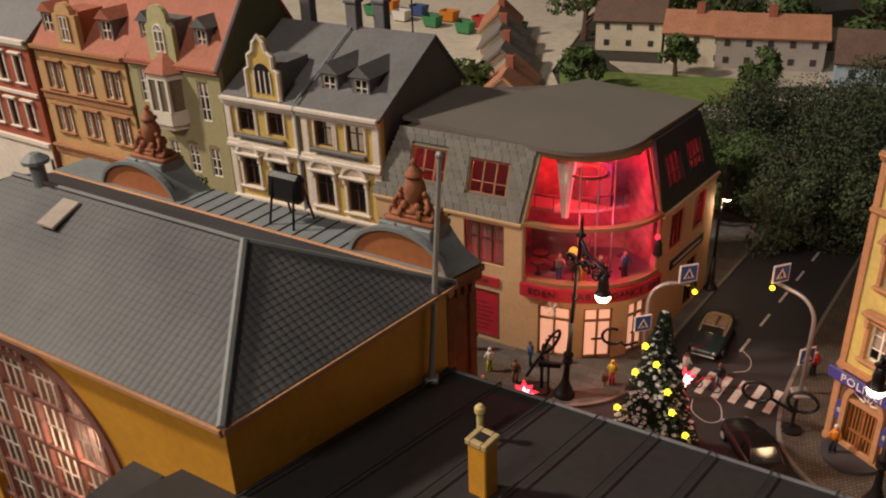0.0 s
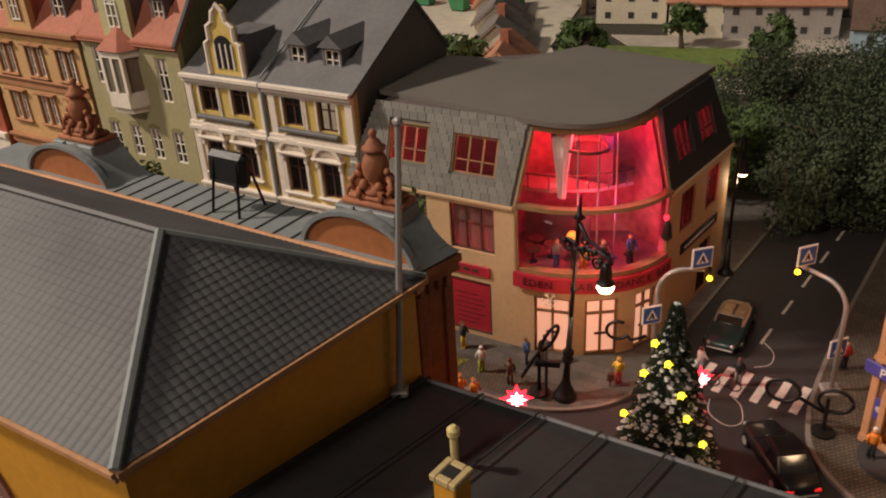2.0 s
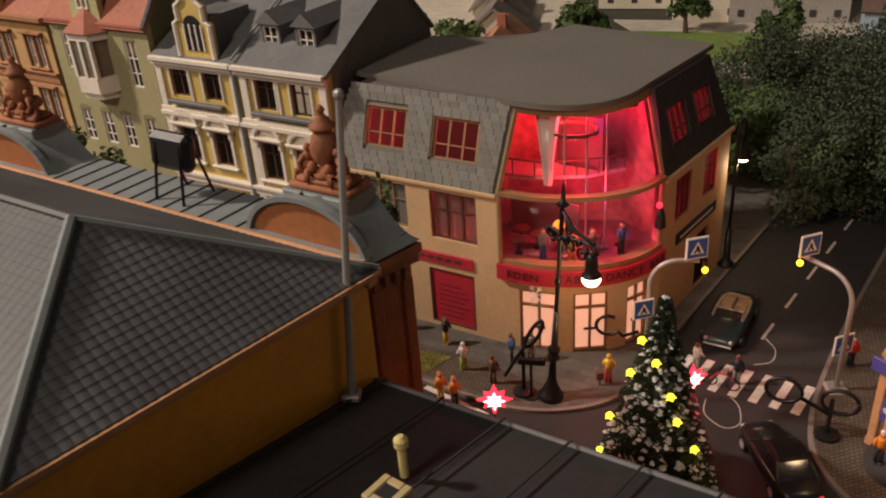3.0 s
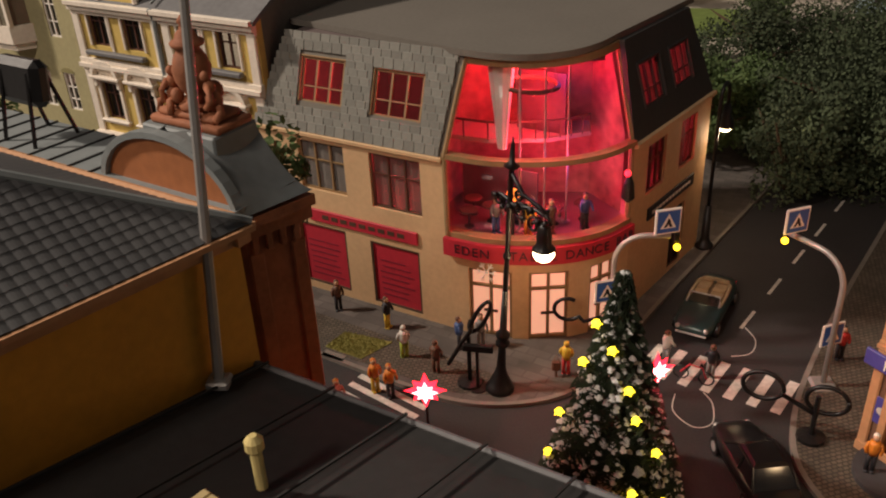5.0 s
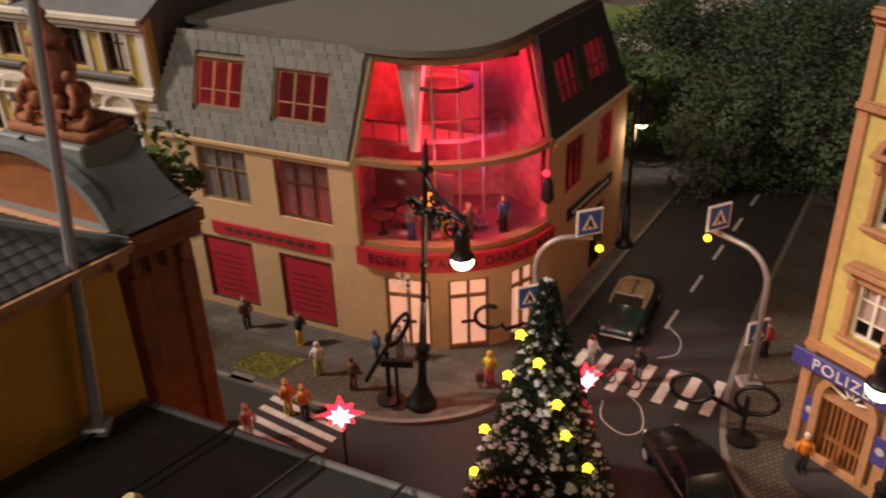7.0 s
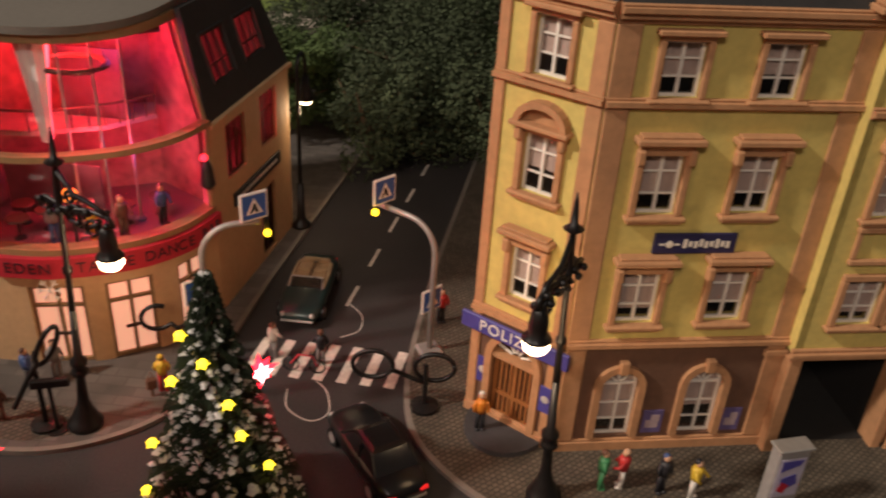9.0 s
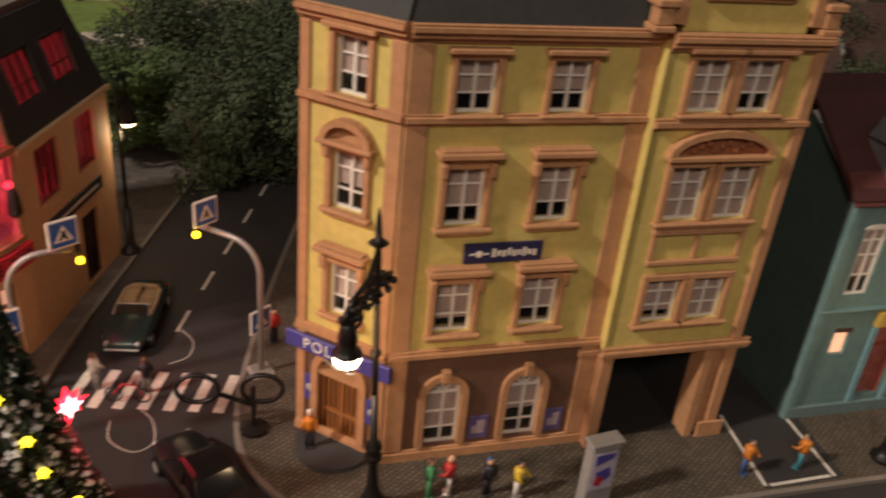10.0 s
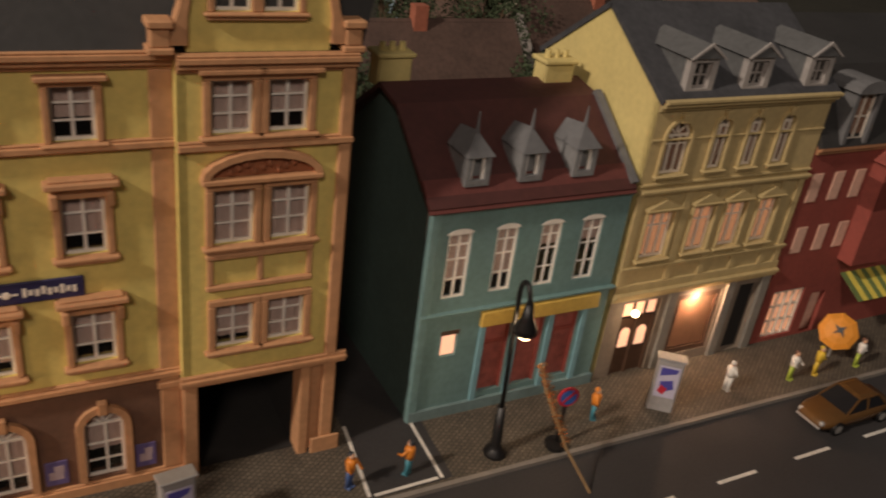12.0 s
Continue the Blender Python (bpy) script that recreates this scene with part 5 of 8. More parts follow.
f = Solid()
for k in range(5):
    f.box(0.6 + 0.55 * k, 0.1, 0.4, 0.7 + 0.55 * k, 0.3, 3.3)
for k in range(4):
    f.box(0.6, 0.14, 0.4 + 0.9 * k, 2.9, 0.28, 0.5 + 0.9 * k)
f.object("shopfront_grille", IVORY, red)
Solid().box(3.6, 0.3, 0.2, 4.7, 0.34, 2.8).object("shop_door", SHUT, red)
cornice(red, Matrix(), 0, RLN, 11.1, [(0.2, 0.15), (0.2, 0.3)], RUST, "cornice", False)
s = Solid()
s.sheet([(0, -0.3, 11.5), (RLN, -0.3, 11.5), (RLN, 1.6, 15.0), (0, 1.6, 15.0)], 0.25)
s.sheet([(0, 1.6, 15.0), (RLN, 1.6, 15.0), (RLN, 9, 15.6), (0, 9, 15.6)], 0.25)
s.object("roof", DARKROOF, red)
s = Solid()
s.box(1.2, -0.3, 11.6, 1.45, 1.4, 14.2)
s.box(2.75, -0.3, 11.6, 3.0, 1.4, 14.2)
s.slab([(1.0, 14.2), (3.2, 14.2)] + arc(2.1, 14.2, 1.1, 0, 180, 8, rz=0.6), -0.5, 1.4)
d = s.object("dormer", SLATE, red)
window(red, Matrix.Translation((0, -0.15, 0)), 1.45, 11.8, 1.3, 2.3, (0.5,), (0.5,), IVORY, SLATE, 0.15, 0.1, blind=0.9, deep=0.1, blind_mat=ROSE, name="dormer_window")
s = Solid()
s.slab([(4.6, 8.0), (7.4, 8.0)] + [(7.4, 9.6), (4.6, 9.6)], -0.9, 0)
s.object("oriel", BRICKRED, red)
s = Solid()
s.add([(4.4, -1.1, 10.5), (7.6, -1.1, 10.5), (7.6, 0, 10.5), (4.4, 0, 10.5), (5.2, -0.5, 11.5), (6.8, -0.5, 11.5), (6.8, 0, 11.5), (5.2, 0, 11.5)], [(0, 1, 5, 4), (1, 2, 6, 5), (3, 0, 4, 7), (4, 5, 6, 7), (0, 3, 2, 1)])
s.box(4.6, -0.9, 4.8, 7.4, 0, 10.5)
s.object("oriel_roof", BRICKRED, red)


# ---- railway station in the foreground ----
AX, BX = Vector((-0.866, 0.5)), Vector((0.585, 0.811))
SC, SR = Vector((-3.45, 21.25)), Vector((2.95, 30.3))     # eave corners of the street side
EZ, FZ, RZ = 15.2, 14.65, 17.85     # eave heights at the near and the rear corner, ridge
sta = thing("railway_station", 0, 0, 0, 0, "ochre railway station with grey tiled hip roof and terracotta pediments", "building")


def sp(o, a, b=0.0, z=0.0):
    p = o + AX * a + BX * b
    return (p.x, p.y, z)


APEX = Vector((-3.95, 27.75))


def tile_roof(name, col, dark):
    m, nt, bsdf = nodes_of(name)
    co = nt.nodes.new("ShaderNodeTexCoord")
    nz = nt.nodes.new("ShaderNodeTexNoise")
    nz.inputs["Scale"].default_value, nz.inputs["Detail"].default_value = 35, 6
    nt.links.new(co.outputs["Object"], nz.inputs["Vector"])
    r = nt.nodes.new("ShaderNodeValToRGB")
    r.color_ramp.elements[0].color, r.color_ramp.elements[0].position = (*dark, 1), 0.3
    r.color_ramp.elements[1].color, r.color_ramp.elements[1].position = (*col, 1), 0.7
    nt.links.new(nz.outputs["Fac"], r.inputs["Fac"])
    nt.links.new(r.outputs["Color"], bsdf.inputs["Base Color"])
    bsdf.inputs["Roughness"].default_value = 0.6
    return m


TILES = tile_roof("weathered_grey_tiles", (0.105, 0.105, 0.105), (0.066, 0.066, 0.069))


def ribbed(p00, p10, p11, p01, pitch, rows, height=0.02):
    """Ribbed tiles over a slope whose ribs run square to the eave p00-p10 and end at its hips; p01-p11 is the top."""
    s = Solid()
    a, b, c, d = (Vector(p) for p in (p00, p10, p11, p01))
    e = (b - a).normalized()
    width = (b - a).length
    up = d - a
    lo1, hi1 = up.dot(e), (c - a).dot(e)
    up = up - e * lo1
    nrm = e.cross(up).normalized()
    n = int(width / pitch) * 4
    verts, faces = [], []
    for j in range(rows * 2 + 1):
        v = (j // 2 + j % 2) / rows if j < rows * 2 else 1.0
        lift = 0.014 if j % 2 == 0 else 0.0
        lo, hi = lo1 * v, width + (hi1 - width) * v
        for i in range(n + 1):
            x = min(max(width * i / n, lo), hi)
            verts.append(tuple(a + e * x + up * v + nrm * (height * (0.0, 0.7, 1.0, 0.7)[i % 4] + lift)))
    w = n + 1
    for j in range(rows * 2):
        for i in range(n):
            q = (j * w + i, j * w + i + 1, (j + 1) * w + i + 1, (j + 1) * w + i)
            if (Vector(verts[q[0]]) - Vector(verts[q[1]])).length > 1e-4 or (Vector(verts[q[2]]) - Vector(verts[q[3]])).length > 1e-4:
                faces.append(q)
    return s.add(verts, faces)


c0, c1 = sp(SC, -0.2, -0.2, EZ), sp(SR, -0.2, 0.15, FZ)
l0, l1 = sp(SC, 24, -0.2, EZ), sp(SR, 24, 0.15, FZ)
rtop, rend = (APEX.x, APEX.y, RZ), sp(APEX, 13.0, 0, RZ)
for nm, q, pitch, rows in (("front_slope", (l0, c0, rtop, rend), 0.3, 20), ("street_slope", (c0, c1, rtop, rtop), 0.3, 20), ("rear_slope", (c1, l1, rend, rtop), 0.3, 20), ("far_slope", (l1, l0, rend, rend), 0.5, 12)):
    ob = ribbed(*q, pitch, rows).object(nm, TILES, sta, "ribbed grey roof tiles")
    under = Solid().sheet([(p[0], p[1], p[2] - 0.06) for p in q], 0.2).object("roof_board", SLATE, sta)
Solid().tube([(c0[0], c0[1], EZ + 0.05), (rtop[0], rtop[1], RZ + 0.07)], 0.14, 6).object("hip_cap", ZINC, sta)
Solid().tube([(c1[0], c1[1], FZ + 0.05), (rtop[0], rtop[1], RZ + 0.07)], 0.1, 6).object("hip_cap", ZINC, sta)
Solid().tube([(rtop[0], rtop[1], RZ + 0.05), (rend[0], rend[1], RZ + 0.05)], 0.12, 6).object("ridge_cap", TILES, sta)
for a, b in ((l0, c0), (c0, c1), (c1, l1)):
    d = (Vector(b) - Vector(a)).normalized()
    n = Vector((d.y, -d.x, 0))
    s = Solid()
    p, q = Vector(a), Vector(b)
    for w, z0, z1 in ((0.12, -0.16, -0.02), (-0.1, -0.42, -0.16)):
        s.sheet([tuple(p + n * w + Vector((0, 0, z1))), tuple(q + n * w + Vector((0, 0, z1))), tuple(q - n * 0.5 + Vector((0, 0, z1))), tuple(p - n * 0.5 + Vector((0, 0, z1)))], z1 - z0)
    s.object("eave_gutter", STONE, sta, "orange-brown eave moulding")
# walls
W0, W1 = SC + BX * 0.15 + AX * 0.15, SR + AX * 0.15
fx = Matrix.Translation((W0.x, W0.y, 0)) @ Matrix.Rotation(math.atan2(AX.y, AX.x), 4, "Z") @ Matrix.Diagonal((1, -1, 1, 1))
WU, WZ, WR = 10.4, 9.75, 4.6
wall_with_holes(0, 24, 0, EZ - 0.1, 0, 0.6, [hole(WU - WR, 1.0, 2 * WR, WZ + WR - 1.0)], fx).object("front_wall", OCHRE, sta)
s = Solid(fx)
s.slab([(WU - WR, WZ), (WU - WR, WZ + WR), (WU, WZ + WR)] + arc(WU, WZ, WR, 90, 180, 14), 0.0, 0.55)
s.slab([(WU + WR, WZ + WR), (WU + WR, WZ)] + arc(WU, WZ, WR, 0, 90, 14), 0.0, 0.55)
s.object("arch_filler", OCHRE, sta)
s = Solid(fx)
s.slab(arc(WU, WZ, WR + 0.35, n=24) + arc(WU, WZ, WR - 0.02, 0, 180, 24), -0.12, 0.3)
BARS = paint("dull_brown_bars", (0.23, 0.10, 0.075), 0.7, 0.2)
aw = s.object("arched_window", BARS, sta, "huge arched station window with brown bars")
s = Solid(fx)
for k in range(-2, 3):
    u = WU + k * 1.84
    top = WZ + math.sqrt(max(WR ** 2 - (u - WU) ** 2, 0))
    s.box(u - 0.09, 0.1, 1.0, u + 0.09, 0.3, top)
for z in (3.2, 5.4, 7.6, 9.8, 12.0, 13.6):
    hw = WR if z < WZ else math.sqrt(max(WR ** 2 - (z - WZ) ** 2, 0.01))
    s.box(WU - hw, 0.12, z - 0.08, WU + hw, 0.28, z + 0.08)
s.object("glazing_grille", BARS, aw)
s = Solid(fx)
for k in range(-10, 11):
    u = WU + k * 0.46
    if abs(u - WU) < WR - 0.05:
        s.box(u - 0.025, 0.2, 1.0, u + 0.025, 0.24, WZ + math.sqrt(max(WR ** 2 - (u - WU) ** 2, 0)))
for k in range(6):
    z = 2.1 + 2.2 * k
    hw = WR if z < WZ else math.sqrt(max(WR ** 2 - (z - WZ) ** 2, 0.01))
    s.box(WU - hw, 0.21, z - 0.035, WU + hw, 0.23, z + 0.035)
s.object("fine_grille", IVORY, aw)
s = Solid(fx)
s.slab([(WU - WR, 1.0)] + arc(WU, WZ, WR, n=20) + [(WU + WR, 1.0)], 0.26, 0.3)
s.object("arched_pane", glass("station_pane", (0.9, 0.8, 0.72), 0.7), aw)
Solid(fx).box(WU - WR, 1.6, 0.5, WU + WR, 1.7, 14.5).object("hall_blind", paint("hall_interior", (0.68, 0.56, 0.52), 0.9, 0.3, 200, 60), sta)
lamp("station_hall_lamp", "POINT", tuple(fx @ Vector((WU - 2.0, 0.9, 10.0))), 0.13, (1, 0.74, 0.62), 0.01)
L = (W1 - W0).length
gx = Matrix.Translation((W0.x, W0.y, 0)) @ Matrix.Rotation(math.atan2((W1 - W0).y, (W1 - W0).x), 4, "Z")
Solid(gx).slab([(0, 0), (L, 0), (L, FZ - 0.1), (0, EZ - 0.1)], 0.0, 0.5).object("street_wall", OCHRE, sta)
Solid(gx).slab([(0, EZ - 0.5), (L, FZ - 0.5), (L, FZ - 0.38), (0, EZ - 0.38)], -0.16, 0.0).object("wall_moulding", STONE, sta)
# porch roof at the foot of the front wall
s = Solid(fx)
s.add([(2.4, 0.0, 10.2), (5.8, 0.0, 10.2), (5.8, -2.6, 10.2), (2.4, -2.6, 10.2), (3.4, 0, 11.5), (4.9, 0, 11.5), (4.9, -1.8, 11.5), (3.4, -1.8, 11.5)], [(0, 1, 2, 3), (3, 2, 6, 7), (2, 1, 5, 6), (0, 3, 7, 4), (4, 7, 6, 5)])
s.box(2.6, -2.4, 0, 5.6, 0.0, 10.2)
s.object("porch_roof", DARKROOF, sta)
# parapet deck behind the eave, with seams
NB = Vector((0.5, 0.866))
deck = 2.2
q = [sp(SR, 0.2, 0, 14.6), sp(SR, 24, 0, 14.6)]
far = [(q[1][0] + NB.x * deck, q[1][1] + NB.y * deck, 14.55), (q[0][0] + NB.x * deck, q[0][1] + NB.y * deck, 14.55)]
Solid().sheet([q[0], q[1]] + far, 0.25).object("parapet_deck", ZINC, sta, "blue-grey sheet-metal deck with seams")
# raised seams in near black, the shadow lines beside them painted in
for k in range(12):
    a = 5.3 + 0.85 * k
    p = SR + AX * a
    e = p + NB * deck
    Solid().tube([(p.x, p.y, 14.87), (e.x, e.y, 14.82)], 0.035, 4).object("seam", DARKROOF, sta)
Solid().tube([(q[0][0], q[0][1], 14.75), (q[1][0], q[1][1], 14.75)], 0.14, 6).object("rear_gutter", STONE, sta)
dx = Matrix.Translation((SR.x, SR.y, 0)) @ Matrix.Rotation(math.atan2(-AX.y, -AX.x), 4, "Z")
Solid(dx).prism([(-24, 0.45), (-0.55, 0.55), (0.02, 2.0), (-24, 2.0)], 0, 14.2).object("rear_wall", TERRACOTTA, sta, "dark terracotta rear wall")
s = Solid(dx)
s.prism([(-24.3, 0.1), (-0.22, 0.3), (0.3, 2.28), (-24.3, 2.28)], 14.22, 14.5)
s.prism([(-24.2, 0.2), (-0.33, 0.4), (0.25, 2.15), (-24.2, 2.15)], 13.9, 14.22)
s.object("rear_cornice", TERRACOTTA, sta)
SIDEX = dx @ Matrix.Translation((-0.55, 0.55, 0)) @ Matrix.Rotation(math.atan2(1.45, 0.57), 4, "Z")
for k in range(4):
    Solid(SIDEX).box(0.1 + 0.38 * k, -0.16, 13.4, 0.28 + 0.38 * k, 0.0, 13.9, 0.03).object("bracket", TERRACOTTA, sta)
for u in (0.0, 1.15):
    Solid(SIDEX).box(u, -0.1, 0, u + 0.4, 0.0, 13.4, 0.04).object("corner_pilaster", TERRACOTTA, sta)


def pediment(u0, u1, flare):
    """Segmental gable whose metal hood sweeps out to a low point at either side; returns the place of its urn."""
    uc, w, z0 = (u0 + u1) / 2, (u1 - u0) / 2, 14.6
    s = Solid(dx)
    s.slab([(u0, z0)] + arc(uc, z0, w, rz=1.6, n=16) + [(u1, z0)], 0.3, 0.5)
    s.object("pediment_face", paint("orange_terracotta", (0.34, 0.12, 0.04), 0.7, 0.2), sta, "orange-brown segmental pediment")
    Solid(dx).slab(arc(uc, z0, w + 0.14, rz=1.74, n=18) + arc(uc, z0, w - 0.02, 0, 180, 18, rz=1.58), 0.14, 0.42).object("pediment_rim", ZINC, sta)
    for sx in (-1, 1):
        n, m, v = 12, 6, []
        for i in range(n + 1):
            k = i / n
            a = radians(90 * (1 - k))
            f = Vector((uc + sx * (w + 0.13) * math.cos(a), 0.2, z0 + 1.73 * math.sin(a)))
            b = Vector((uc + sx * (1.25 + (w - 1.25 + flare) * k), 2.26, z0 + 0.02 + 1.42 * (1 - k) ** 1.9))
            for j in range(m + 1):
                c = j / m
                p = f.lerp(b, c)
                p.z -= 0.22 * math.sin(math.pi * c) * k * (1 - k) * 2
                v.append(tuple(p))
        s = Solid(dx).add(v, [(i * (m + 1) + j, i * (m + 1) + j + 1, (i + 1) * (m + 1) + j + 1, (i + 1) * (m + 1) + j) for i in range(n) for j in range(m)])
        s.object("pediment_hood", ZINC, sta, "blue-grey sheet-metal hood sweeping down to the cornice", True)
    Solid(dx).slab([(uc - 1.25, z0), (uc + 1.25, z0), (uc + 1.25, z0 + 1.42), (uc - 1.25, z0 + 1.42)], 1.1, 2.25).object("hood_back", ZINC, sta)
    Solid(dx).box(uc - 1.15, 0.75, z0 + 1.0, uc + 1.35, 2.24, z0 + 1.62, 0.05).object("urn_plinth", ZINC, sta)
    return dx @ Vector((uc + 0.2, 1.5, z0 + 1.62))


def urn_group(p):
    """Clay urn between crouching cherub-like lumps: one plain mesh."""
    s = Solid(Matrix.Translation(p) @ Matrix.Rotation(math.atan2(-AX.y, -AX.x), 4, "Z") @ Matrix.Diagonal((0.78, 0.8, 0.9, 1)))
    s.box(-1.5, -0.75, 0, 1.5, 0.75, 0.22, 0.06)
    s.box(-1.25, -0.6, 0.2, 1.25, 0.6, 0.42, 0.08)
    s.lathe([(0.55, 0.4), (0.6, 0.55), (0.42, 0.7), (0.3, 0.8), (0.42, 0.95), (0.55, 1.2), (0.6, 1.5), (0.5, 1.8), (0.4, 1.95), (0.34, 2.05), (0.5, 2.12), (0.52, 2.22), (0.36, 2.3), (0.3, 2.45), (0.16, 2.55), (0.14, 2.66), (0.2, 2.75), (0.08, 2.9)], n=14)
    for sx in (-1, 1):
        s.ball((0.85 * sx, -0.1, 0.72), 0.28, 6, 1.1)
        s.ball((0.8 * sx, -0.15, 1.1), 0.2, 6)
        s.ball((0.74 * sx, -0.2, 1.4), 0.15, 6)
        s.tube([(0.85 * sx, -0.3, 1.15), (1.1 * sx, -0.4, 0.85), (0.9 * sx, -0.5, 0.6)], 0.11, 5)
        s.tube([(0.7 * sx, -0.3, 0.6), (0.55 * sx, -0.6, 0.65), (0.6 * sx, -0.62, 0.3)], 0.13, 5)
        s.tube([(1.05 * sx, -0.1, 0.6), (1.35 * sx, -0.35, 0.5), (1.2 * sx, -0.5, 0.3)], 0.13, 5)
        s.ball((0.4 * sx, -0.4, 0.8), 0.22, 5)
        s.ball((0.3 * sx, 0.45, 0.8), 0.3, 5)
    ob = s.object("statue", TERRACOTTA, None, "", True)
    return tagged(ob, "terracotta urn with crouching figures on a roof plinth", "statue", "roof urns")


urn_group(pediment(-4.85, -0.35, 0.62))
urn_group(pediment(-20.3, -15.3, 0.9))
# billboard on trestle legs
s0 = SR + AX * 8.9 + NB * 1.1
bb = thing("roof_spotlight_box", s0.x, s0.y, 14.95, 150, "black rounded box on four thin trestle legs", "lamp")
Solid(pose(0, 0, 1.55, -8, 0, 180)).box(-0.95, -0.3, -0.65, 0.95, 0.3, 0.65, 0.2).object("box", BLACK, bb)
for sx in (-0.75, 0.6):
    for sy in (-0.75, 0.65):
        Solid().tube([(sx, sy, -0.12), (sx * 0.85, sy * 0.35, 1.9)], 0.06, 5).object("leg", BLACK, bb)
# small vent and hatch on the roof
vp = APEX + AX * 11.2
ve = thing("roof_vent", vp.x, vp.y, RZ - 0.1, 0, "grey mushroom vent pipe on the roof ridge", "vent")
Solid().lathe([(0.3, 0), (0.3, 0.9), (0.55, 1.0), (0.55, 1.15), (0.2, 1.4)]).object("pipe", ZINC, ve)
ht = thing("roof_hatch", *(APEX + AX * 8.6 - BX * 1.1), RZ - 0.4, 150, "pale flat roof hatch", "hatch")
Solid(pose(0, 0, 0, -21, 0, 0)).box(-0.5, -0.75, -0.05, 0.5, 0.75, 0.1, 0.04).object("lid", paint("pale_hatch", (0.36, 0.30, 0.24), 0.7), ht)
# low side wing with seamed roof
wing = thing("station_wing", 0, 0, 0, 0, "low station wing under a dark seamed metal roof", "building")
F0 = Vector((2.35, 30.45))
EV = Vector((0.872, -0.489))


def wp(a, b, z):
    p = F0 + EV * a - BX * b
    return (p.x, p.y, z)


Solid().sheet([wp(-1.2, 0, 10.7), wp(26, 0, 10.7), wp(26, 13.5, 12.65), wp(-2.0, 13.5, 12.65)], -0.2).object("wing_roof", DARKROOF, wing, "dark seamed metal roof")
for k in range(13):
    a = 0.9 + 2.05 * k
    Solid().tube([wp(a, 0.0, 10.94), wp(a, 13.4, 12.88)], 0.04, 4).object("seam", DARKROOF, wing)
Solid().tube([wp(-0.2, -0.02, 10.72), wp(26, -0.02, 10.72)], 0.09, 6).object("gutter", SLATE, wing)
Solid().prism([wp(-0.3, 0.4, 0)[:2], wp(25.6, 0.4, 0)[:2], wp(25.6, 13, 0)[:2], wp(-0.3, 13, 0)[:2]], 0, 10.65).object("wing_wall", OCHRE, wing)
ch = thing("roof_chimney", 4.15, 22.3, 12.0, 54, "square ochre chimney with a darker cap and flue", "chimney")
Solid().box(-0.34, -0.34, -0.6, 0.34, 0.34, 1.6, 0.04).object("shaft", OCHRE, ch)
s = Solid()
for a, b, c, d in ((-0.4, -0.4, 0.4, -0.2), (-0.4, 0.2, 0.4, 0.4), (-0.4, -0.2, -0.2, 0.2), (0.2, -0.2, 0.4, 0.2)):
    s.box(a, b, 1.6, c, d, 1.8, 0.03)
s.object("cap", TAN, ch)
Solid().box(-0.19, -0.19, 1.5, 0.19, 0.19, 1.77).object("flue", SHADOWROOM, ch)
vt = thing("roof_pipe", 4.08, 25.35, 11.35, 0, "small round-topped vent pipe on the dark roof", "pipe")
Solid().lathe([(0.12, 0), (0.12, 0.9), (0.19, 1.0), (0.19, 1.2), (0.08, 1.32)]).object("tube", TANSIDE, vt)
fp = thing("flagpole", 2.2, 29.0, 11.12, 0, "tall grey steel flagpole beside the station wall", "pole")
Solid().tube([(0, 0, 0), (0.58, 0.87, 8.9)], [0.13, 0.1], 8).object("mast", STEEL, fp)
Solid().ball((0.58, 0.87, 8.95), 0.16, 6).object("finial", STEEL, fp)
Solid().box(-0.28, -0.26, -0.1, 0.28, 0.26, 0.12, 0.05).object("foot", STEEL, fp)


# ---- old town row ----
RT = math.degrees(math.atan2(BU.y, BU.x))


def row_house(name, u, label, turn=0.0):
    p = Vector((-1.9, 52.3)) + BU * u
    return thing(name, p.x, p.y, 0, RT + turn, label, "house")


def gable_roof(h, u0, u1, ze, zr, yr, yb, mat, over=0.3):
    k = (zr - ze) / yr
    s = Solid()
    s.sheet([(u0, -over, ze - over * k), (u1, -over, ze - over * k), (u1, yr, zr), (u0, yr, zr)], 0.22)
    s.sheet([(u1, yb + over, ze - over * k), (u0, yb + over, ze - over * k), (u0, yr, zr), (u1, yr, zr)], 0.22)
    return s.object("roof", mat, h)


def gable_wall(h, u, ze, zr, yr, yb, mat, name="gable_wall"):
    return Solid().add([(u, 0, 0), (u, yb, 0), (u, yb, ze), (u, yr, zr - 0.25), (u, 0, ze)], [(0, 1, 2, 3, 4)]).object(name, mat, h)


def small_dormer(h, u, y, z, w, hgt, mat, roofmat):
    s = Solid()
    s.box(u, y, z, u + 0.15, y + 2.2, z + hgt)
    s.box(u + w - 0.15, y, z, u + w, y + 2.2, z + hgt)
    s.box(u + 0.15, y, z, u + w - 0.15, y + 0.2, z + 0.2)
    s.box(u + 0.15, y, z + hgt - 0.12, u + w - 0.15, y + 0.2, z + hgt)
    d = s.object("dormer", mat, h)
    Solid().slab([(u - 0.2, z + hgt), (u + w + 0.2, z + hgt), (u + w / 2, z + hgt + 0.75)], y - 0.2, y + 3.4).object("dormer_roof", roofmat, d)
    window(h, Matrix.Translation((0, y + 0.02, 0)), u + 0.15, z + 0.2, w - 0.3, hgt - 0.32, (0.5,), (0.5,), IVORY, None, blind=0, deep=0.1, name="dormer_window")


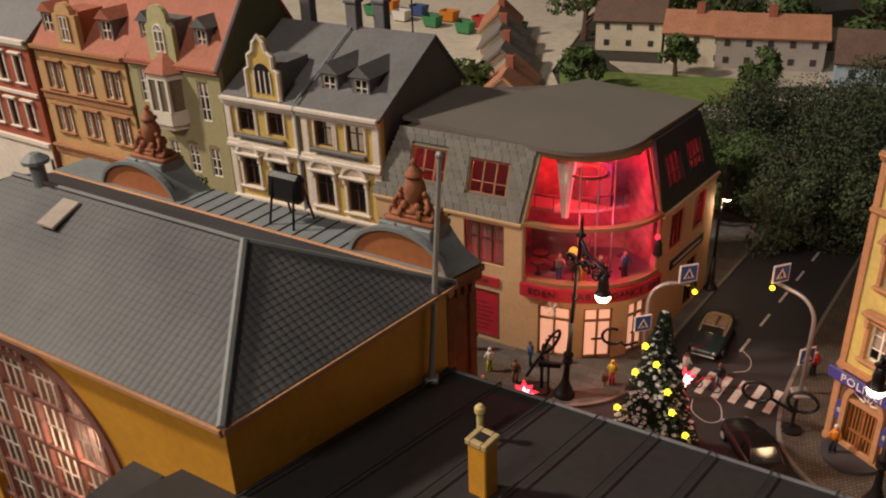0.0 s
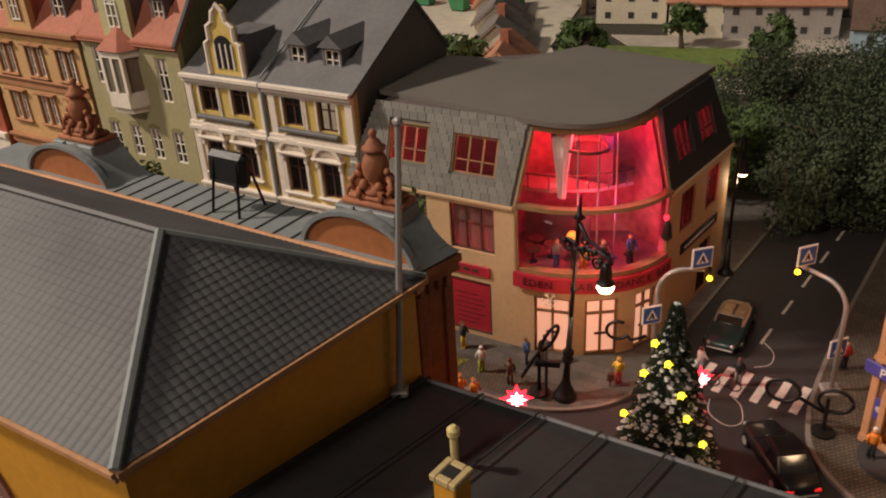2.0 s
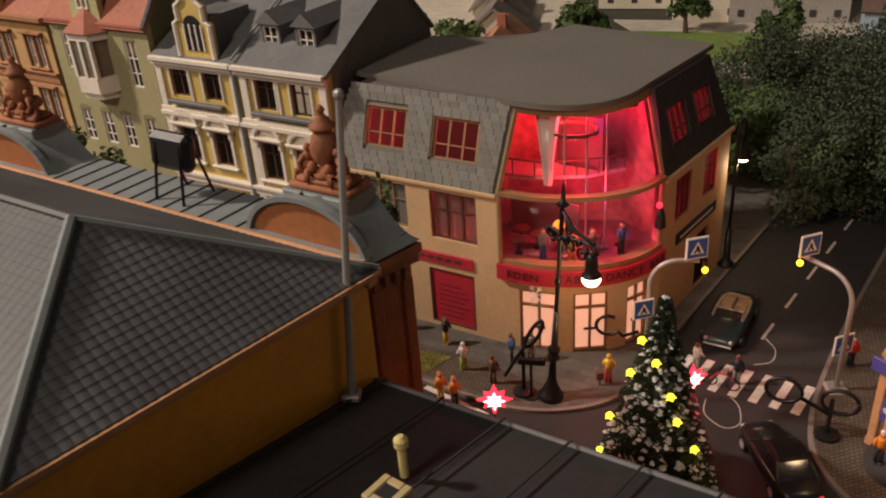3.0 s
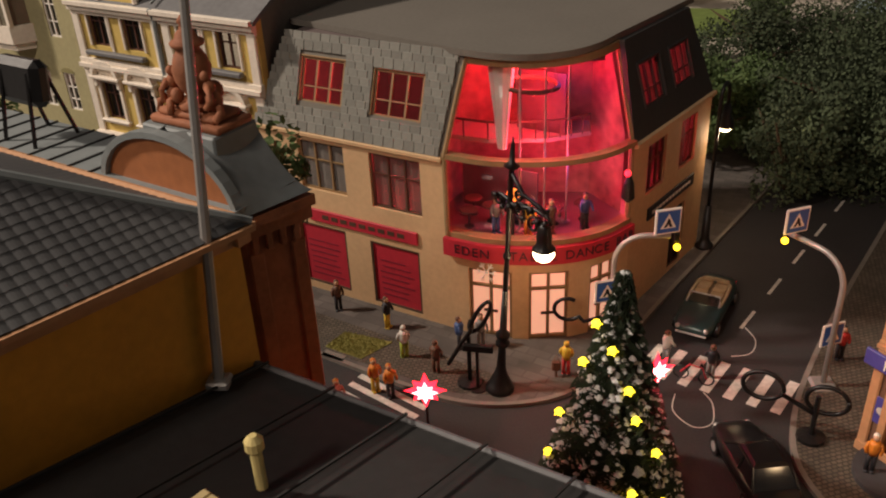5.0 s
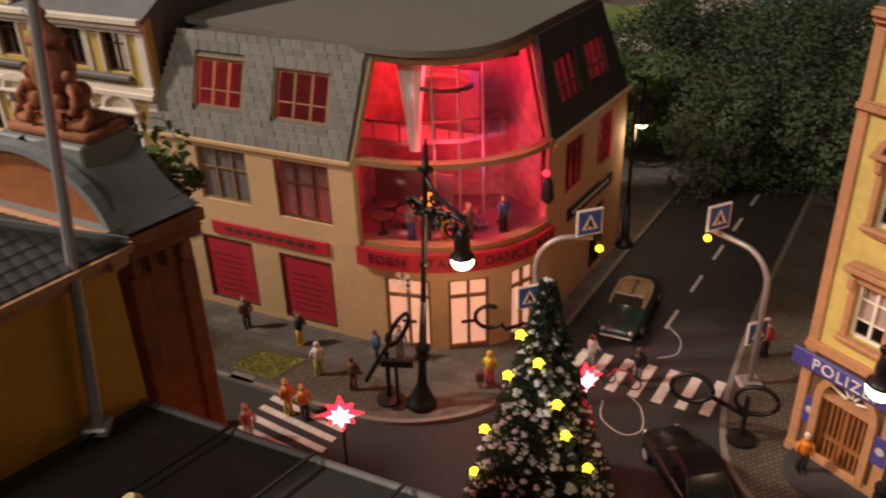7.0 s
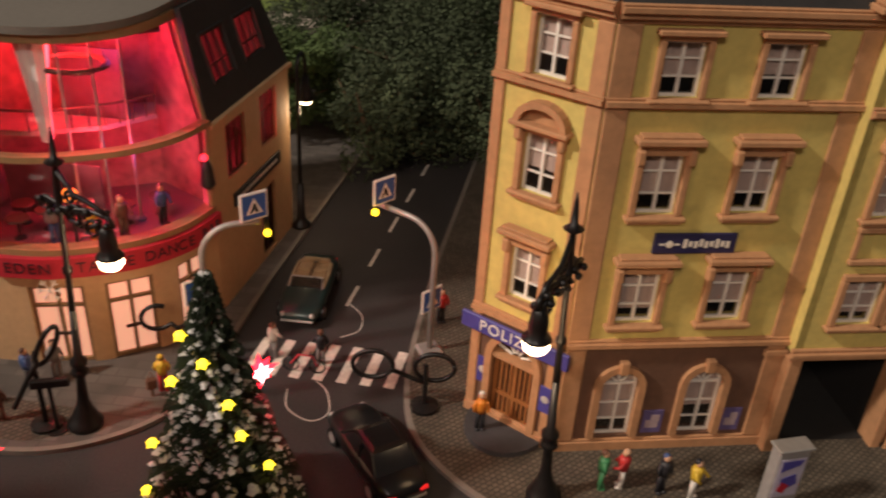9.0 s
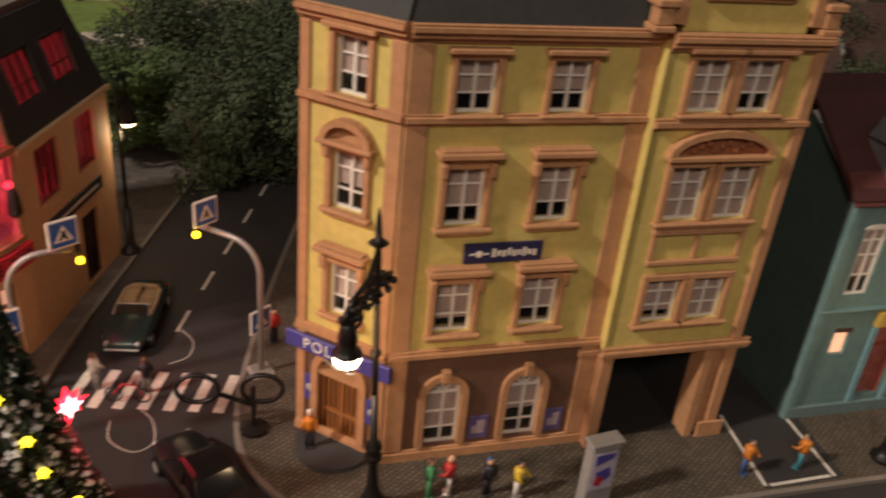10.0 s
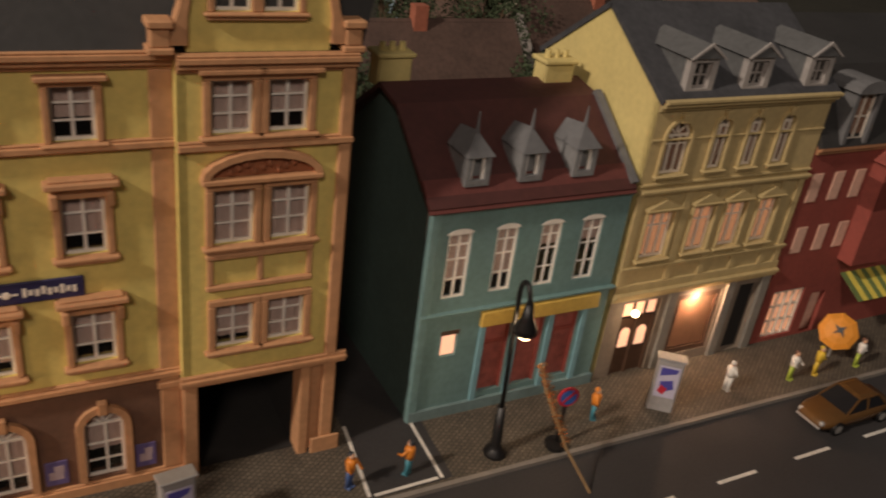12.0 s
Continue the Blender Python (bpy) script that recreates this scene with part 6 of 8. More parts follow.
yel = row_house("ivory_yellow_house", 0, "yellow town house with ivory stucco and grey slate roof")
yu = [(-11.75, 11.5, 1.4, 1.9), (-9.15, 11.5, 1.35, 1.9), (-5.15, 11.4, 1.4, 1.85), (-2.6, 11.35, 1.35, 1.85)]
yl = [(-11.9, 7.4, 1.45, 2.1), (-9.2, 7.4, 1.4, 2.1), (-5.45, 7.1, 1.45, 2.3), (-2.85, 7.1, 1.4, 2.2)]
yg = [(u, 2.2, 1.5, 2.6) for u in (-11.9, -9.2, -5.5, -2.9)]
wall_with_holes(-12.9, 0, 0, 14.0, 0, 0.4, [hole(*w) for w in yu + yl + yg]).object("front_wall", BUTTER, yel)
DKSASH = paint("dark_red_sash", (0.08, 0.03, 0.02), 0.6)
for w in yu:
    window(yel, Matrix(), *w, (0.68,), (0.5,), DKSASH, IVORY, 0.16, 0.12, "", 0.0, 0)
for i, w in enumerate(yl + yg):
    window(yel, Matrix(), *w, (0.68,), (0.5,), DKSASH, IVORY, 0.24, 0.16, "round" if i < 4 else "ledge", 0.14, 0)
for a in (-12.0, -5.4):
    Solid().box(a - 0.1, -0.42, 11.05, a + 4.3, -0.05, 11.3, 0.05).object("balcony_sill", SLATE, yel)
for u in (-12.9, -6.95, -6.2, -0.6):
    Solid().box(u, -0.16, 0.2, u + 0.55, 0, 13.3, 0.05).object("pilaster", IVORY, yel)
for u in (-9.95, -3.25):
    Solid().box(u - 0.35, -0.1, 11.0, u - 0.15, 0, 13.3, 0.04).object("strip", IVORY, yel)
for z, st in ((10.1, [(0.2, 0.18), (0.25, 0.4), (0.25, 0.25)]), (6.0, [(0.4, 0.2), (0.2, 0.35)]), (13.15, [(0.2, 0.15), (0.3, 0.32), (0.25, 0.5)]), (0.0, [(0.9, 0.2)])):
    cornice(yel, Matrix(), -12.9, -6.55, z, st, IVORY, "moulding", False)
    cornice(yel, Matrix(), -6.45, 0, z, st, IVORY, "moulding", False)
Solid().tube([(-6.5, -0.2, 0), (-6.5, -0.2, 13.4), (-6.5, -0.4, 13.9)], 0.13, 6).object("downpipe", ZINC, yel)
gable_roof(yel, -12.95, 0.1, 14.0, 17.6, 7.0, 10.5, SLATE)
gable_wall(yel, -0.02, 14.0, 17.6, 7.0, 10.5, GABLE)
gable_wall(yel, -12.9, 14.0, 17.6, 7.0, 10.5, GABLE)
Solid().tube([(-6.5, -0.2, 14.15), (-6.5, 7.0, 17.75)], 0.07, 4).object("roof_seam", ZINC, yel)
s = Solid()
s.slab([(-10.5, 14.0), (-7.8, 14.0), (-7.8, 15.9), (-8.15, 16.1), (-8.15, 16.9), (-8.6, 17.2), (-8.7, 17.7)] + arc(-9.15, 17.7, 0.45, 0, 180, 6) + [(-9.7, 17.2), (-10.15, 16.9), (-10.15, 16.1), (-10.5, 15.9)], 0.0, 0.35)
gd = s.object("gable_dormer", BUTTER, yel, "curved yellow dormer gable with ivory edge")
edge = [(-10.5, 14.0), (-10.5, 15.9), (-10.15, 16.1), (-10.15, 16.9), (-9.7, 17.2), (-9.55, 17.8), (-9.15, 18.2), (-8.75, 17.8), (-8.6, 17.2), (-8.15, 16.9), (-8.15, 16.1), (-7.8, 15.9), (-7.8, 14.0)]
Solid().tube([(a, -0.02, b) for a, b in edge], 0.16, 6).object("gable_edge", IVORY, gd)
Solid().slab([(-9.9, 14.4)] + arc(-9.15, 15.7, 0.7, 180, 0, 8) + [(-8.4, 14.4)], -0.05, 0.1).object("gable_window", paint("dark_glass_paint", (0.02, 0.02, 0.025), 0.2), gd)
s = Solid()
for u in (-9.85, -9.4, -8.95, -8.5):
    s.box(u, -0.1, 14.4, u + 0.1, -0.04, 15.9)
s.object("gable_timber", IVORY, gd)
Solid().box(-10.3, 0.3, 14.0, -8.0, 3.5, 16.3).object("gable_body", SLATE, gd)
for u in (-5.5, -3.0):
    small_dormer(yel, u, 1.5, 14.3, 1.35, 1.55, SLATE, SLATE)
for u, y in ((-11.2, 7.0), (-6.9, 6.6), (-5.0, 7.2)):
    s = Solid()
    s.box(u, y, 16.2, u + 0.9, y + 0.8, 19.2, 0.05)
    s.box(u - 0.1, y - 0.1, 19.2, u + 1.0, y + 0.9, 19.4, 0.04)
    s.add([(u - 0.1, y - 0.1, 19.4), (u + 1.0, y - 0.1, 19.4), (u + 1.0, y + 0.9, 19.4), (u - 0.1, y + 0.9, 19.4), (u + 0.45, y + 0.4, 20.0)], [(0, 1, 4), (1, 2, 4), (2, 3, 4), (3, 0, 4)])
    s.object("chimney", SLATE, yel)
Solid().tube([(-1.7, 7.0, 17.2), (-1.7, 7.0, 20.2)], 0.06, 5).object("aerial", BLACK, yel)

gre = row_house("olive_house", -13.1, "olive green town house with red roof and oriel")
GW = 8.9
gw = [(-8.0, 12.3, 0.95, 2.5), (-2.2, 11.6, 0.95, 2.9)] + [(u, 7.4, 0.95, 2.2) for u in (-2.0, -4.1, -6.0, -8.0)]
wall_with_holes(-GW, 0, 0, 15.6, 0, 0.4, [hole(*w) for w in gw]).object("front_wall", OLIVE, gre)
for w in gw:
    window(gre, Matrix(), *w, (0.3, 0.62), (0.5,), WHITE, None, blind=0.3, deep=0.12)
    Solid().slab([(w[0] - 0.05, w[1] + w[3])] + arc(w[0] + w[2] / 2, w[1] + w[3], w[2] / 2 + 0.08, 165, 15, 6, rz=0.3) + [(w[0] + w[2] + 0.05, w[1] + w[3])], -0.04, 0.1).object("window_head", paint("olive_trim", (0.24, 0.21, 0.09), 0.8), gre)
s = Solid()
s.prism([(-6.5, 0), (-5.9, -1.1), (-4.1, -1.1), (-3.5, 0)], 11.2, 12.2)
s.prism([(-6.3, 0), (-5.8, -0.9), (-4.2, -0.9), (-3.7, 0)], 10.8, 11.2)
s.prism([(-6.5, 0), (-5.9, -1.1), (-4.1, -1.1), (-3.5, 0)], 14.5, 15.0)
orl = s.object("oriel", IVORY, gre, "pale polygonal oriel with hipped red cap")
for p in ((-5.9, -1.1), (-4.1, -1.1), (-5.0, -1.1)):
    Solid().box(p[0] - 0.12, p[1], 12.2, p[0] + 0.12, p[1] + 0.25, 14.5).object("mullion", IVORY, orl)
Solid().prism([(-6.3, 0), (-5.8, -1.0), (-4.2, -1.0), (-3.7, 0)], 12.2, 14.5).object("oriel_glass", paint("oriel_pane", (0.16, 0.14, 0.10), 0.25), orl)
Solid().add([(-6.7, 0, 15.0), (-6.0, -1.3, 15.0), (-4.0, -1.3, 15.0), (-3.3, 0, 15.0), (-5.0, 0, 16.4)], [(0, 1, 4), (1, 2, 4), (2, 3, 4), (0, 3, 2, 1)]).object("oriel_cap", REDTILE, orl)
gable_roof(gre, -GW - 0.05, 0.1, 15.6, 22.0, 5.0, 9.5, REDTILE)
gable_wall(gre, -0.03, 15.6, 22.0, 5.0, 9.5, paint("olive_side", (0.16, 0.15, 0.07), 0.85))
gable_wall(gre, -GW, 15.6, 22.0, 5.0, 9.5, paint("olive_side_far", (0.16, 0.17, 0.07), 0.85))
Solid().tube([(0.05, -0.3, 15.4), (0.05, 5.0, 22.1)], 0.16, 6).object("verge", SLATE, gre)
cornice(gre, Matrix(), -GW, 0, 15.1, [(0.2, 0.15), (0.2, 0.3)], REDTILE, "eave_board", False)
s = Solid()
s.slab([(-6.4, 15.6), (-3.8, 15.6), (-3.8, 18.0), (-4.2, 18.3)] + arc(-5.1, 18.6, 0.9, 0, 180, 8) + [(-6.0, 18.3), (-6.4, 18.0)], 0.0, 0.4)
gg = s.object("gable_dormer", paint("pale_olive", (0.45, 0.42, 0.22), 0.75), gre, "pale olive curved dormer gable")
Solid().box(-6.3, 0.4, 15.6, -3.9, 3.4, 18.4).object("gable_body", SLATE, gg)
window(gre, Matrix.Translation((0, -0.05, 0)), -5.6, 16.2, 1.0, 2.0, (0.5,), (0.5,), WHITE, None, blind=0, deep=0.02, name="gable_window", arch=True)
for u in (-8.0, -2.6):
    small_dormer(gre, u, 0.9, 16.3, 1.2, 1.7, SLATE, SLATE)

ora = row_house("sandy_orange_house", -22.4, "sandy orange town house with rust trim and red roof", -1.5)
OW = 10.6
ow = []
for u in (-2.6, -6.0, -9.4):
    for z in (12.0, 8.4):
        ow += [(u, z, 0.75, 2.1), (u + 1.0, z, 0.75, 2.1)]
wall_with_holes(-OW, 0, 0, 15.4, 0, 0.4, [hole(*w) for w in ow] + [hole(u, 1.0, 2.2, 4.2) for u in (-3.2, -6.4, -9.6)]).object("front_wall", SANDY, ora)
for w in ow:
    window(ora, Matrix(), *w, (0.33, 0.68), (0.5,), WHITE, RUST, 0.14, 0.12, "flat", 0.12, 0.2)
# dark sheets painted as the shade inside the shop openings
for u in (-3.2, -6.4, -9.6):
    Solid().box(u, 0.3, 1.0, u + 2.2, 0.36, 5.2).object("shop_opening", SHADOWROOM, ora)
for z, st in ((6.4, [(0.6, 0.15), (0.2, 0.4)]), (11.0, [(0.6, 0.1), (0.15, 0.25)]), (14.9, [(0.2, 0.15), (0.3, 0.4)])):
    cornice(ora, Matrix(), -OW, 0, z, st, RUST, "moulding", False)
gable_roof(ora, -OW, 0.1, 15.4, 20.5, 5.0, 9.5, REDTILE)
gable_wall(ora, -0.02, 15.4, 20.5, 5.0, 9.5, paint("green_side", (0.14, 0.16, 0.05), 0.85))
gable_wall(ora, -OW, 15.4, 20.5, 5.0, 9.5, RUST)
for u in (-3.0, -9.8):
    small_dormer(ora, u, 0.8, 16.0, 1.4, 1.8, SLATE, REDTILE)
s = Solid()
s.slab([(-7.2, 15.4), (-4.6, 15.4), (-4.6, 18.0)] + arc(-5.9, 18.0, 0.9, 0, 180, 8) + [(-7.2, 18.0)], -0.05, 0.4)
gg = s.object("gable_dormer", SANDY, ora)
Solid().box(-7.1, 0.4, 15.4, -4.7, 3.4, 18.2).object("gable_body", REDTILE, gg)
window(ora, Matrix.Translation((0, -0.1, 0)), -6.4, 16.0, 1.0, 1.9, (0.5,), (0.5,), WHITE, RUST, 0.12, 0.08, deep=0.02, blind=0, name="gable_window")

rdw = row_house("red_white_house", -33.4, "red brick town house with white bands and grey roof", -3.0)
ww = [(u, z, 0.9, 2.2) for u in (-2.2, -4.6, -7.0, -9.4) for z in (12.0, 8.0)]
wall_with_holes(-11, 0, 0, 15.6, 0, 0.4, [hole(*w) for w in ww]).object("front_wall", paint("orange_red_brick", (0.34, 0.085, 0.045), 0.8), rdw)
for w in ww:
    window(rdw, Matrix(), *w, (0.33, 0.68), (0.5,), DKSASH, IVORY, 0.2, 0.12, "flat", 0.12, 0.0)
for z, st in ((14.9, [(0.3, 0.2), (0.4, 0.4)]), (10.9, [(0.3, 0.2)]), (6.6, [(0.4, 0.3)]), (0, [(1.0, 0.2)])):
    cornice(rdw, Matrix(), -11, 0, z, st, IVORY, "moulding", False)
Solid().box(-11, -0.1, 1.0, 0, 0.0, 6.6).object("shopfront", IVORY, rdw)
gable_roof(rdw, -11, 0.1, 15.6, 19.5, 5.0, 9.5, SLATE)
gable_wall(rdw, -0.02, 15.6, 19.5, 5.0, 9.5, RUST)


# ---- street furniture ----
def ornate_lamp(x, y, turn, lean, lean_dir, label):
    """Black cast-iron lamp with scrolled bracket and a hanging globe; the arm points along its own +x."""
    h = thing("street_lamp", x, y, PAVE, turn, label, "street lamp", "ornate street lamps")
    tilt = Matrix.Rotation(radians(lean), 4, Vector((math.cos(radians(lean_dir)), math.sin(radians(lean_dir)), 0)))
    Solid(tilt).lathe([(0.62, 0), (0.62, 0.18), (0.5, 0.3), (0.4, 0.6), (0.28, 0.85), (0.2, 1.2), (0.16, 2.2), (0.3, 2.35), (0.3, 2.5), (0.18, 2.6), (0.3, 2.75), (0.3, 2.9), (0.16, 3.05), (0.12, 5.0)], n=14).object("base", BLACK, h, "", True)
    Solid(tilt).lathe([(0.12, 5.0), (0.105, 6.4), (0.17, 6.5), (0.17, 6.65), (0.1, 6.75), (0.1, 8.6), (0.2, 8.7), (0.12, 8.85), (0.1, 10.3), (0.32, 10.45), (0.12, 10.6), (0.07, 11.3), (0.02, 11.6)], n=10).object("post", BLACK, h, "", True)
    s = Solid(tilt)
    s.tube([(0, 0, 10.2), (0.6, 0, 9.5), (1.4, 0, 9.3), (1.8, 0, 9.1)], 0.09, 5)
    s.tube([(-0.9, 0, 9.0), (-0.4, 0, 9.15), (0.2, 0, 8.9), (1.2, 0, 9.1), (1.85, 0, 9.05), (2.05, 0, 8.8), (1.75, 0, 8.65)], 0.1, 5)
    for c, r in (((0.55, 8.75), 0.42), ((1.25, 8.45), 0.36), ((-0.55, 8.9), 0.3), ((0.45, 9.35), 0.25)):
        s.tube([(c[0] + r * (1 - k / 22) * math.cos(k * 0.55), 0, c[1] + r * (1 - k / 22) * math.sin(k * 0.55)) for k in range(18)], 0.065, 5)
    for k in range(16):
        s.ball((-0.8 + 0.18 * k, 0.14 * (-1) ** k, 8.85 + 0.25 * math.sin(k * 1.9)), 0.13, 4)
    s.object("bracket", BLACK, h, "scrolled black iron bracket", True)
    a = tilt @ Vector((1.75, 0, 8.65))
    Solid().lathe([(0.1, a.z + 0.1), (0.24, a.z - 0.1), (0.3, a.z - 0.5), (0.28, a.z - 0.8), (0.42, a.z - 0.95), (0.46, a.z - 1.02)][::-1], a.x, a.y, 12).object("hood", BLACK, h, "", True)
    Solid().ball((a.x, a.y, a.z - 1.2), 0.42, 8, 0.8).object("globe", WARMGLOW, h, "glowing frosted globe", True)
    w = h.matrix_basis @ (Vector((a.x, a.y, a.z - 2.5)) * S)
    lamp("street_lamp_light", "POINT", tuple(w / S), 0.028, (1.0, 0.66, 0.36), 0.004)


ornate_lamp(9.0, 42.5, -45, 3.0, 130, "black ornate lamp with hanging globe before the bar")
ornate_lamp(23.1, 33.5, 214, 2.0, 0, "black ornate lamp with hanging globe before the police door")


def arc_lamp(x, y, turn, hgt, label, power=0.02, r=0.55, up=0.0, lean=0.0):
    h = thing("street_lamp", x, y, PAVE, turn, label, "street lamp", "curved street lamps")
    tilt = Matrix.Rotation(radians(turn), 4, "Z").inverted() @ Matrix.Rotation(radians(lean), 4, "Y") @ Matrix.Rotation(radians(turn), 4, "Z")
    Solid(tilt).lathe([(0.5, 0), (0.5, 0.15), (0.3, 0.3), (0.22, 0.6), (0.17, 2.5)]).object("base", BLACK, h, "", True)
    pts = [(0, 0, 0.5), (0, 0, hgt - 0.9)] + [(r - r * math.cos(radians(a)), 0, hgt - 0.8 + 0.75 * math.sin(radians(a))) for a in range(15, 181, 15)] + [(2 * r, 0, hgt - 1.3 + 0.5 * up)]
    Solid(tilt).tube(pts, 0.1, 8).object("pole", BLACK, h, "", True)
    Solid(tilt).lathe([(0.46, hgt - 2.55 + up), (0.43, hgt - 2.3 + up), (0.24, hgt - 1.9 + up), (0.16, hgt - 1.3 + up)], 2 * r, 0).object("shade", BLACK, h, "", True)
    Solid(tilt).ball((2 * r, 0, hgt - 2.62 + up), 0.33, 8, 0.6).object("bulb", WARMGLOW, h, "", True)
    w = h.matrix_basis @ (tilt @ Vector((2 * r, 0, hgt - 3.1 + up)) * S)
    lamp("street_lamp_light", "POINT", tuple(w / S), power, (1.0, 0.68, 0.4), 0.004)


arc_lamp(42.8, 26.65, -112, 8.7, "black swan-neck lamp lit before the teal house", r=0.42, up=0.6, lean=-2.6)
arc_lamp(20.4, 54.7, 55, 9.15, "black swan-neck lamp lit at the bar's far corner", 0.035)
arc_lamp(-28.8, 62.9, -60, 7.6, "black lamp lit in the old town street")

SIGNBLUE = paint("sign_blue", (0.03, 0.10, 0.34), 0.4, 0.05)
LAMPYEL = glow("amber_signal_glow", (1.0, 0.62, 0.02), 5)


def crossing_sign(parent, x, y, z, turn, w=1.15):
    m = shift(x, y, z, turn)
    p = Solid(m).box(-w / 2, -0.05, -w / 2, w / 2, 0.05, w / 2, 0.04).object("sign", WHITE, parent, "white-edged blue crossing sign")
    k = w * 0.42
    Solid(m).box(-k, -0.06, -k, k, -0.045, k).object("sign_field", SIGNBLUE, p)
    t = Solid(m)
    t.slab([(-k * 0.72, -k * 0.6), (k * 0.72, -k * 0.6), (0, k * 0.75)], -0.07, -0.055)
    t.object("sign_triangle", WHITE, p)
    q = Solid(m)
    q.slab([(-0.04, k * 0.3), (0.04, k * 0.3), (0.1, -k * 0.1), (0.18, -k * 0.5), (0.06, -k * 0.5), (0, -k * 0.2), (-0.1, -k * 0.5), (-0.2, -k * 0.5), (-0.08, -k * 0.05)], -0.08, -0.065)
    q.object("sign_mark", BLACK, p)


def crossing_mast(x, y, tx, ty, tz, low, face, label, low_off, lx, ly, lz):
    h = thing("crossing_mast", x, y, 0.0, 0, label, "sign mast", "crossing masts")
    dx_, dy_ = tx - x, ty - y
    dl = math.hypot(dx_, dy_)
    ux, uy = dx_ / dl, dy_ / dl
    R = 1.3
    zt = tz - 0.75
    pts = [(0, 0, 0), (0, 0, zt - R)] + [(ux * R * (1 - math.cos(radians(a))), uy * R * (1 - math.cos(radians(a))), zt - R + R * math.sin(radians(a))) for a in range(15, 91, 15)] + [(dx_ + ux * 0.2, dy_ + uy * 0.2, zt)]
    Solid().tube(pts, 0.12, 8).object("pole", STEEL, h, "bent grey steel pole", True)
    Solid().box(-0.5, -0.5, 0, 0.5, 0.5, 0.32, 0.1).object("foot", STEEL, h)
    crossing_sign(h, dx_, dy_ - 0.15, tz, face)
    crossing_sign(h, low_off[0], low_off[1], low, face, 1.1)
    Solid().box(lx - x - 0.1, ly - y - 0.1, lz, lx - x + 0.1, ly - y + 0.1, zt).object("lamp_bracket", BLACK, h)
    Solid().ball((lx - x, ly - y - 0.2, lz), 0.15, 7).object("signal_lamp", LAMPYEL, h, "amber signal lamp", True)


crossing_mast(22.6, 42.5, 21.2, 44.8, 6.9, 2.5, 20, "grey crossing mast with two signs by the police pavement", (0.12, 0.35), 20.68, 44.43, 6.2)
crossing_mast(13.9, 44.6, 15.9, 44.4, 7.2, 3.9, 15, "grey crossing mast with signs before the bar doors", (-0.3, -0.3), 16.4, 44.6, 5.9)


def glowing_star(x, y, z, r, turn, label):
    h = thing("star_lamp", x, y, 0, turn, label, "star lamp", "red star lamps")
    s = Solid()
    pts = []
    for k in range(16):
        a = math.pi * 2 * k / 16 + math.pi / 2
        q = r if k % 4 == 0 else (r * 0.8 if k % 2 == 0 else r * 0.5)
        pts.append((q * math.cos(a), z + q * math.sin(a)))
    n = len(pts)
    s.add([(p, 0, q) for p, q in pts] + [(0, -0.25, z), (0, 0.25, z)], [(i, (i + 1) % n, n) for i in range(n)] + [((i + 1) % n, i, n + 1) for i in range(n)])
    s.object("star", REDGLOW, h, "glowing red many-pointed star")
    c = Solid()
    c.add([(p * 0.62, -0.15, z + (q - z) * 0.62) for p, q in pts] + [(0, -0.36, z)], [(i, (i + 1) % n, n) for i in range(n)])
    c.object("heart", STARHEART, h, "white-hot middle of the star")
    Solid().tube([(0, 0.2, 0), (0, 0.2, z)], 0.05, 5).object("stem", BLACK, h)
    Solid().lathe([(0.4, 0), (0.4, 0.08), (0.1, 0.15)], 0, 0.2).object("foot", BLACK, h)
    lamp("star_light", "POINT", (x, y - 0.6, z + 0.1), 0.016, (1.0, 0.05, 0.08), 0.004)


glowing_star(6.3, 36.95, 4.5, 0.78, 0, "red glowing star on a thin black stem")
glowing_star(14.5, 37.85, 4.6, 0.75, 20, "red glowing star beside the snowy fir")


def wire_sculpture(name, x, y, turn, loops, label, post):
    h = thing(name, x, y, 0.0, turn, label, "ornament", "black wire ornaments")
    for pts in loops:
        Solid().tube(pts, 0.095, 6).object("wire_loop", BLACK, h, "", True)
    if post:
        Solid().tube([(0, 0, 0), (0, 0, post)], 0.1, 6).object("stem", BLACK, h)
        Solid().lathe([(0.55, 0), (0.55, 0.3), (0.2, 0.4)]).object("foot", BLACK, h)


ring = lambda cx, cz, rx, rz, a0, a1, tilt=0.0, y=0.0: [(cx + rx * math.cos(radians(a)) + tilt * math.sin(radians(a)), y + 0.25 * math.sin(radians(a * 0.5)), cz + rz * math.sin(radians(a))) for a in range(a0, a1 + 1, 12)]
wire_sculpture("wire_ornament", 21.0, 39.2, -17, [ring(-2.0, 2.2, 0.75, 0.62, 0, 360) + [(-1.3, 0.2, 1.9), (-0.6, 0.1, 1.6), (0.1, 0, 1.3)], ring(0.35, 1.95, 0.75, 0.62, 20, 380)], "black figure-of-eight wire ornament on the crossing pavement", 2.2)
wire_sculpture("wire_ornament", 7.7, 42.9, 0, [[(-0.9 + 0.0, 0, 1.2), (-0.3, 0, 2.3), (0.1, 0, 2.9)] + ring(0.5, 3.6, 0.3, 0.85, 200, 560, 0.35)], "black wire ring ornament on a slanting stem before the bar", 2.6)
wire_sculpture("wire_ornament", 12.3, 45.2, 0, [ring(-0.2, 2.3, 0.6, 0.55, 60, 330) + [(0.5, 0, 1.75), (0.9, 0, 1.85), (1.3, 0, 2.0)]], "black curled wire ornament by the bar doors", 0)
bn = Solid().box(-0.3, -0.12, 2.0, 1.0, 0.12, 2.35, 0.04)
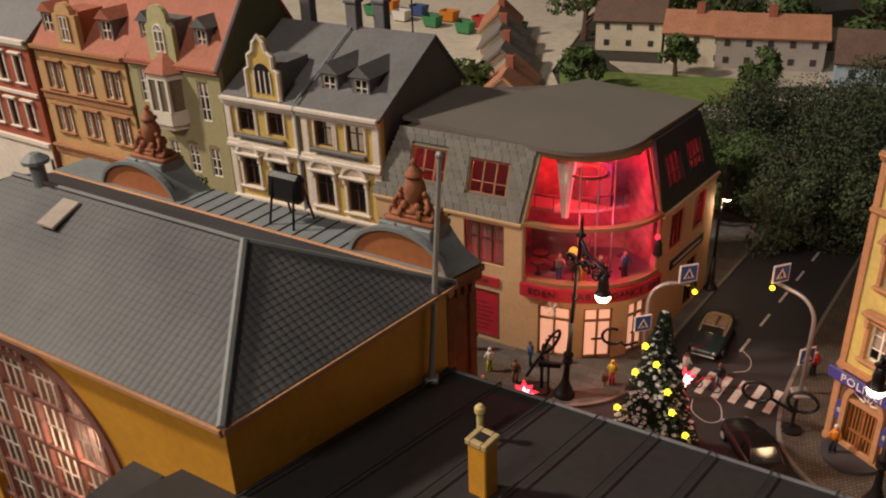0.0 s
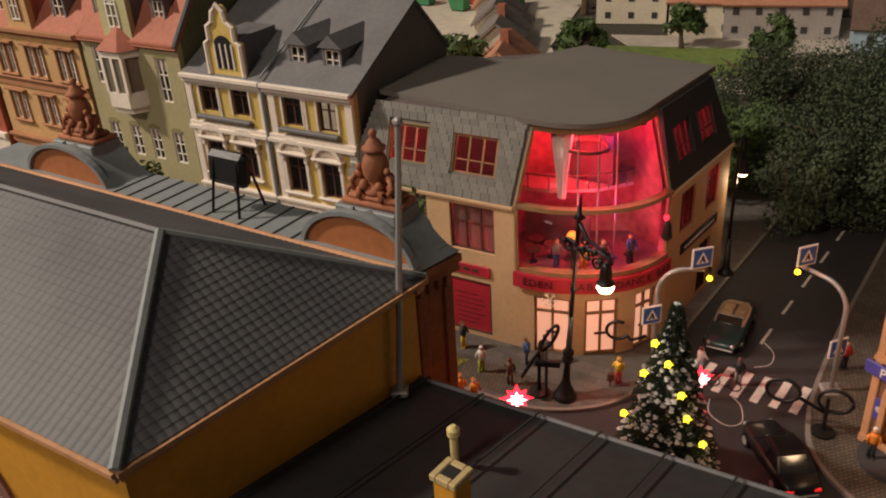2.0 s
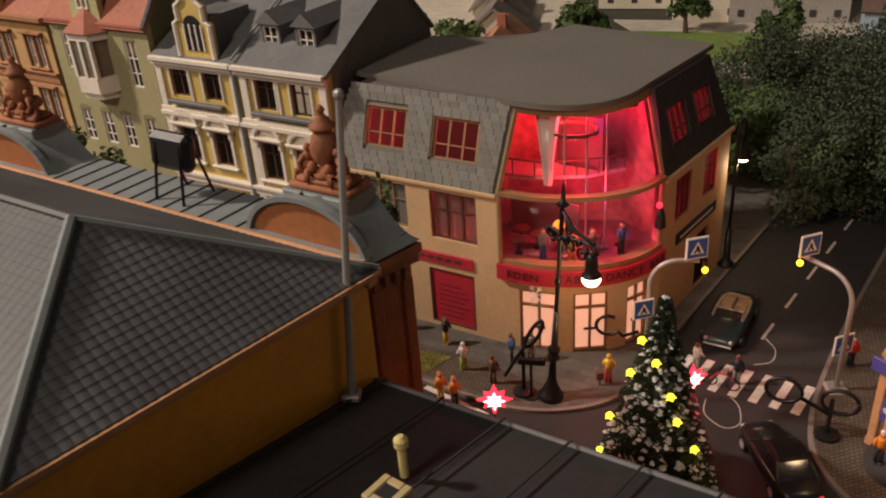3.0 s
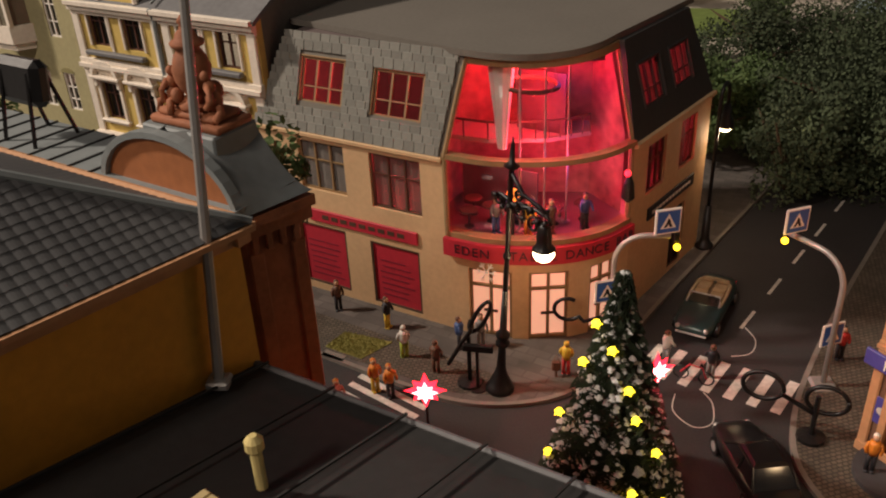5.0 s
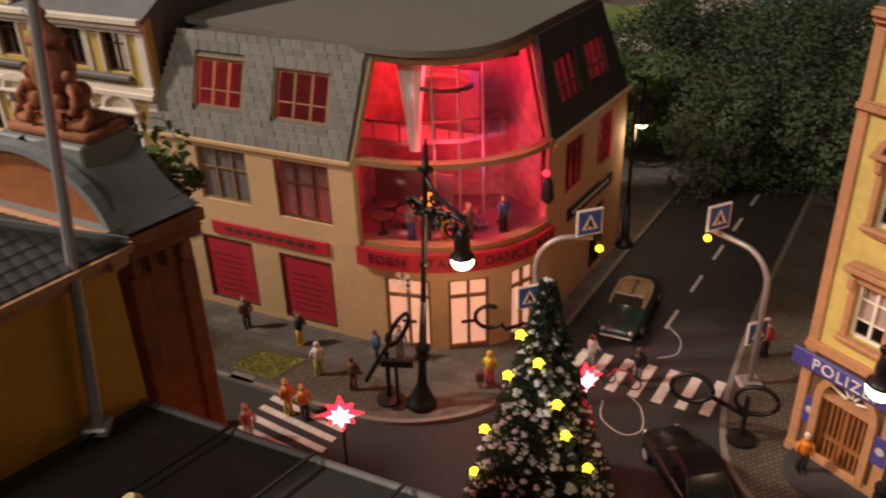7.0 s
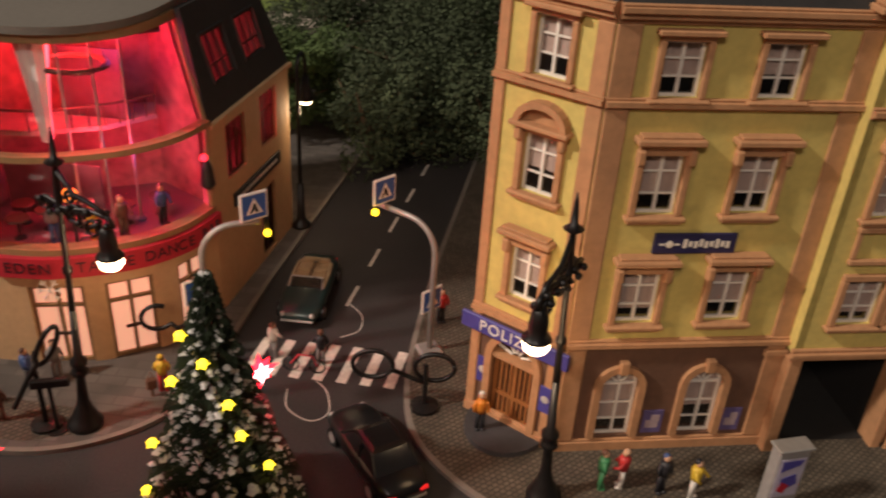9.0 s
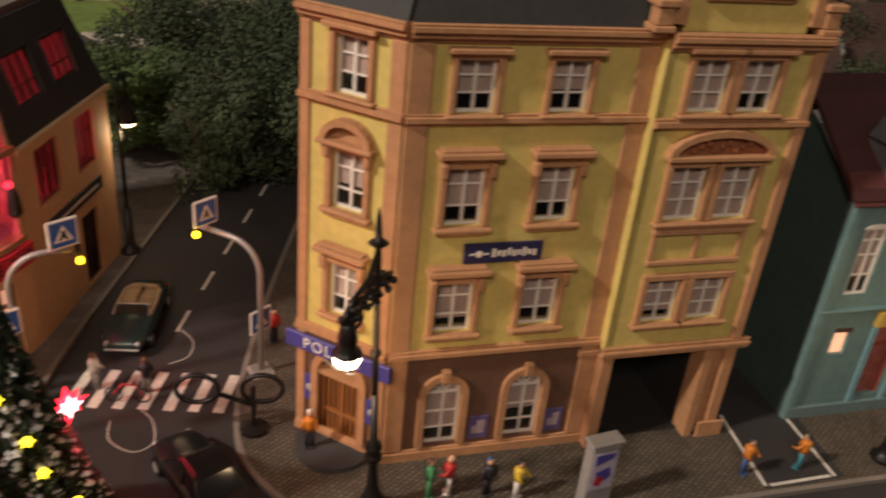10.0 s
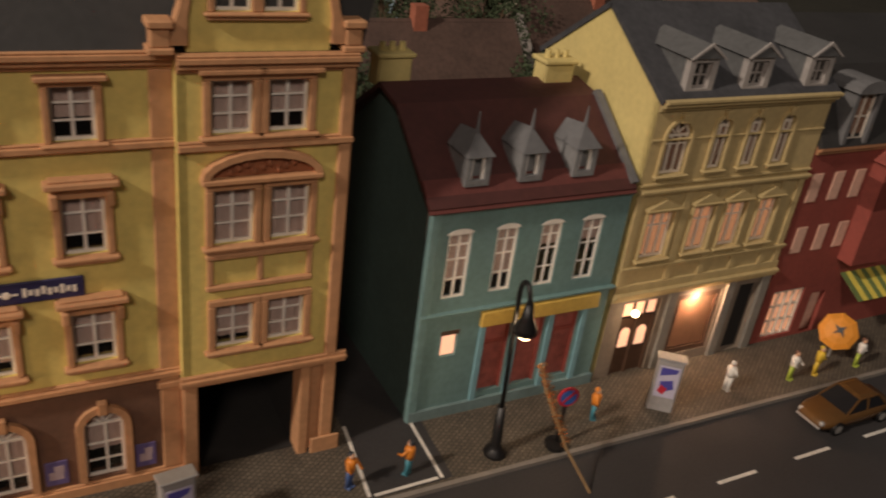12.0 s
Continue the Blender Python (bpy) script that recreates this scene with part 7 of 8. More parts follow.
tb = thing("black_sign_board", 7.75, 42.6, 0.1, -10, "small black board on a stem before the bar", "sign")
bn.object("board", BLACK, tb)
Solid().tube([(0.3, 0, 0), (0.3, 0, 2.1)], 0.08, 5).object("stem", BLACK, tb)
Solid().lathe([(0.4, 0), (0.4, 0.12)], 0.3, 0).object("foot", BLACK, tb)
sf = thing("snowflake_ornament", 8.5, 46.0, 3.9, -20, "pale filigree snowflake hung under the bar sign", "ornament")
s = Solid()
for k in range(6):
    c, q = math.cos(radians(60 * k)), math.sin(radians(60 * k))
    s.tube([(0, 0, 0), (0.5 * c, 0, 0.5 * q)], 0.035, 4)
    for a in (-40, 40):
        c2, q2 = math.cos(radians(60 * k + a)), math.sin(radians(60 * k + a))
        s.tube([(0.28 * c, 0, 0.28 * q), (0.28 * c + 0.2 * c2, 0, 0.28 * q + 0.2 * q2)], 0.03, 4)
s.object("flake", IVORY, sf)
wl_ = thing("wall_lantern", *inside(6.75, 4.1, 6.6)[:2], 6.6, 0, "dark wall lantern with red shade on the bar corner", "lantern")
Solid().lathe([(0.12, 0), (0.3, 0.2), (0.22, 0.9), (0.1, 1.2)], 0.2, -0.35).object("lantern_body", BLACK, wl_)
Solid().ball((0.1, -0.45, 1.4), 0.15, 6).object("lantern_light", REDGLOW, wl_)

# advertising boxes
def info_box(x, y, turn, label):
    h = thing("advertising_box", x, y, PAVE, turn, label, "advertising box", "advertising boxes")
    K = Matrix.Diagonal((0.78, 0.85, 0.76, 1))
    Solid(K).box(-0.75, -0.3, 0, 0.75, 0.3, 3.7, 0.06).object("case", paint("grey_case", (0.30, 0.28, 0.27), 0.5), h)
    p = Solid(K).box(-0.6, -0.33, 1.1, 0.6, -0.3, 3.3).object("poster", paint("pale_violet_poster", (0.46, 0.42, 0.52), 0.4), h, "pale poster with violet and dark shapes")
    s = Solid(K)
    s.slab([(-0.5, 2.6), (0.4, 2.9), (0.5, 3.2), (-0.5, 3.2)], -0.345, -0.331)
    s.slab([(-0.3, 1.4), (0.45, 1.8), (0.3, 2.4), (-0.4, 2.2)], -0.345, -0.331)
    s.object("poster_shape", VIOLET, p)
    s = Solid(K)
    s.slab([(-0.45, 1.5), (-0.1, 1.3), (0.1, 1.75), (-0.3, 2.0)], -0.35, -0.333)
    s.object("poster_mark", CRIMSON, p)
    Solid(K).box(-0.85, -0.38, 3.7, 0.85, 0.38, 3.85, 0.04).object("cap", STEEL, h)


info_box(30.4, 30.3, -10, "grey advertising box with violet poster by the gateway")
info_box(51.4, 24.2, -55, "grey advertising box with violet poster on the pavement")
bench = thing("bench", 29.7, 29.4, PAVE, -20, "dark plank bench before the advertising box", "bench")
Solid().box(-1.1, -0.25, 0.55, 1.1, 0.25, 0.68, 0.03).object("seat", TIMBER, bench)
for u in (-0.8, 0.8):
    Solid().box(u - 0.08, -0.2, 0, u + 0.08, 0.2, 0.55).object("leg", BLACK, bench)
ns = thing("no_stopping_sign", 45.3, 25.4, PAVE, -25, "round blue and red no-stopping sign on black stand", "road sign")
Solid().lathe([(0.5, 0), (0.5, 0.2), (0.15, 0.3)]).object("foot", BLACK, ns)
Solid().tube([(0, 0, 0), (0, 0, 2.5)], 0.09, 6).object("post", BLACK, ns)
T90 = Matrix.Translation((0, -0.1, 2.7)) @ Matrix.Rotation(radians(90), 4, "X")
d = Solid(T90).lathe([(0.48, -0.04), (0.48, 0.04)], n=18).object("disc", CRIMSON, ns)
Solid(T90).lathe([(0.37, 0.0), (0.37, 0.055)], n=18).object("disc_field", SIGNBLUE, d)
Solid(T90 @ Matrix.Rotation(radians(45), 4, "Z")).box(-0.39, -0.06, 0.05, 0.39, 0.06, 0.07).object("disc_bar", CRIMSON, d)
tin = thing("tinsel_rod", 43.9, 24.0, 0, 0, "slanting rod wound with copper tinsel beside the lamp", "ornament")
Solid().tube([(0.5, -1.2, 0), (0.1, 0.1, 1.6), (-0.5, 1.2, 4.0), (-0.7, 1.6, 5.2)], 0.06, 6).object("rod", GOLDWOOD, tin)
s = Solid()
for k in range(160):
    t = random.random() ** 0.8
    p = Vector((0.1, 0.1, 1.6)).lerp(Vector((-0.7, 1.6, 5.2)), t)
    a = random.random() * 6.3
    s.tube([tuple(p), (p.x + 0.25 * math.cos(a), p.y + 0.25 * math.sin(a), p.z + 0.1)], 0.02, 3)
s.object("tinsel", paint("copper_tinsel", (0.75, 0.38, 0.16), 0.25, 0.2, metal=0.9), tin)["kind"] = "stuff"
um = thing("parasol", 63.2, 21.2, PAVE, -68, "tilted orange parasol with dark emblem outside the red house", "parasol")
UM = Matrix.Translation((0, -0.2, 1.7)) @ Matrix.Rotation(radians(58), 4, "X") @ Matrix.Scale(0.6, 4)
Solid().tube([(0, 0, 0), (0, -0.1, 1.7)], 0.07, 6).object("pole", STEEL, um)
s = Solid(UM)
s.lathe([(1.7, 0.0), (1.2, 0.3), (0.6, 0.5), (0.03, 0.6)], n=8)
s.object("canopy", paint("orange_canopy", (0.62, 0.24, 0.025), 0.6, 0.15), um)
q = Solid(UM)
q.prism([(-0.5, -0.35), (0.1, -0.1), (0.45, -0.45), (0.3, 0.2), (0.5, 0.55), (-0.05, 0.3), (-0.45, 0.5), (-0.2, 0.05)], 0.4, 0.64)
emb = q.object("emblem", BLACK, um)
aw_ = thing("awning", *(Vector((41.7, 30.1)) + ROW * 26.6), 2.9, PA, "yellow and green striped awning over the red shop", "awning")
for k in range(9):
    Solid().sheet([(-1.6 + 0.4 * k, -1.6, 0), (-1.24 + 0.4 * k, -1.6, 0), (-1.24 + 0.4 * k, 0, 0.9), (-1.6 + 0.4 * k, 0, 0.9)], 0.05).object("stripe", paint("awning_stripe", (0.60, 0.48, 0.08) if k % 2 else (0.12, 0.16, 0.05), 0.7), aw_)
hl = thing("wall_light", *(Vector((41.7, 30.1)) + ROW * 10.6 - Vector((0.292, -0.0)) * 0.2 + Vector((-0.29, -0.956)) * 0.3), 3.9, PA, "bright small lamp over the brown house door", "lamp")
Solid().ball((0, 0, 0), 0.18, 7).object("globe", WARMGLOW, hl, "", True)
lamp("door_light", "POINT", tuple(hl.matrix_basis.translation / S + Vector((-0.2, -0.8, -0.3))), 0.007, (1, 0.66, 0.38), 0.004)


# ---- figurines: plain shapes ----
def tone(name, c):
    m = bpy.data.materials.get(name)
    return m or paint(name, c, 0.55, 0.1)


TONES = dict(white=(0.68, 0.64, 0.58), black=(0.02, 0.02, 0.025), yellow=(0.62, 0.42, 0.04), red=(0.45, 0.03, 0.03), blue=(0.05, 0.09, 0.22), orange=(0.62, 0.2, 0.02), green=(0.05, 0.22, 0.09), brown=(0.13, 0.06, 0.035), lime=(0.34, 0.42, 0.05), grey=(0.22, 0.2, 0.19), pink=(0.6, 0.26, 0.2), skin=(0.55, 0.32, 0.2), teal=(0.05, 0.2, 0.25))


def figurine(x, y, z, turn, top, legs, hair, label, arm=20, skirt=False, scale=0.86):
    s = Solid(Matrix.Scale(scale, 4))
    s.slot = 1
    for sx in (-0.12, 0.12):
        s.tube([(sx, 0.0, 0.0), (sx, 0.02, 0.5), (sx * 0.9, 0, 0.98)], [0.1, 0.1, 0.13], 6)
        s.box(sx - 0.09, -0.2, 0, sx + 0.09, 0.1, 0.1, 0.03)
    if skirt:
        s.lathe([(0.26, 0.62), (0.2, 1.05)], n=8)
    s.slot = 0
    s.lathe([(0.2, 0.95), (0.23, 1.2), (0.26, 1.5), (0.22, 1.62), (0.08, 1.68)], n=8)
    for sx in (-1, 1):
        a = radians(arm if sx > 0 else arm * 0.6)
        s.tube([(0.24 * sx, 0, 1.55), (0.32 * sx, -0.25 * math.sin(a), 1.25), (0.26 * sx, -0.5 * math.sin(a), 1.0 + 0.2 * math.sin(a))], 0.075, 5)
    s.slot = 2
    s.ball((0, -0.01, 1.83), 0.15, 6, 1.15)
    s.slot = 3
    s.ball((0, 0.04, 1.9), 0.15, 6, 0.95)
    ob = s.object("figurine", [tone("figure_" + top, TONES[top]), tone("figure_" + legs, TONES[legs]), tone("figure_skin", TONES["skin"]), tone("figure_" + hair, TONES[hair])], None, "", True)
    ob.matrix_basis = pose(x * S, y * S, z * S, 0, 0, turn)
    return tagged(ob, label, "figurine", "model figurines")


FIG = [
    (1.1, 48.9, PAVE, 20, "brown", "black", "brown", "figurine in brown jacket by the crimson window"),
    (3.7, 47.3, PAVE, 60, "black", "yellow", "brown", "figurine in black jacket and yellow trousers"),
    (4.7, 44.9, PAVE, 200, "white", "lime", "white", "white figurine with lime trousers on the setts"),
    (6.2, 43.7, PAVE, 160, "brown", "brown", "brown", "brown-clad figurine carrying a box"),
    (7.2, 45.5, PAVE, 90, "blue", "black", "brown", "blue figurine at the bar door"),
    (8.2, 45.7, PAVE, 10, "grey", "grey", "brown", "grey figurine at the bar door"),
    (3.6, 42.6, 0.02, 30, "orange", "yellow", "orange", "small pale orange figurine on the crossing"),
    (4.3, 42.2, 0.02, 30, "orange", "black", "orange", "orange figurine on the crossing"),
    (2.2, 41.2, 0.02, 30, "pink", "white", "orange", "pink figurine walking on the crossing"),
    (0.1, 42.3, 0.02, 0, "black", "black", "black", "dark figurine beside the station"),
    (1.1, 41.0, 0.02, 0, "black", "black", "black", "dark figurine beside the station wall"),
    (16.4, 44.4, 0.02, 120, "white", "grey", "brown", "pale figurine stepping over the crossing"),
    (18.1, 43.3, 0.02, 160, "black", "grey", "brown", "dark figurine beside a red bicycle"),
    (23.9, 44.3, PAVE, 0, "red", "black", "black", "red-coated figurine behind the sign mast"),
    (25.2, 33.2, PAVE, 60, "green", "green", "brown", "green figurine in a couple on the setts"),
    (25.9, 33.0, PAVE, 240, "red", "white", "skin", "pale-haired figurine in a couple on the setts"),
    (27.1, 32.3, PAVE, 0, "black", "black", "blue", "navy figurine on the setts"),
    (28.0, 31.7, PAVE, 30, "yellow", "white", "black", "yellow figurine bending forward"),
    (36.7, 28.7, PAVE, 10, "orange", "blue", "black", "orange figurine beside the drive line"),
    (39.0, 27.9, PAVE, 200, "orange", "teal", "black", "orange figurine in teal trousers on the drive"),
    (48.1, 25.6, PAVE, 40, "orange", "teal", "orange", "orange-coated figurine near the round sign"),
    (55.5, 23.0, PAVE, 80, "white", "white", "white", "all-white figurine on the pavement"),
    (59.2, 21.5, PAVE, 0, "white", "lime", "brown", "white figurine in lime trousers"),
    (60.8, 20.9, PAVE, 0, "yellow", "yellow", "yellow", "pale yellow figurine on the pavement"),
    (63.6, 19.9, PAVE, 0, "white", "lime", "brown", "white figurine in lime trousers by the parasol"),
]
for a in FIG:
    figurine(*a, arm=random.choice((15, 30, 60)))
figurine(11.9, 43.5, PAVE, 170, "yellow", "skin", "yellow", "figurine in yellow top and red skirt with bag", 20).data.materials[1] = tone("figure_red", TONES["red"])
bg = thing("handbag", 11.45, 43.3, PAVE, 0, "small dark bag beside the yellow figurine", "bag")
Solid().box(-0.2, -0.12, 0.35, 0.2, 0.12, 0.85, 0.06).object("body", BROWN, bg)
Solid().tube([(-0.15, 0, 0.8), (0, 0, 1.15), (0.15, 0, 0.8)], 0.03, 4).object("strap", BROWN, bg)
Solid().tube([(0.0, 0, 0.0), (0.0, 0, 0.4)], 0.06, 4).object("foot", BROWN, bg)
pz = [CX @ Vector((1.3, -1.0, 0)), CX @ Vector((2.4, -0.6, 0))]
for i, p in enumerate(pz[:1]):
    w = pol.matrix_basis @ (Vector((p.x, p.y, 0)) * S) / S
    figurine(w.x, w.y, 0.38, -20, "orange", "black", "white", "figurine in orange vest and white cap on the step")
# dancers behind the glass
for u, y, top, legs in ((1.9, 1.3, "grey", "blue"), (3.3, 1.7, "yellow", "orange"), (4.2, 2.2, "brown", "brown"), (5.3, 3.4, "blue", "black")):
    x_, y_, _ = inside(u, y, 0)
    figurine(x_, y_, 5.12, 20, top, legs, "brown", "small dancing figurine behind the bar glass", 60)
sp_ = thing("stage_spotlight", *inside(2.9, 1.0, 0)[:2], 5.12, 0, "orange stage spotlight glowing behind the glass", "spotlight")
Solid().tube([(0, 0, 0), (0, 0, 2.0)], 0.06, 5).object("stand", BLACK, sp_)
Solid().ball((0, 0, 2.2), 0.3, 6).object("lamp_head", glow("orange_spot_glow", (1.0, 0.25, 0.03), 2.2), sp_)
bk_ = thing("bicycle", 17.3, 43.0, 0.02, -30, "small red bicycle on the crossing", "bicycle")
for u in (-0.55, 0.55):
    Solid().tube([(u + 0.33 * math.cos(radians(a)), 0, 0.36 + 0.33 * math.sin(radians(a))) for a in range(0, 361, 30)], 0.04, 4).object("wheel", BLACK, bk_)
Solid().tube([(-0.55, 0, 0.36), (-0.2, 0, 0.85), (0.35, 0, 0.85), (0.55, 0, 0.36)], 0.05, 4).object("frame", CRIMSON, bk_)
Solid().tube([(0.35, 0, 0.85), (0.3, 0, 1.05), (0.3, -0.25, 1.05)], 0.04, 4).object("handlebar", BLACK, bk_)


# ---- cars ----
def car(x, y, turn, label, colour, name_mat, L=4.6, W=1.95, H=1.55, open_top=False, dark_glass=False):
    """Front towards +x."""
    h = thing("car", x, y, 0.015, turn, label, "car", "parked cars")
    body = paint(name_mat, colour, 0.28, 0.12, 300, 60, 0.02, 0.25)
    a = L / 2
    s = Solid()
    ribs = []
    for px, hw, zl, zh in ((-a, 0.66, 0.42, 0.72), (-a + 0.15, 0.82, 0.32, 0.92), (-a + 0.8, 0.96, 0.3, 1.0), (-0.3, 1.0, 0.3, 0.98), (0.7, 1.0, 0.3, 0.98), (a - 0.7, 0.95, 0.3, 0.88), (a - 0.2, 0.82, 0.32, 0.78), (a, 0.62, 0.42, 0.66)):
        hw = hw * W / 2
        ribs.append([(px, -hw * 0.9, zl), (px, -hw, (zl + zh) * 0.5), (px, -hw * 0.94, zh - 0.1), (px, -hw * 0.78, zh), (px, hw * 0.78, zh), (px, hw * 0.94, zh - 0.1), (px, hw, (zl + zh) * 0.5), (px, hw * 0.9, zl)])
    n = 8
    v = [p for r in ribs for p in r]
    f = [(i * n + k, (i + 1) * n + k, (i + 1) * n + (k + 1) % n, i * n + (k + 1) % n) for i in range(len(ribs) - 1) for k in range(n)]
    s.add(v, f + [tuple(range(n)), tuple(range(len(v) - n, len(v)))[::-1]])
    s.object("body", body, h, "", True)
    hw = W / 2
    gm = paint("car_glass_paint", (0.012, 0.012, 0.014), 0.1, 0.05, bump=0)
    if open_top:
        tub = paint("beige_interior", (0.45, 0.34, 0.2), 0.7)
        # flat plate on the body, its dark brown standing for the cockpit's inner shade
        t = Solid()
        t.box(-1.5, -hw * 0.7, 0.85, 0.6, hw * 0.7, 1.005, 0.03)
        t.object("cockpit", paint("shaded_cockpit", (0.15, 0.095, 0.05), 0.8), h, "flat brown plate darkened to read as an open cockpit")
        Solid().tube([(0.6, -hw * 0.74, 1.0), (-0.4, -hw * 0.78, 1.03), (-1.3, -hw * 0.74, 1.07), (-1.6, -hw * 0.5, 1.1), (-1.7, 0, 1.1), (-1.6, hw * 0.5, 1.1), (-1.3, hw * 0.74, 1.07), (-0.4, hw * 0.78, 1.03), (0.6, hw * 0.74, 1.0)], 0.085, 6).object("cockpit_rim", tub, h, "beige padded rim")
        for u in (-0.35, -1.15):
            for q in (-0.38, 0.38):
                sc = Solid()
                sc.box(u - 0.25, q - 0.3, 1.01, u + 0.3, q + 0.3, 1.07, 0.03)
                sc.box(u - 0.36, q - 0.3, 1.01, u - 0.22, q + 0.3, 1.18, 0.05)
                sc.object("seat", paint("tan_leather", (0.36, 0.24, 0.12), 0.6), h)
        Solid().sheet([(0.75, -hw * 0.72, 1.02), (0.75, hw * 0.72, 1.02), (0.4, hw * 0.66, 1.38), (0.4, -hw * 0.66, 1.38)], 0.03).object("windscreen", glass("screen_glass", (0.85, 0.9, 0.9), 0.7), h)
        Solid().tube([(0.75, -hw * 0.74, 1.0), (0.4, -hw * 0.68, 1.39), (0.4, hw * 0.68, 1.39), (0.75, hw * 0.74, 1.0)], 0.045, 5).object("screen_frame", STEEL, h)
        Solid().box(-1.9, -hw * 0.6, 0.96, -1.6, hw * 0.6, 1.08, 0.06).object("folded_hood", tub, h, "folded beige soft top")
        Solid().tube([(0.45 , 0.38 + 0.18 * math.cos(radians(k)), 1.22 + 0.18 * math.sin(radians(k))) for k in range(0, 361, 45)], 0.03, 4).object("steering_wheel", BLACK, h)
    else:
        s = Solid()
        v = [(-1.7, -hw * 0.84, 0.95), (1.05, -hw * 0.84, 0.95), (0.25, -hw * 0.66, H), (-1.05, -hw * 0.66, H), (-1.7, hw * 0.84, 0.95), (1.05, hw * 0.84, 0.95), (0.25, hw * 0.66, H), (-1.05, hw * 0.66, H)]
        s.add(v, [(0, 1, 2, 3), (4, 7, 6, 5), (1, 5, 6, 2), (0, 3, 7, 4)])
        s.object("cabin_glass", gm, h, "dark glazed cabin")
        r = Solid()
        r.add([(0.3, -hw * 0.68, H), (0.3, hw * 0.68, H), (-1.1, hw * 0.68, H), (-1.1, -hw * 0.68, H), (0.1, -hw * 0.5, H + 0.08), (0.1, hw * 0.5, H + 0.08), (-0.9, hw * 0.5, H + 0.08), (-0.9, -hw * 0.5, H + 0.08)], [(0, 1, 5, 4), (1, 2, 6, 5), (2, 3, 7, 6), (3, 0, 4, 7), (4, 5, 6, 7), (0, 3, 2, 1)])
        for q in (-1, 1):
            r.tube([(1.05, q * hw * 0.84, 0.95), (0.27, q * hw * 0.67, H), (-1.07, q * hw * 0.67, H), (-1.7, q * hw * 0.84, 0.95)], 0.05, 5)
            r.tube([(-0.35, q * hw * 0.85, 0.95), (-0.35, q * hw * 0.67, H)], 0.05, 5)
        r.object("roof", body, h)
    for q in (-1, 1):
        for u in (-a + 0.95, a - 0.95):
            wm = Matrix.Translation((u, q * (hw - 0.1), 0.36)) @ Matrix.Rotation(radians(90), 4, "X")
            w = Solid(wm).lathe([(0.22, -0.12), (0.36, -0.12), (0.37, 0), (0.36, 0.12), (0.22, 0.12)], n=14).object("wheel", BLACK, h, "black tyre")
            Solid(wm).lathe([(0.05, -0.13), (0.22, -0.13), (0.22, 0.13), (0.05, 0.13)], n=12).object("hub_cap", STEEL, w)
        Solid().ball((a - 0.13, q * hw * 0.62, 0.62), 0.14, 6).object("headlight", STEEL, h)
        Solid().box(-a - 0.02, q * hw * 0.62 - 0.16, 0.6, -a + 0.1, q * hw * 0.62 + 0.16, 0.74, 0.02).object("tail_light", glow("tail_light_red", (0.8, 0.02, 0.02), 0.6), h)
    Solid().box(a - 0.06, -hw * 0.7, 0.36, a + 0.07, hw * 0.7, 0.46, 0.03).object("front_bumper", STEEL, h)
    Solid().box(-a - 0.07, -hw * 0.7, 0.36, -a + 0.06, hw * 0.7, 0.46, 0.03).object("rear_bumper", STEEL, h)
    return h


sd = math.degrees(math.atan2(SIDE.y, SIDE.x))
car(19.0, 48.2, -118.5, "dark green open convertible with beige seats on the road", (0.025, 0.05, 0.048), "dark_green_lacquer", 5.0, 2.05, open_top=True)
car(18.3, 37.2, 97, "black saloon car waiting at the corner", (0.012, 0.012, 0.013), "black_lacquer", 4.9, 2.0)
car(58.8, 18.5, PA + 180, "golden brown saloon car on the front road", (0.12, 0.058, 0.018), "golden_lacquer", 5.0, 2.0)


# ---- snowy fir with yellow bulbs ----
fir = thing("christmas_tree", 12.9, 36.6, 0.0, 0, "snow-dusted fir with glowing yellow bulbs on the square", "tree")
Solid().tube([(0, 0, 0), (0, 0, 4), (0, 0, 9.3)], [0.3, 0.2, 0.03], 7).object("trunk", BARK, fir)
ndl, snw = Solid(), Solid()
H0 = 9.6
for i in range(1500):
    t = random.random() ** 1.35
    z = 0.7 + (H0 - 0.9) * t
    R = 2.5 * (1 - t) ** 1.04 + 0.05
    a = random.random() * 2 * math.pi
    ln = R * (0.75 + 0.35 * random.random())
    c, q = math.cos(a), math.sin(a)
    st = ln * 0.35 * random.random()
    tip = Vector((ln * c, ln * q, z - 0.32 * ln - 0.1 * random.random()))
    root = Vector((st * c, st * q, z))
    for k in range(7):
        u = 0.3 + 0.7 * k / 6
        p = root.lerp(tip, u)
        w = (0.24 + 0.16 * random.random()) * (0.35 + 0.65 * (1 - t))
        for sgn in (-1, 1):
            e = p + Vector((-q * sgn * w + c * 0.22, c * sgn * w + q * 0.22, -0.1 + 0.12 * random.random()))
            ndl.add([tuple(p), tuple(p + Vector((c * 0.16, q * 0.16, 0.05))), tuple(e)], [(0, 1, 2)])
    if random.random() < (0.5 if t < 0.75 else 0.35):
        for k in range(3):
            p = root.lerp(tip, 0.72 + 0.4 * random.random()) + Vector((0, 0, 0.1))
            r = (0.05 + 0.1 * random.random()) * (0.55 + 0.45 * (1 - t))
            b = random.random() * 3
            pts = [(p.x + r * 1.7 * math.cos(b + j * 1.257) * (0.6 + 0.5 * random.random()), p.y + r * 1.7 * math.sin(b + j * 1.257) * (0.6 + 0.5 * random.random()), p.z - 0.03) for j in range(5)]
            snw.add(pts + [(p.x, p.y, p.z + r * 0.8)], [(j, (j + 1) % 5, 5) for j in range(5)] + [(4, 3, 2, 1, 0)])
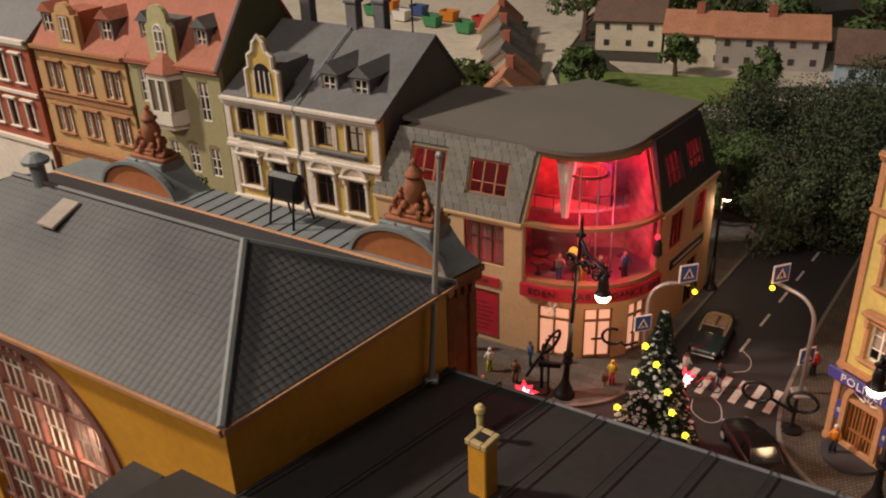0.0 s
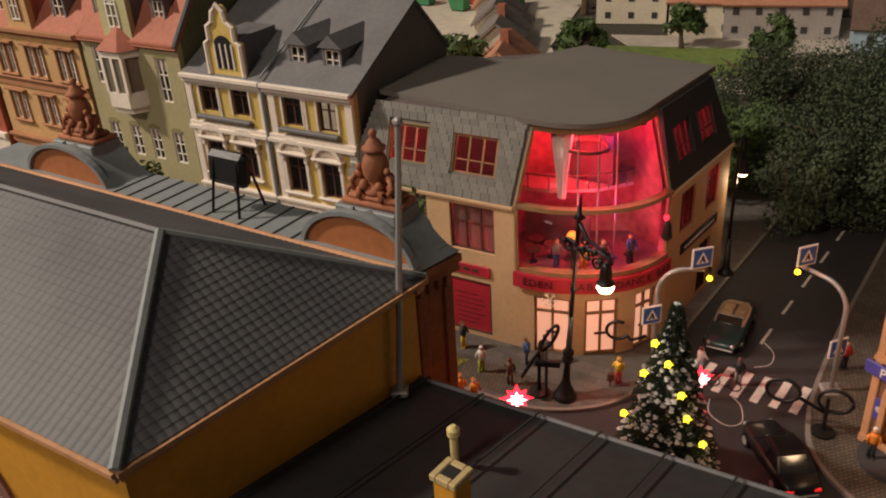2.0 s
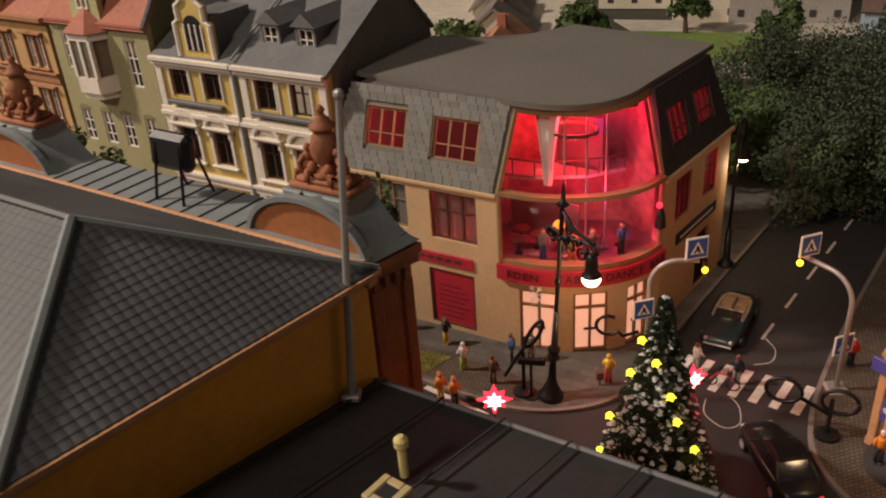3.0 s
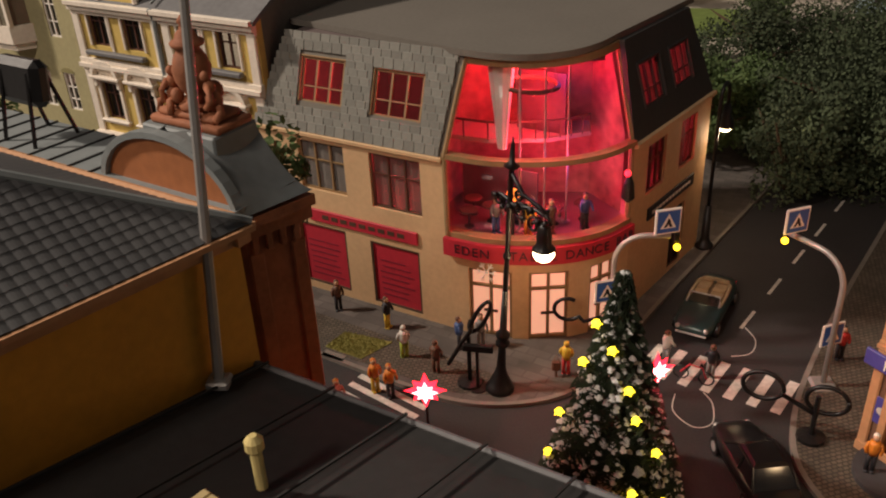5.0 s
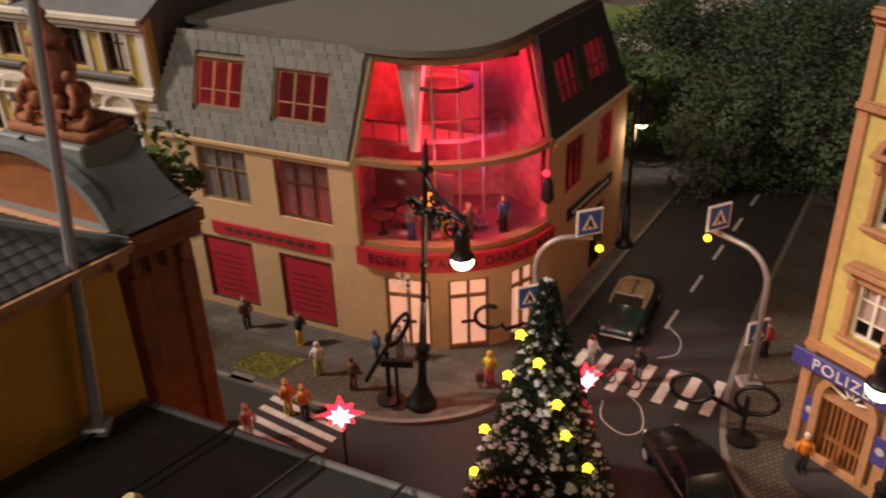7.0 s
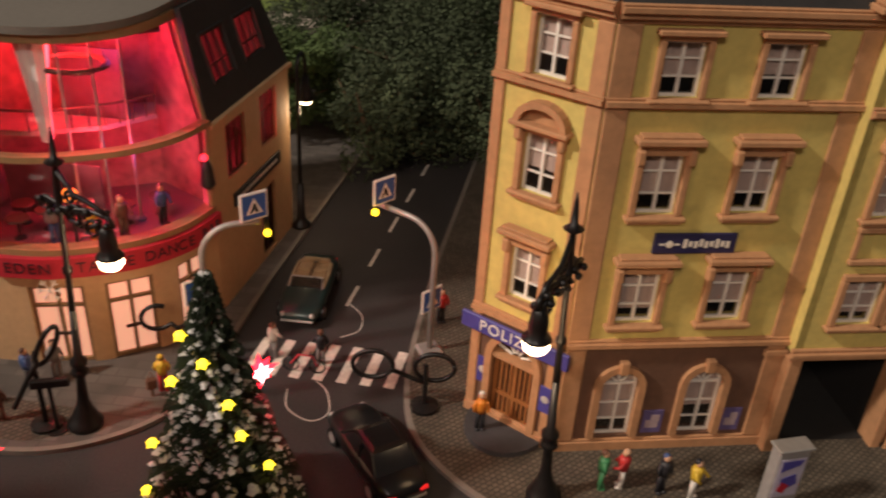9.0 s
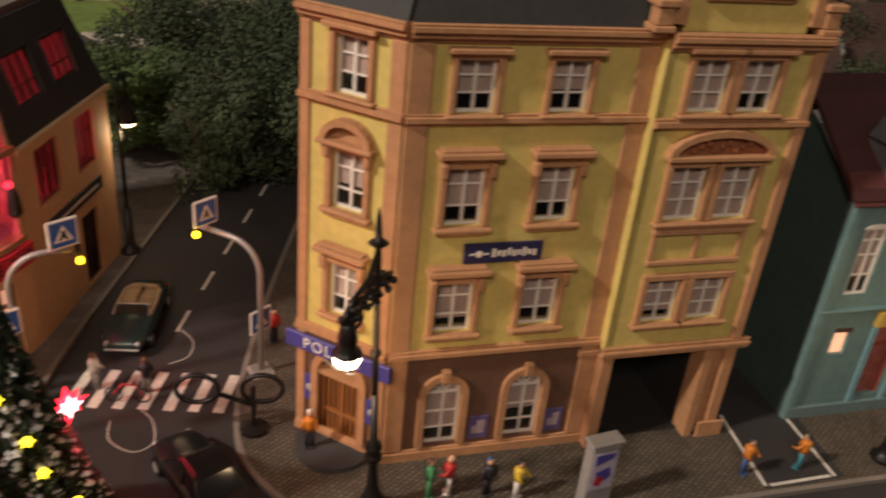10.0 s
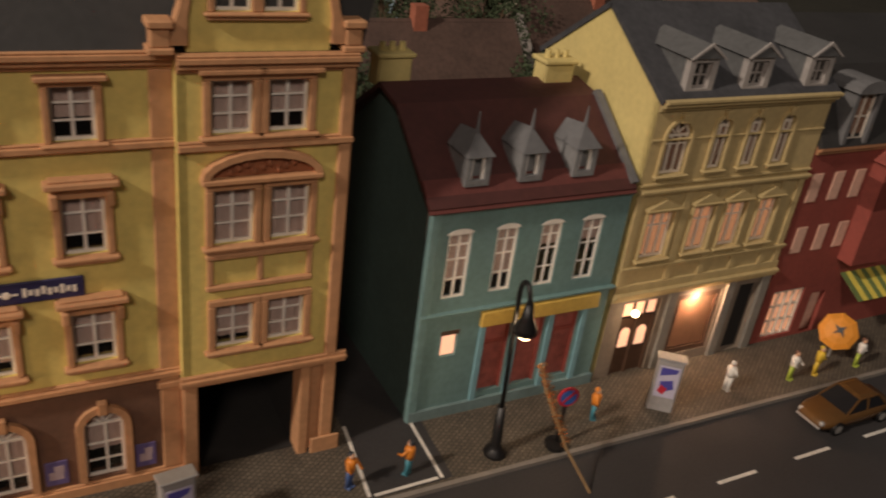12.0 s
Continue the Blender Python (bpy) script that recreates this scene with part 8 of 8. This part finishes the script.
ndl.object("needles", FIR, fir)["kind"] = "stuff"
snw.object("snow", SNOW, fir, "white sprayed snow on the twigs")["kind"] = "stuff"
for bx, bz in ((-0.82, 7.56), (-1.2, 6.04), (-1.95, 3.91), (-2.3, 2.1), (0.45, 4.56), (0.35, 2.06), (-0.35, 6.9), (1.2, 3.2), (0.2, 5.6), (-0.9, 1.2), (1.5, 1.4)):
    R = 2.5 * (1 - (bz - 0.7) / (H0 - 0.9)) ** 1.04 + 0.15
    by = -math.sqrt(max(R * R - bx * bx, 0.02))
    g_ = Solid()
    g_.ball((bx, by, bz), 0.15, 6)
    for k in range(5):
        a = k * 1.257
        g_.tube([(bx, by, bz), (bx + 0.2 * math.cos(a), by - 0.05, bz + 0.2 * math.sin(a))], [0.07, 0.02], 4)
    g_.object("bulb", YELLOWGLOW, fir, "glowing yellow bulb")


# ---- trees and shrubs ----
def leafy(name, x, y, z, r, hgt, mat, label, clumps=26, leaves=150, trunk=True, size=0.3, low=0.25):
    h = thing(name, x, y, z, random.random() * 360, label, "tree" if trunk else "shrub")
    if trunk:
        s = Solid()
        s.tube([(0, 0, 0), (0.2, 0.1, hgt * 0.3), (0, 0, hgt * 0.75)], [0.07 * hgt, 0.05 * hgt, 0.01 * hgt], 7)
        for k in range(6):
            a = k * 1.05 + random.random()
            s.tube([(0.1, 0, hgt * (0.25 + 0.07 * k)), (r * 0.4 * math.cos(a), r * 0.4 * math.sin(a), hgt * (0.4 + 0.07 * k)), (r * 0.75 * math.cos(a), r * 0.75 * math.sin(a), hgt * (0.5 + 0.07 * k))], [0.03 * hgt, 0.02 * hgt, 0.004 * hgt], 5)
        s.object("trunk", BARK, h)
    else:
        for k in range(5):
            a = k * 1.26
            Solid().tube([(0, 0, 0), (r * 0.3 * math.cos(a), r * 0.3 * math.sin(a), hgt * 0.4), (r * 0.6 * math.cos(a), r * 0.6 * math.sin(a), hgt * 0.75)], [0.25, 0.15, 0.04], 5).object("stem", BARK, h)
    s = Solid()
    for k in range(clumps):
        a, q = random.random() * 6.283, random.random()
        zc = hgt * (low + (0.95 - low) * q) if trunk else hgt * (0.1 + 0.75 * q)
        rr = r * math.sqrt(random.random()) * (1 - 0.55 * q ** 2)
        c = Vector((rr * math.cos(a), rr * math.sin(a), zc))
        cr = r * (0.22 + 0.2 * random.random())
        for j in range(leaves):
            d = Vector((random.gauss(0, 1), random.gauss(0, 1), random.gauss(0, 0.8))).normalized()
            p = c + d * cr * (0.75 + 0.35 * random.random())
            t = Vector((random.gauss(0, 1), random.gauss(0, 1), random.gauss(0, 1))).normalized() * size
            b = t.cross(d).normalized() * size * 0.6
            s.add([tuple(p - t * 0.5), tuple(p + b * 0.5), tuple(p + t * 0.5), tuple(p - b * 0.5)], [(0, 1, 2, 3)])
    me = s.object("crown" if trunk else "foliage", mat, h)
    me["kind"] = "stuff"
    return h


leafy("tree", 31.5, 66.5, 0, 6.0, 6.5, DARKLEAF, "dark leafy tree at the end of the side street", 44, 330)
leafy("tree", 41.0, 62.0, 0, 6.5, 7.5, DARKLEAF, "dark leafy tree behind the police house", 44, 330)
leafy("tree", 36.5, 76.0, 0, 6.5, 7.0, DARKLEAF, "tall dark tree behind the street end", 48, 330)
leafy("tree", 49.0, 74.0, 0, 7.0, 7.5, DARKLEAF, "tall dark tree behind the houses", 48, 330)
leafy("tree", 26.5, 70.5, 0, 3.6, 5, LEAF, "lighter green tree beside the bar", 30, 280)
leafy("tree", 43.5, 68.0, 0, 4.5, 6.5, LEAF, "lighter green tree at the street end", 30, 280)
leafy("shrub", 27.0, 62.2, 0, 3.6, 6.5, DARKLEAF, "dark shrub at the road end", 26, 280, False)
leafy("shrub", 34.5, 60.0, 0, 3.8, 6.5, DARKLEAF, "dark shrub closing the road", 26, 280, False)
leafy("shrub", 31.0, 62.5, 0, 4.0, 7.0, DARKLEAF, "dark shrub closing the road end", 26, 280, False)
for x_, y_, r_, h_, m_ in ((45.0, 69.5, 5.0, 8.5, DARKLEAF), (53.0, 66.5, 5.5, 9.0, DARKLEAF), (50.5, 60.5, 4.0, 7.5, LEAF), (29.0, 78.5, 5.5, 7.5, DARKLEAF), (44.0, 82.0, 7.0, 8.0, DARKLEAF), (57.0, 78.0, 7.0, 9.0, DARKLEAF), (23.5, 68.0, 3.2, 6.0, LEAF)):
    leafy("tree", x_, y_, 0, r_, h_, m_, "leafy tree in the dark grove at the street end", 34, 260)
# mostly added: dark crowns make up for the missing shade in these yards
for x_, y_, r_, h_ in ((50.5, 48.0, 3.2, 10.5), (68.0, 46.0, 3.4, 9.5), (73.0, 56.0, 4.5, 12.5), (46.5, 52.5, 3.6, 11.5), (86.0, 50.0, 4.5, 12.0), (56.0, 62.0, 4.0, 12.0)):
    leafy("tree", x_, y_, 0, r_, h_, DARKLEAF, "dark tree added to darken the yards behind the row", 26, 190)
leafy("tree", 1.1, 36.9, 0, 2.0, 14.9, LEAF, "small green tree rising beside the station roof", 26, 120, True, 0.32, 0.8)
leafy("tree", -13.5, 47.5, 0, 2.2, 13.5, LEAF, "small green tree behind the station roof", 20, 110, True, 0.32)
leafy("tree", 66.0, 62.0, 0, 4.5, 12, DARKLEAF, "dark tree behind the teal house", 28, 200)
leafy("tree", 76.0, 60.0, 0, 5.0, 17, DARKLEAF, "dark tree behind the row of houses", 28, 200)
leafy("tree", 50.0, 57.0, 0, 4.0, 11, DARKLEAF, "dark tree behind the back yards", 28, 200)


# ---- distant village ----
tagged(Solid().prism([(-20, 82), (15, 86), (14, 112), (28, 160), (-40, 170)], -0.25, -0.05).object("far_yard", paint("pale_gravel_yard", (0.62, 0.55, 0.44), 0.9, 0.2, 80, 10)), "pale gravel yard behind the town", "yard", kind="structure")
tagged(Solid().prism([(14, 98), (34, 96), (38, 106), (20, 111), (15, 113)], -0.25, -0.03).object("far_meadow", paint("far_meadow_green", (0.16, 0.22, 0.05), 0.95, 0.4, 90, 14)), "green meadow below the village", "meadow", kind="structure")
tagged(Solid().prism([(28, 92), (50, 86), (75, 98), (60, 122), (36, 112), (22, 116)], -0.25, -0.08).object("far_lane", paint("far_lane_dust", (0.5, 0.44, 0.36), 0.9, 0.25, 80, 12)), "dusty lane between the village houses", "lane", kind="structure")


def village_house(x, y, turn, L, D, ze, zr, wall, roof, label, wins=4, floors=2):
    D, ze, zr = D * 0.75, ze * 0.62, zr * 0.62
    h = thing("village_house", x, y, -0.1, turn, label, "house", "village houses")
    Solid().box(-L / 2, 0, 0, L / 2, D, ze).object("wall", wall, h)
    for e in (-1, 1):
        Solid().add([(e * L / 2, 0, ze), (e * L / 2, D, ze), (e * L / 2, D / 2, zr - 0.2)], [(0, 1, 2)]).object("gable", wall, h)
    r = Solid()
    r.sheet([(-L / 2 - 0.4, -0.5, ze - 0.2), (L / 2 + 0.4, -0.5, ze - 0.2), (L / 2 + 0.4, D / 2, zr), (-L / 2 - 0.4, D / 2, zr)], 0.3)
    r.sheet([(L / 2 + 0.4, D + 0.5, ze - 0.2), (-L / 2 - 0.4, D + 0.5, ze - 0.2), (-L / 2 - 0.4, D / 2, zr), (L / 2 + 0.4, D / 2, zr)], 0.3)
    r.object("roof", roof, h)
    for f in range(floors):
        for k in range(wins):
            u = -L / 2 + L * (k + 0.5) / wins
            z = ze * (f + 0.35) / floors
            p = Solid().box(u - 0.35, -0.08, z, u + 0.35, 0.02, z + ze * 0.36 / floors).object("window", paint("village_pane", (0.05, 0.045, 0.045), 0.3), h)
    Solid().box(-0.5, D * 0.4, zr - 1.2, 0.5, D * 0.4 + 0.9, zr + 1.0).object("chimney", REDTILE, h)


PALE = paint("village_cream", (0.62, 0.55, 0.42), 0.85)
GREYW = paint("village_grey", (0.36, 0.32, 0.29), 0.85)
BLUEW = paint("village_blue", (0.32, 0.42, 0.48), 0.85)
# village brown at half strength: the dim light behind the row is in it
DKBRN = paint("shaded_brown_tile", (0.085, 0.05, 0.038), 0.85, 0.35)
BRN = paint("village_brown_tile", (0.16, 0.10, 0.075), 0.85, 0.25)
ORT = paint("village_orange_tile", (0.48, 0.22, 0.13), 0.85, 0.25)
GRT = paint("village_grey_tile", (0.22, 0.19, 0.17), 0.85, 0.25)
for a in ((60.5, 50.5, -17, 15, 9, 10, 16.5, GREYW, DKBRN, "grey house with a broad brown roof behind the row", 4, 1), (57.0, 45.0, -17, 9, 5, 6.5, 9, GREYW, DARKROOF, "low dark shed in the back yard", 2, 1),
          (79.0, 49.0, -14, 14, 9, 11, 17.5, GREYW, DKBRN, "grey house with a brown roof behind the straw-yellow house", 4, 2), (10.5, 98, 78, 9, 7, 3.5, 7.5, GREYW, ORT, "small village house with orange tiled roof", 2, 1), (10.5, 109, 80, 9, 7, 4, 8, PALE, GRT, "long grey-roofed village shed", 3, 1), (10.5, 119, 82, 9, 7, 4, 8, PALE, GRT, "second grey-roofed village shed", 3, 1),
          (10.5, 129, 84, 9, 7, 4, 8.5, PALE, ORT, "long orange-roofed village shed", 3, 1), (25.2, 121, -14, 9, 8, 7, 11, PALE, BRN, "cream village house with brown roof", 3, 2), (32.5, 113, -18, 8, 8, 7, 10.5, PALE, ORT, "cream village house with orange roof", 3, 2),
          (41, 110, -14, 13, 8, 7, 10.5, GREYW, ORT, "grey terraced village house with orange roof", 5, 2), (53, 100, -20, 14, 9, 5, 10, BLUEW, BRN, "pale blue village house with brown roof", 4, 1), (63, 106, -15, 12, 9, 6, 10, PALE, ORT, "village house with orange roof", 4, 2),
          (60, 90, -30, 9, 8, 4.5, 9, PALE, BRN, "village house with steep brown roof", 2, 1), (88, 76, -20, 12, 8, 5, 9, BLUEW, BRN, "pale blue house behind the row", 4, 1), (104, 78, -20, 16, 9, 6, 10, PALE, BRN, "cream house behind the row", 4, 1),
          (72, 84, -20, 9, 8, 5, 9, BLUEW, ORT, "blue-walled house with orange roof behind the row", 3, 1), (92, 58, -17, 14, 5, 6, 7.5, GREYW, GRT, "low grey shed behind the teal house", 3, 1), (118, 62, -17, 14, 8, 9, 14, PALE, BRN, "tall house behind the row", 4, 2)):
    village_house(*a)
for k in range(10):
    c = ("green", "orange", "white", "blue", "green", "orange", "green", "red", "white", "green")[k]
    x_ = -13 + 2.6 * k
    h = thing("skip_container", x_, 148 - 2.4 * k + 6 * (k % 2), -0.05, -35, "coloured open skip container in the gravel yard", "container", "yard containers")
    Solid().add([(-1.1, -0.8, 0.2), (1.1, -0.8, 0.2), (1.1, 0.8, 0.2), (-1.1, 0.8, 0.2), (-1.4, -1, 1.8), (1.4, -1, 1.8), (1.4, 1, 1.8), (-1.4, 1, 1.8)], [(3, 2, 1, 0), (0, 1, 5, 4), (1, 2, 6, 5), (2, 3, 7, 6), (3, 0, 4, 7)]).object("bin", tone("figure_" + c, TONES[c]), h)
    Solid().box(-1.0, -0.7, 0.0, 1.0, 0.7, 0.2).object("skid", BLACK, h)
tk = thing("storage_tank", 50, 134, -0.1, 0, "pale round storage tank beyond the village", "tank")
Solid().lathe([(4.2, 0), (4.2, 10), (3.6, 11), (0.1, 11.6)], n=24).object("shell", PALE, tk, "", True)
for x_, y_, r_, hh in ((3, 100, 3.0, 5), (17, 104, 2.6, 5), (29, 108, 2.4, 5), (37, 100, 2.2, 5), (46, 118, 4.0, 8), (57, 116, 5, 9), (20, 128, 5, 9), (32, 128, 5, 9), (66, 120, 6, 9), (40, 126, 5, 9), (70, 96, 4, 7), (-2, 108, 2.4, 4)):
    leafy("tree", x_, y_, -0.1, r_, hh, LEAF, "rounded green village tree", 14, 60, True, 0.9)
tagged(Solid().box(-160, 175, -1, 220, 178, 75).object("backdrop", paint("dusky_backdrop", (0.07, 0.075, 0.085), 0.95, 0.3, 20, 3)), "dusky painted backdrop wall behind the village", "backdrop", kind="structure")


# ---- slate shingles of the mansard, piece by piece ----
sh = Solid().box(0, 0, 0, 0.53, 0.06, 0.5, 0.02)
first = sh.object("shingle", SHINGLE, man_l)
tilt_m = Matrix.Rotation(-math.atan(MS), 4, "X")
used = False
rows_, pw = 13, 0.54
for r in range(rows_):
    z = 8.95 + r * 0.322
    k0 = (z - 8.9) / 4.25
    lo, hi = -10.6 + 1.55 * k0, -0.16 + 0.42 * k0
    u = lo - (0.27 if r % 2 else 0.0)
    while u < hi - 0.05:
        cut, end = max(lo - u, 0.0), min(0.54, hi - u)
        for a, zb, w, hh in wl:
            if z + 0.42 > zb - 0.1 and z < zb + hh + 0.02:
                if u < a - 0.1 < u + end:
                    end = a - 0.1 - u
                elif a - 0.1 <= u < a + w + 0.1:
                    cut = max(cut, a + w + 0.1 - u)
        if end - cut > 0.07:
            m = Matrix.Translation((u + cut, MS * (z - 8.9) - 0.10 - 0.02 * random.random(), z)) @ tilt_m @ Matrix.Rotation(radians(3.6), 4, "X") @ Matrix.Rotation(radians(random.uniform(-1.0, 1.0)), 4, "Y") @ Matrix.Diagonal(((end - cut) / 0.54, 1, 1, 1))
            if not used:
                first.matrix_basis = scaled(m)
                used = True
            else:
                shared("shingle", first, man_l, m)
        u += pw
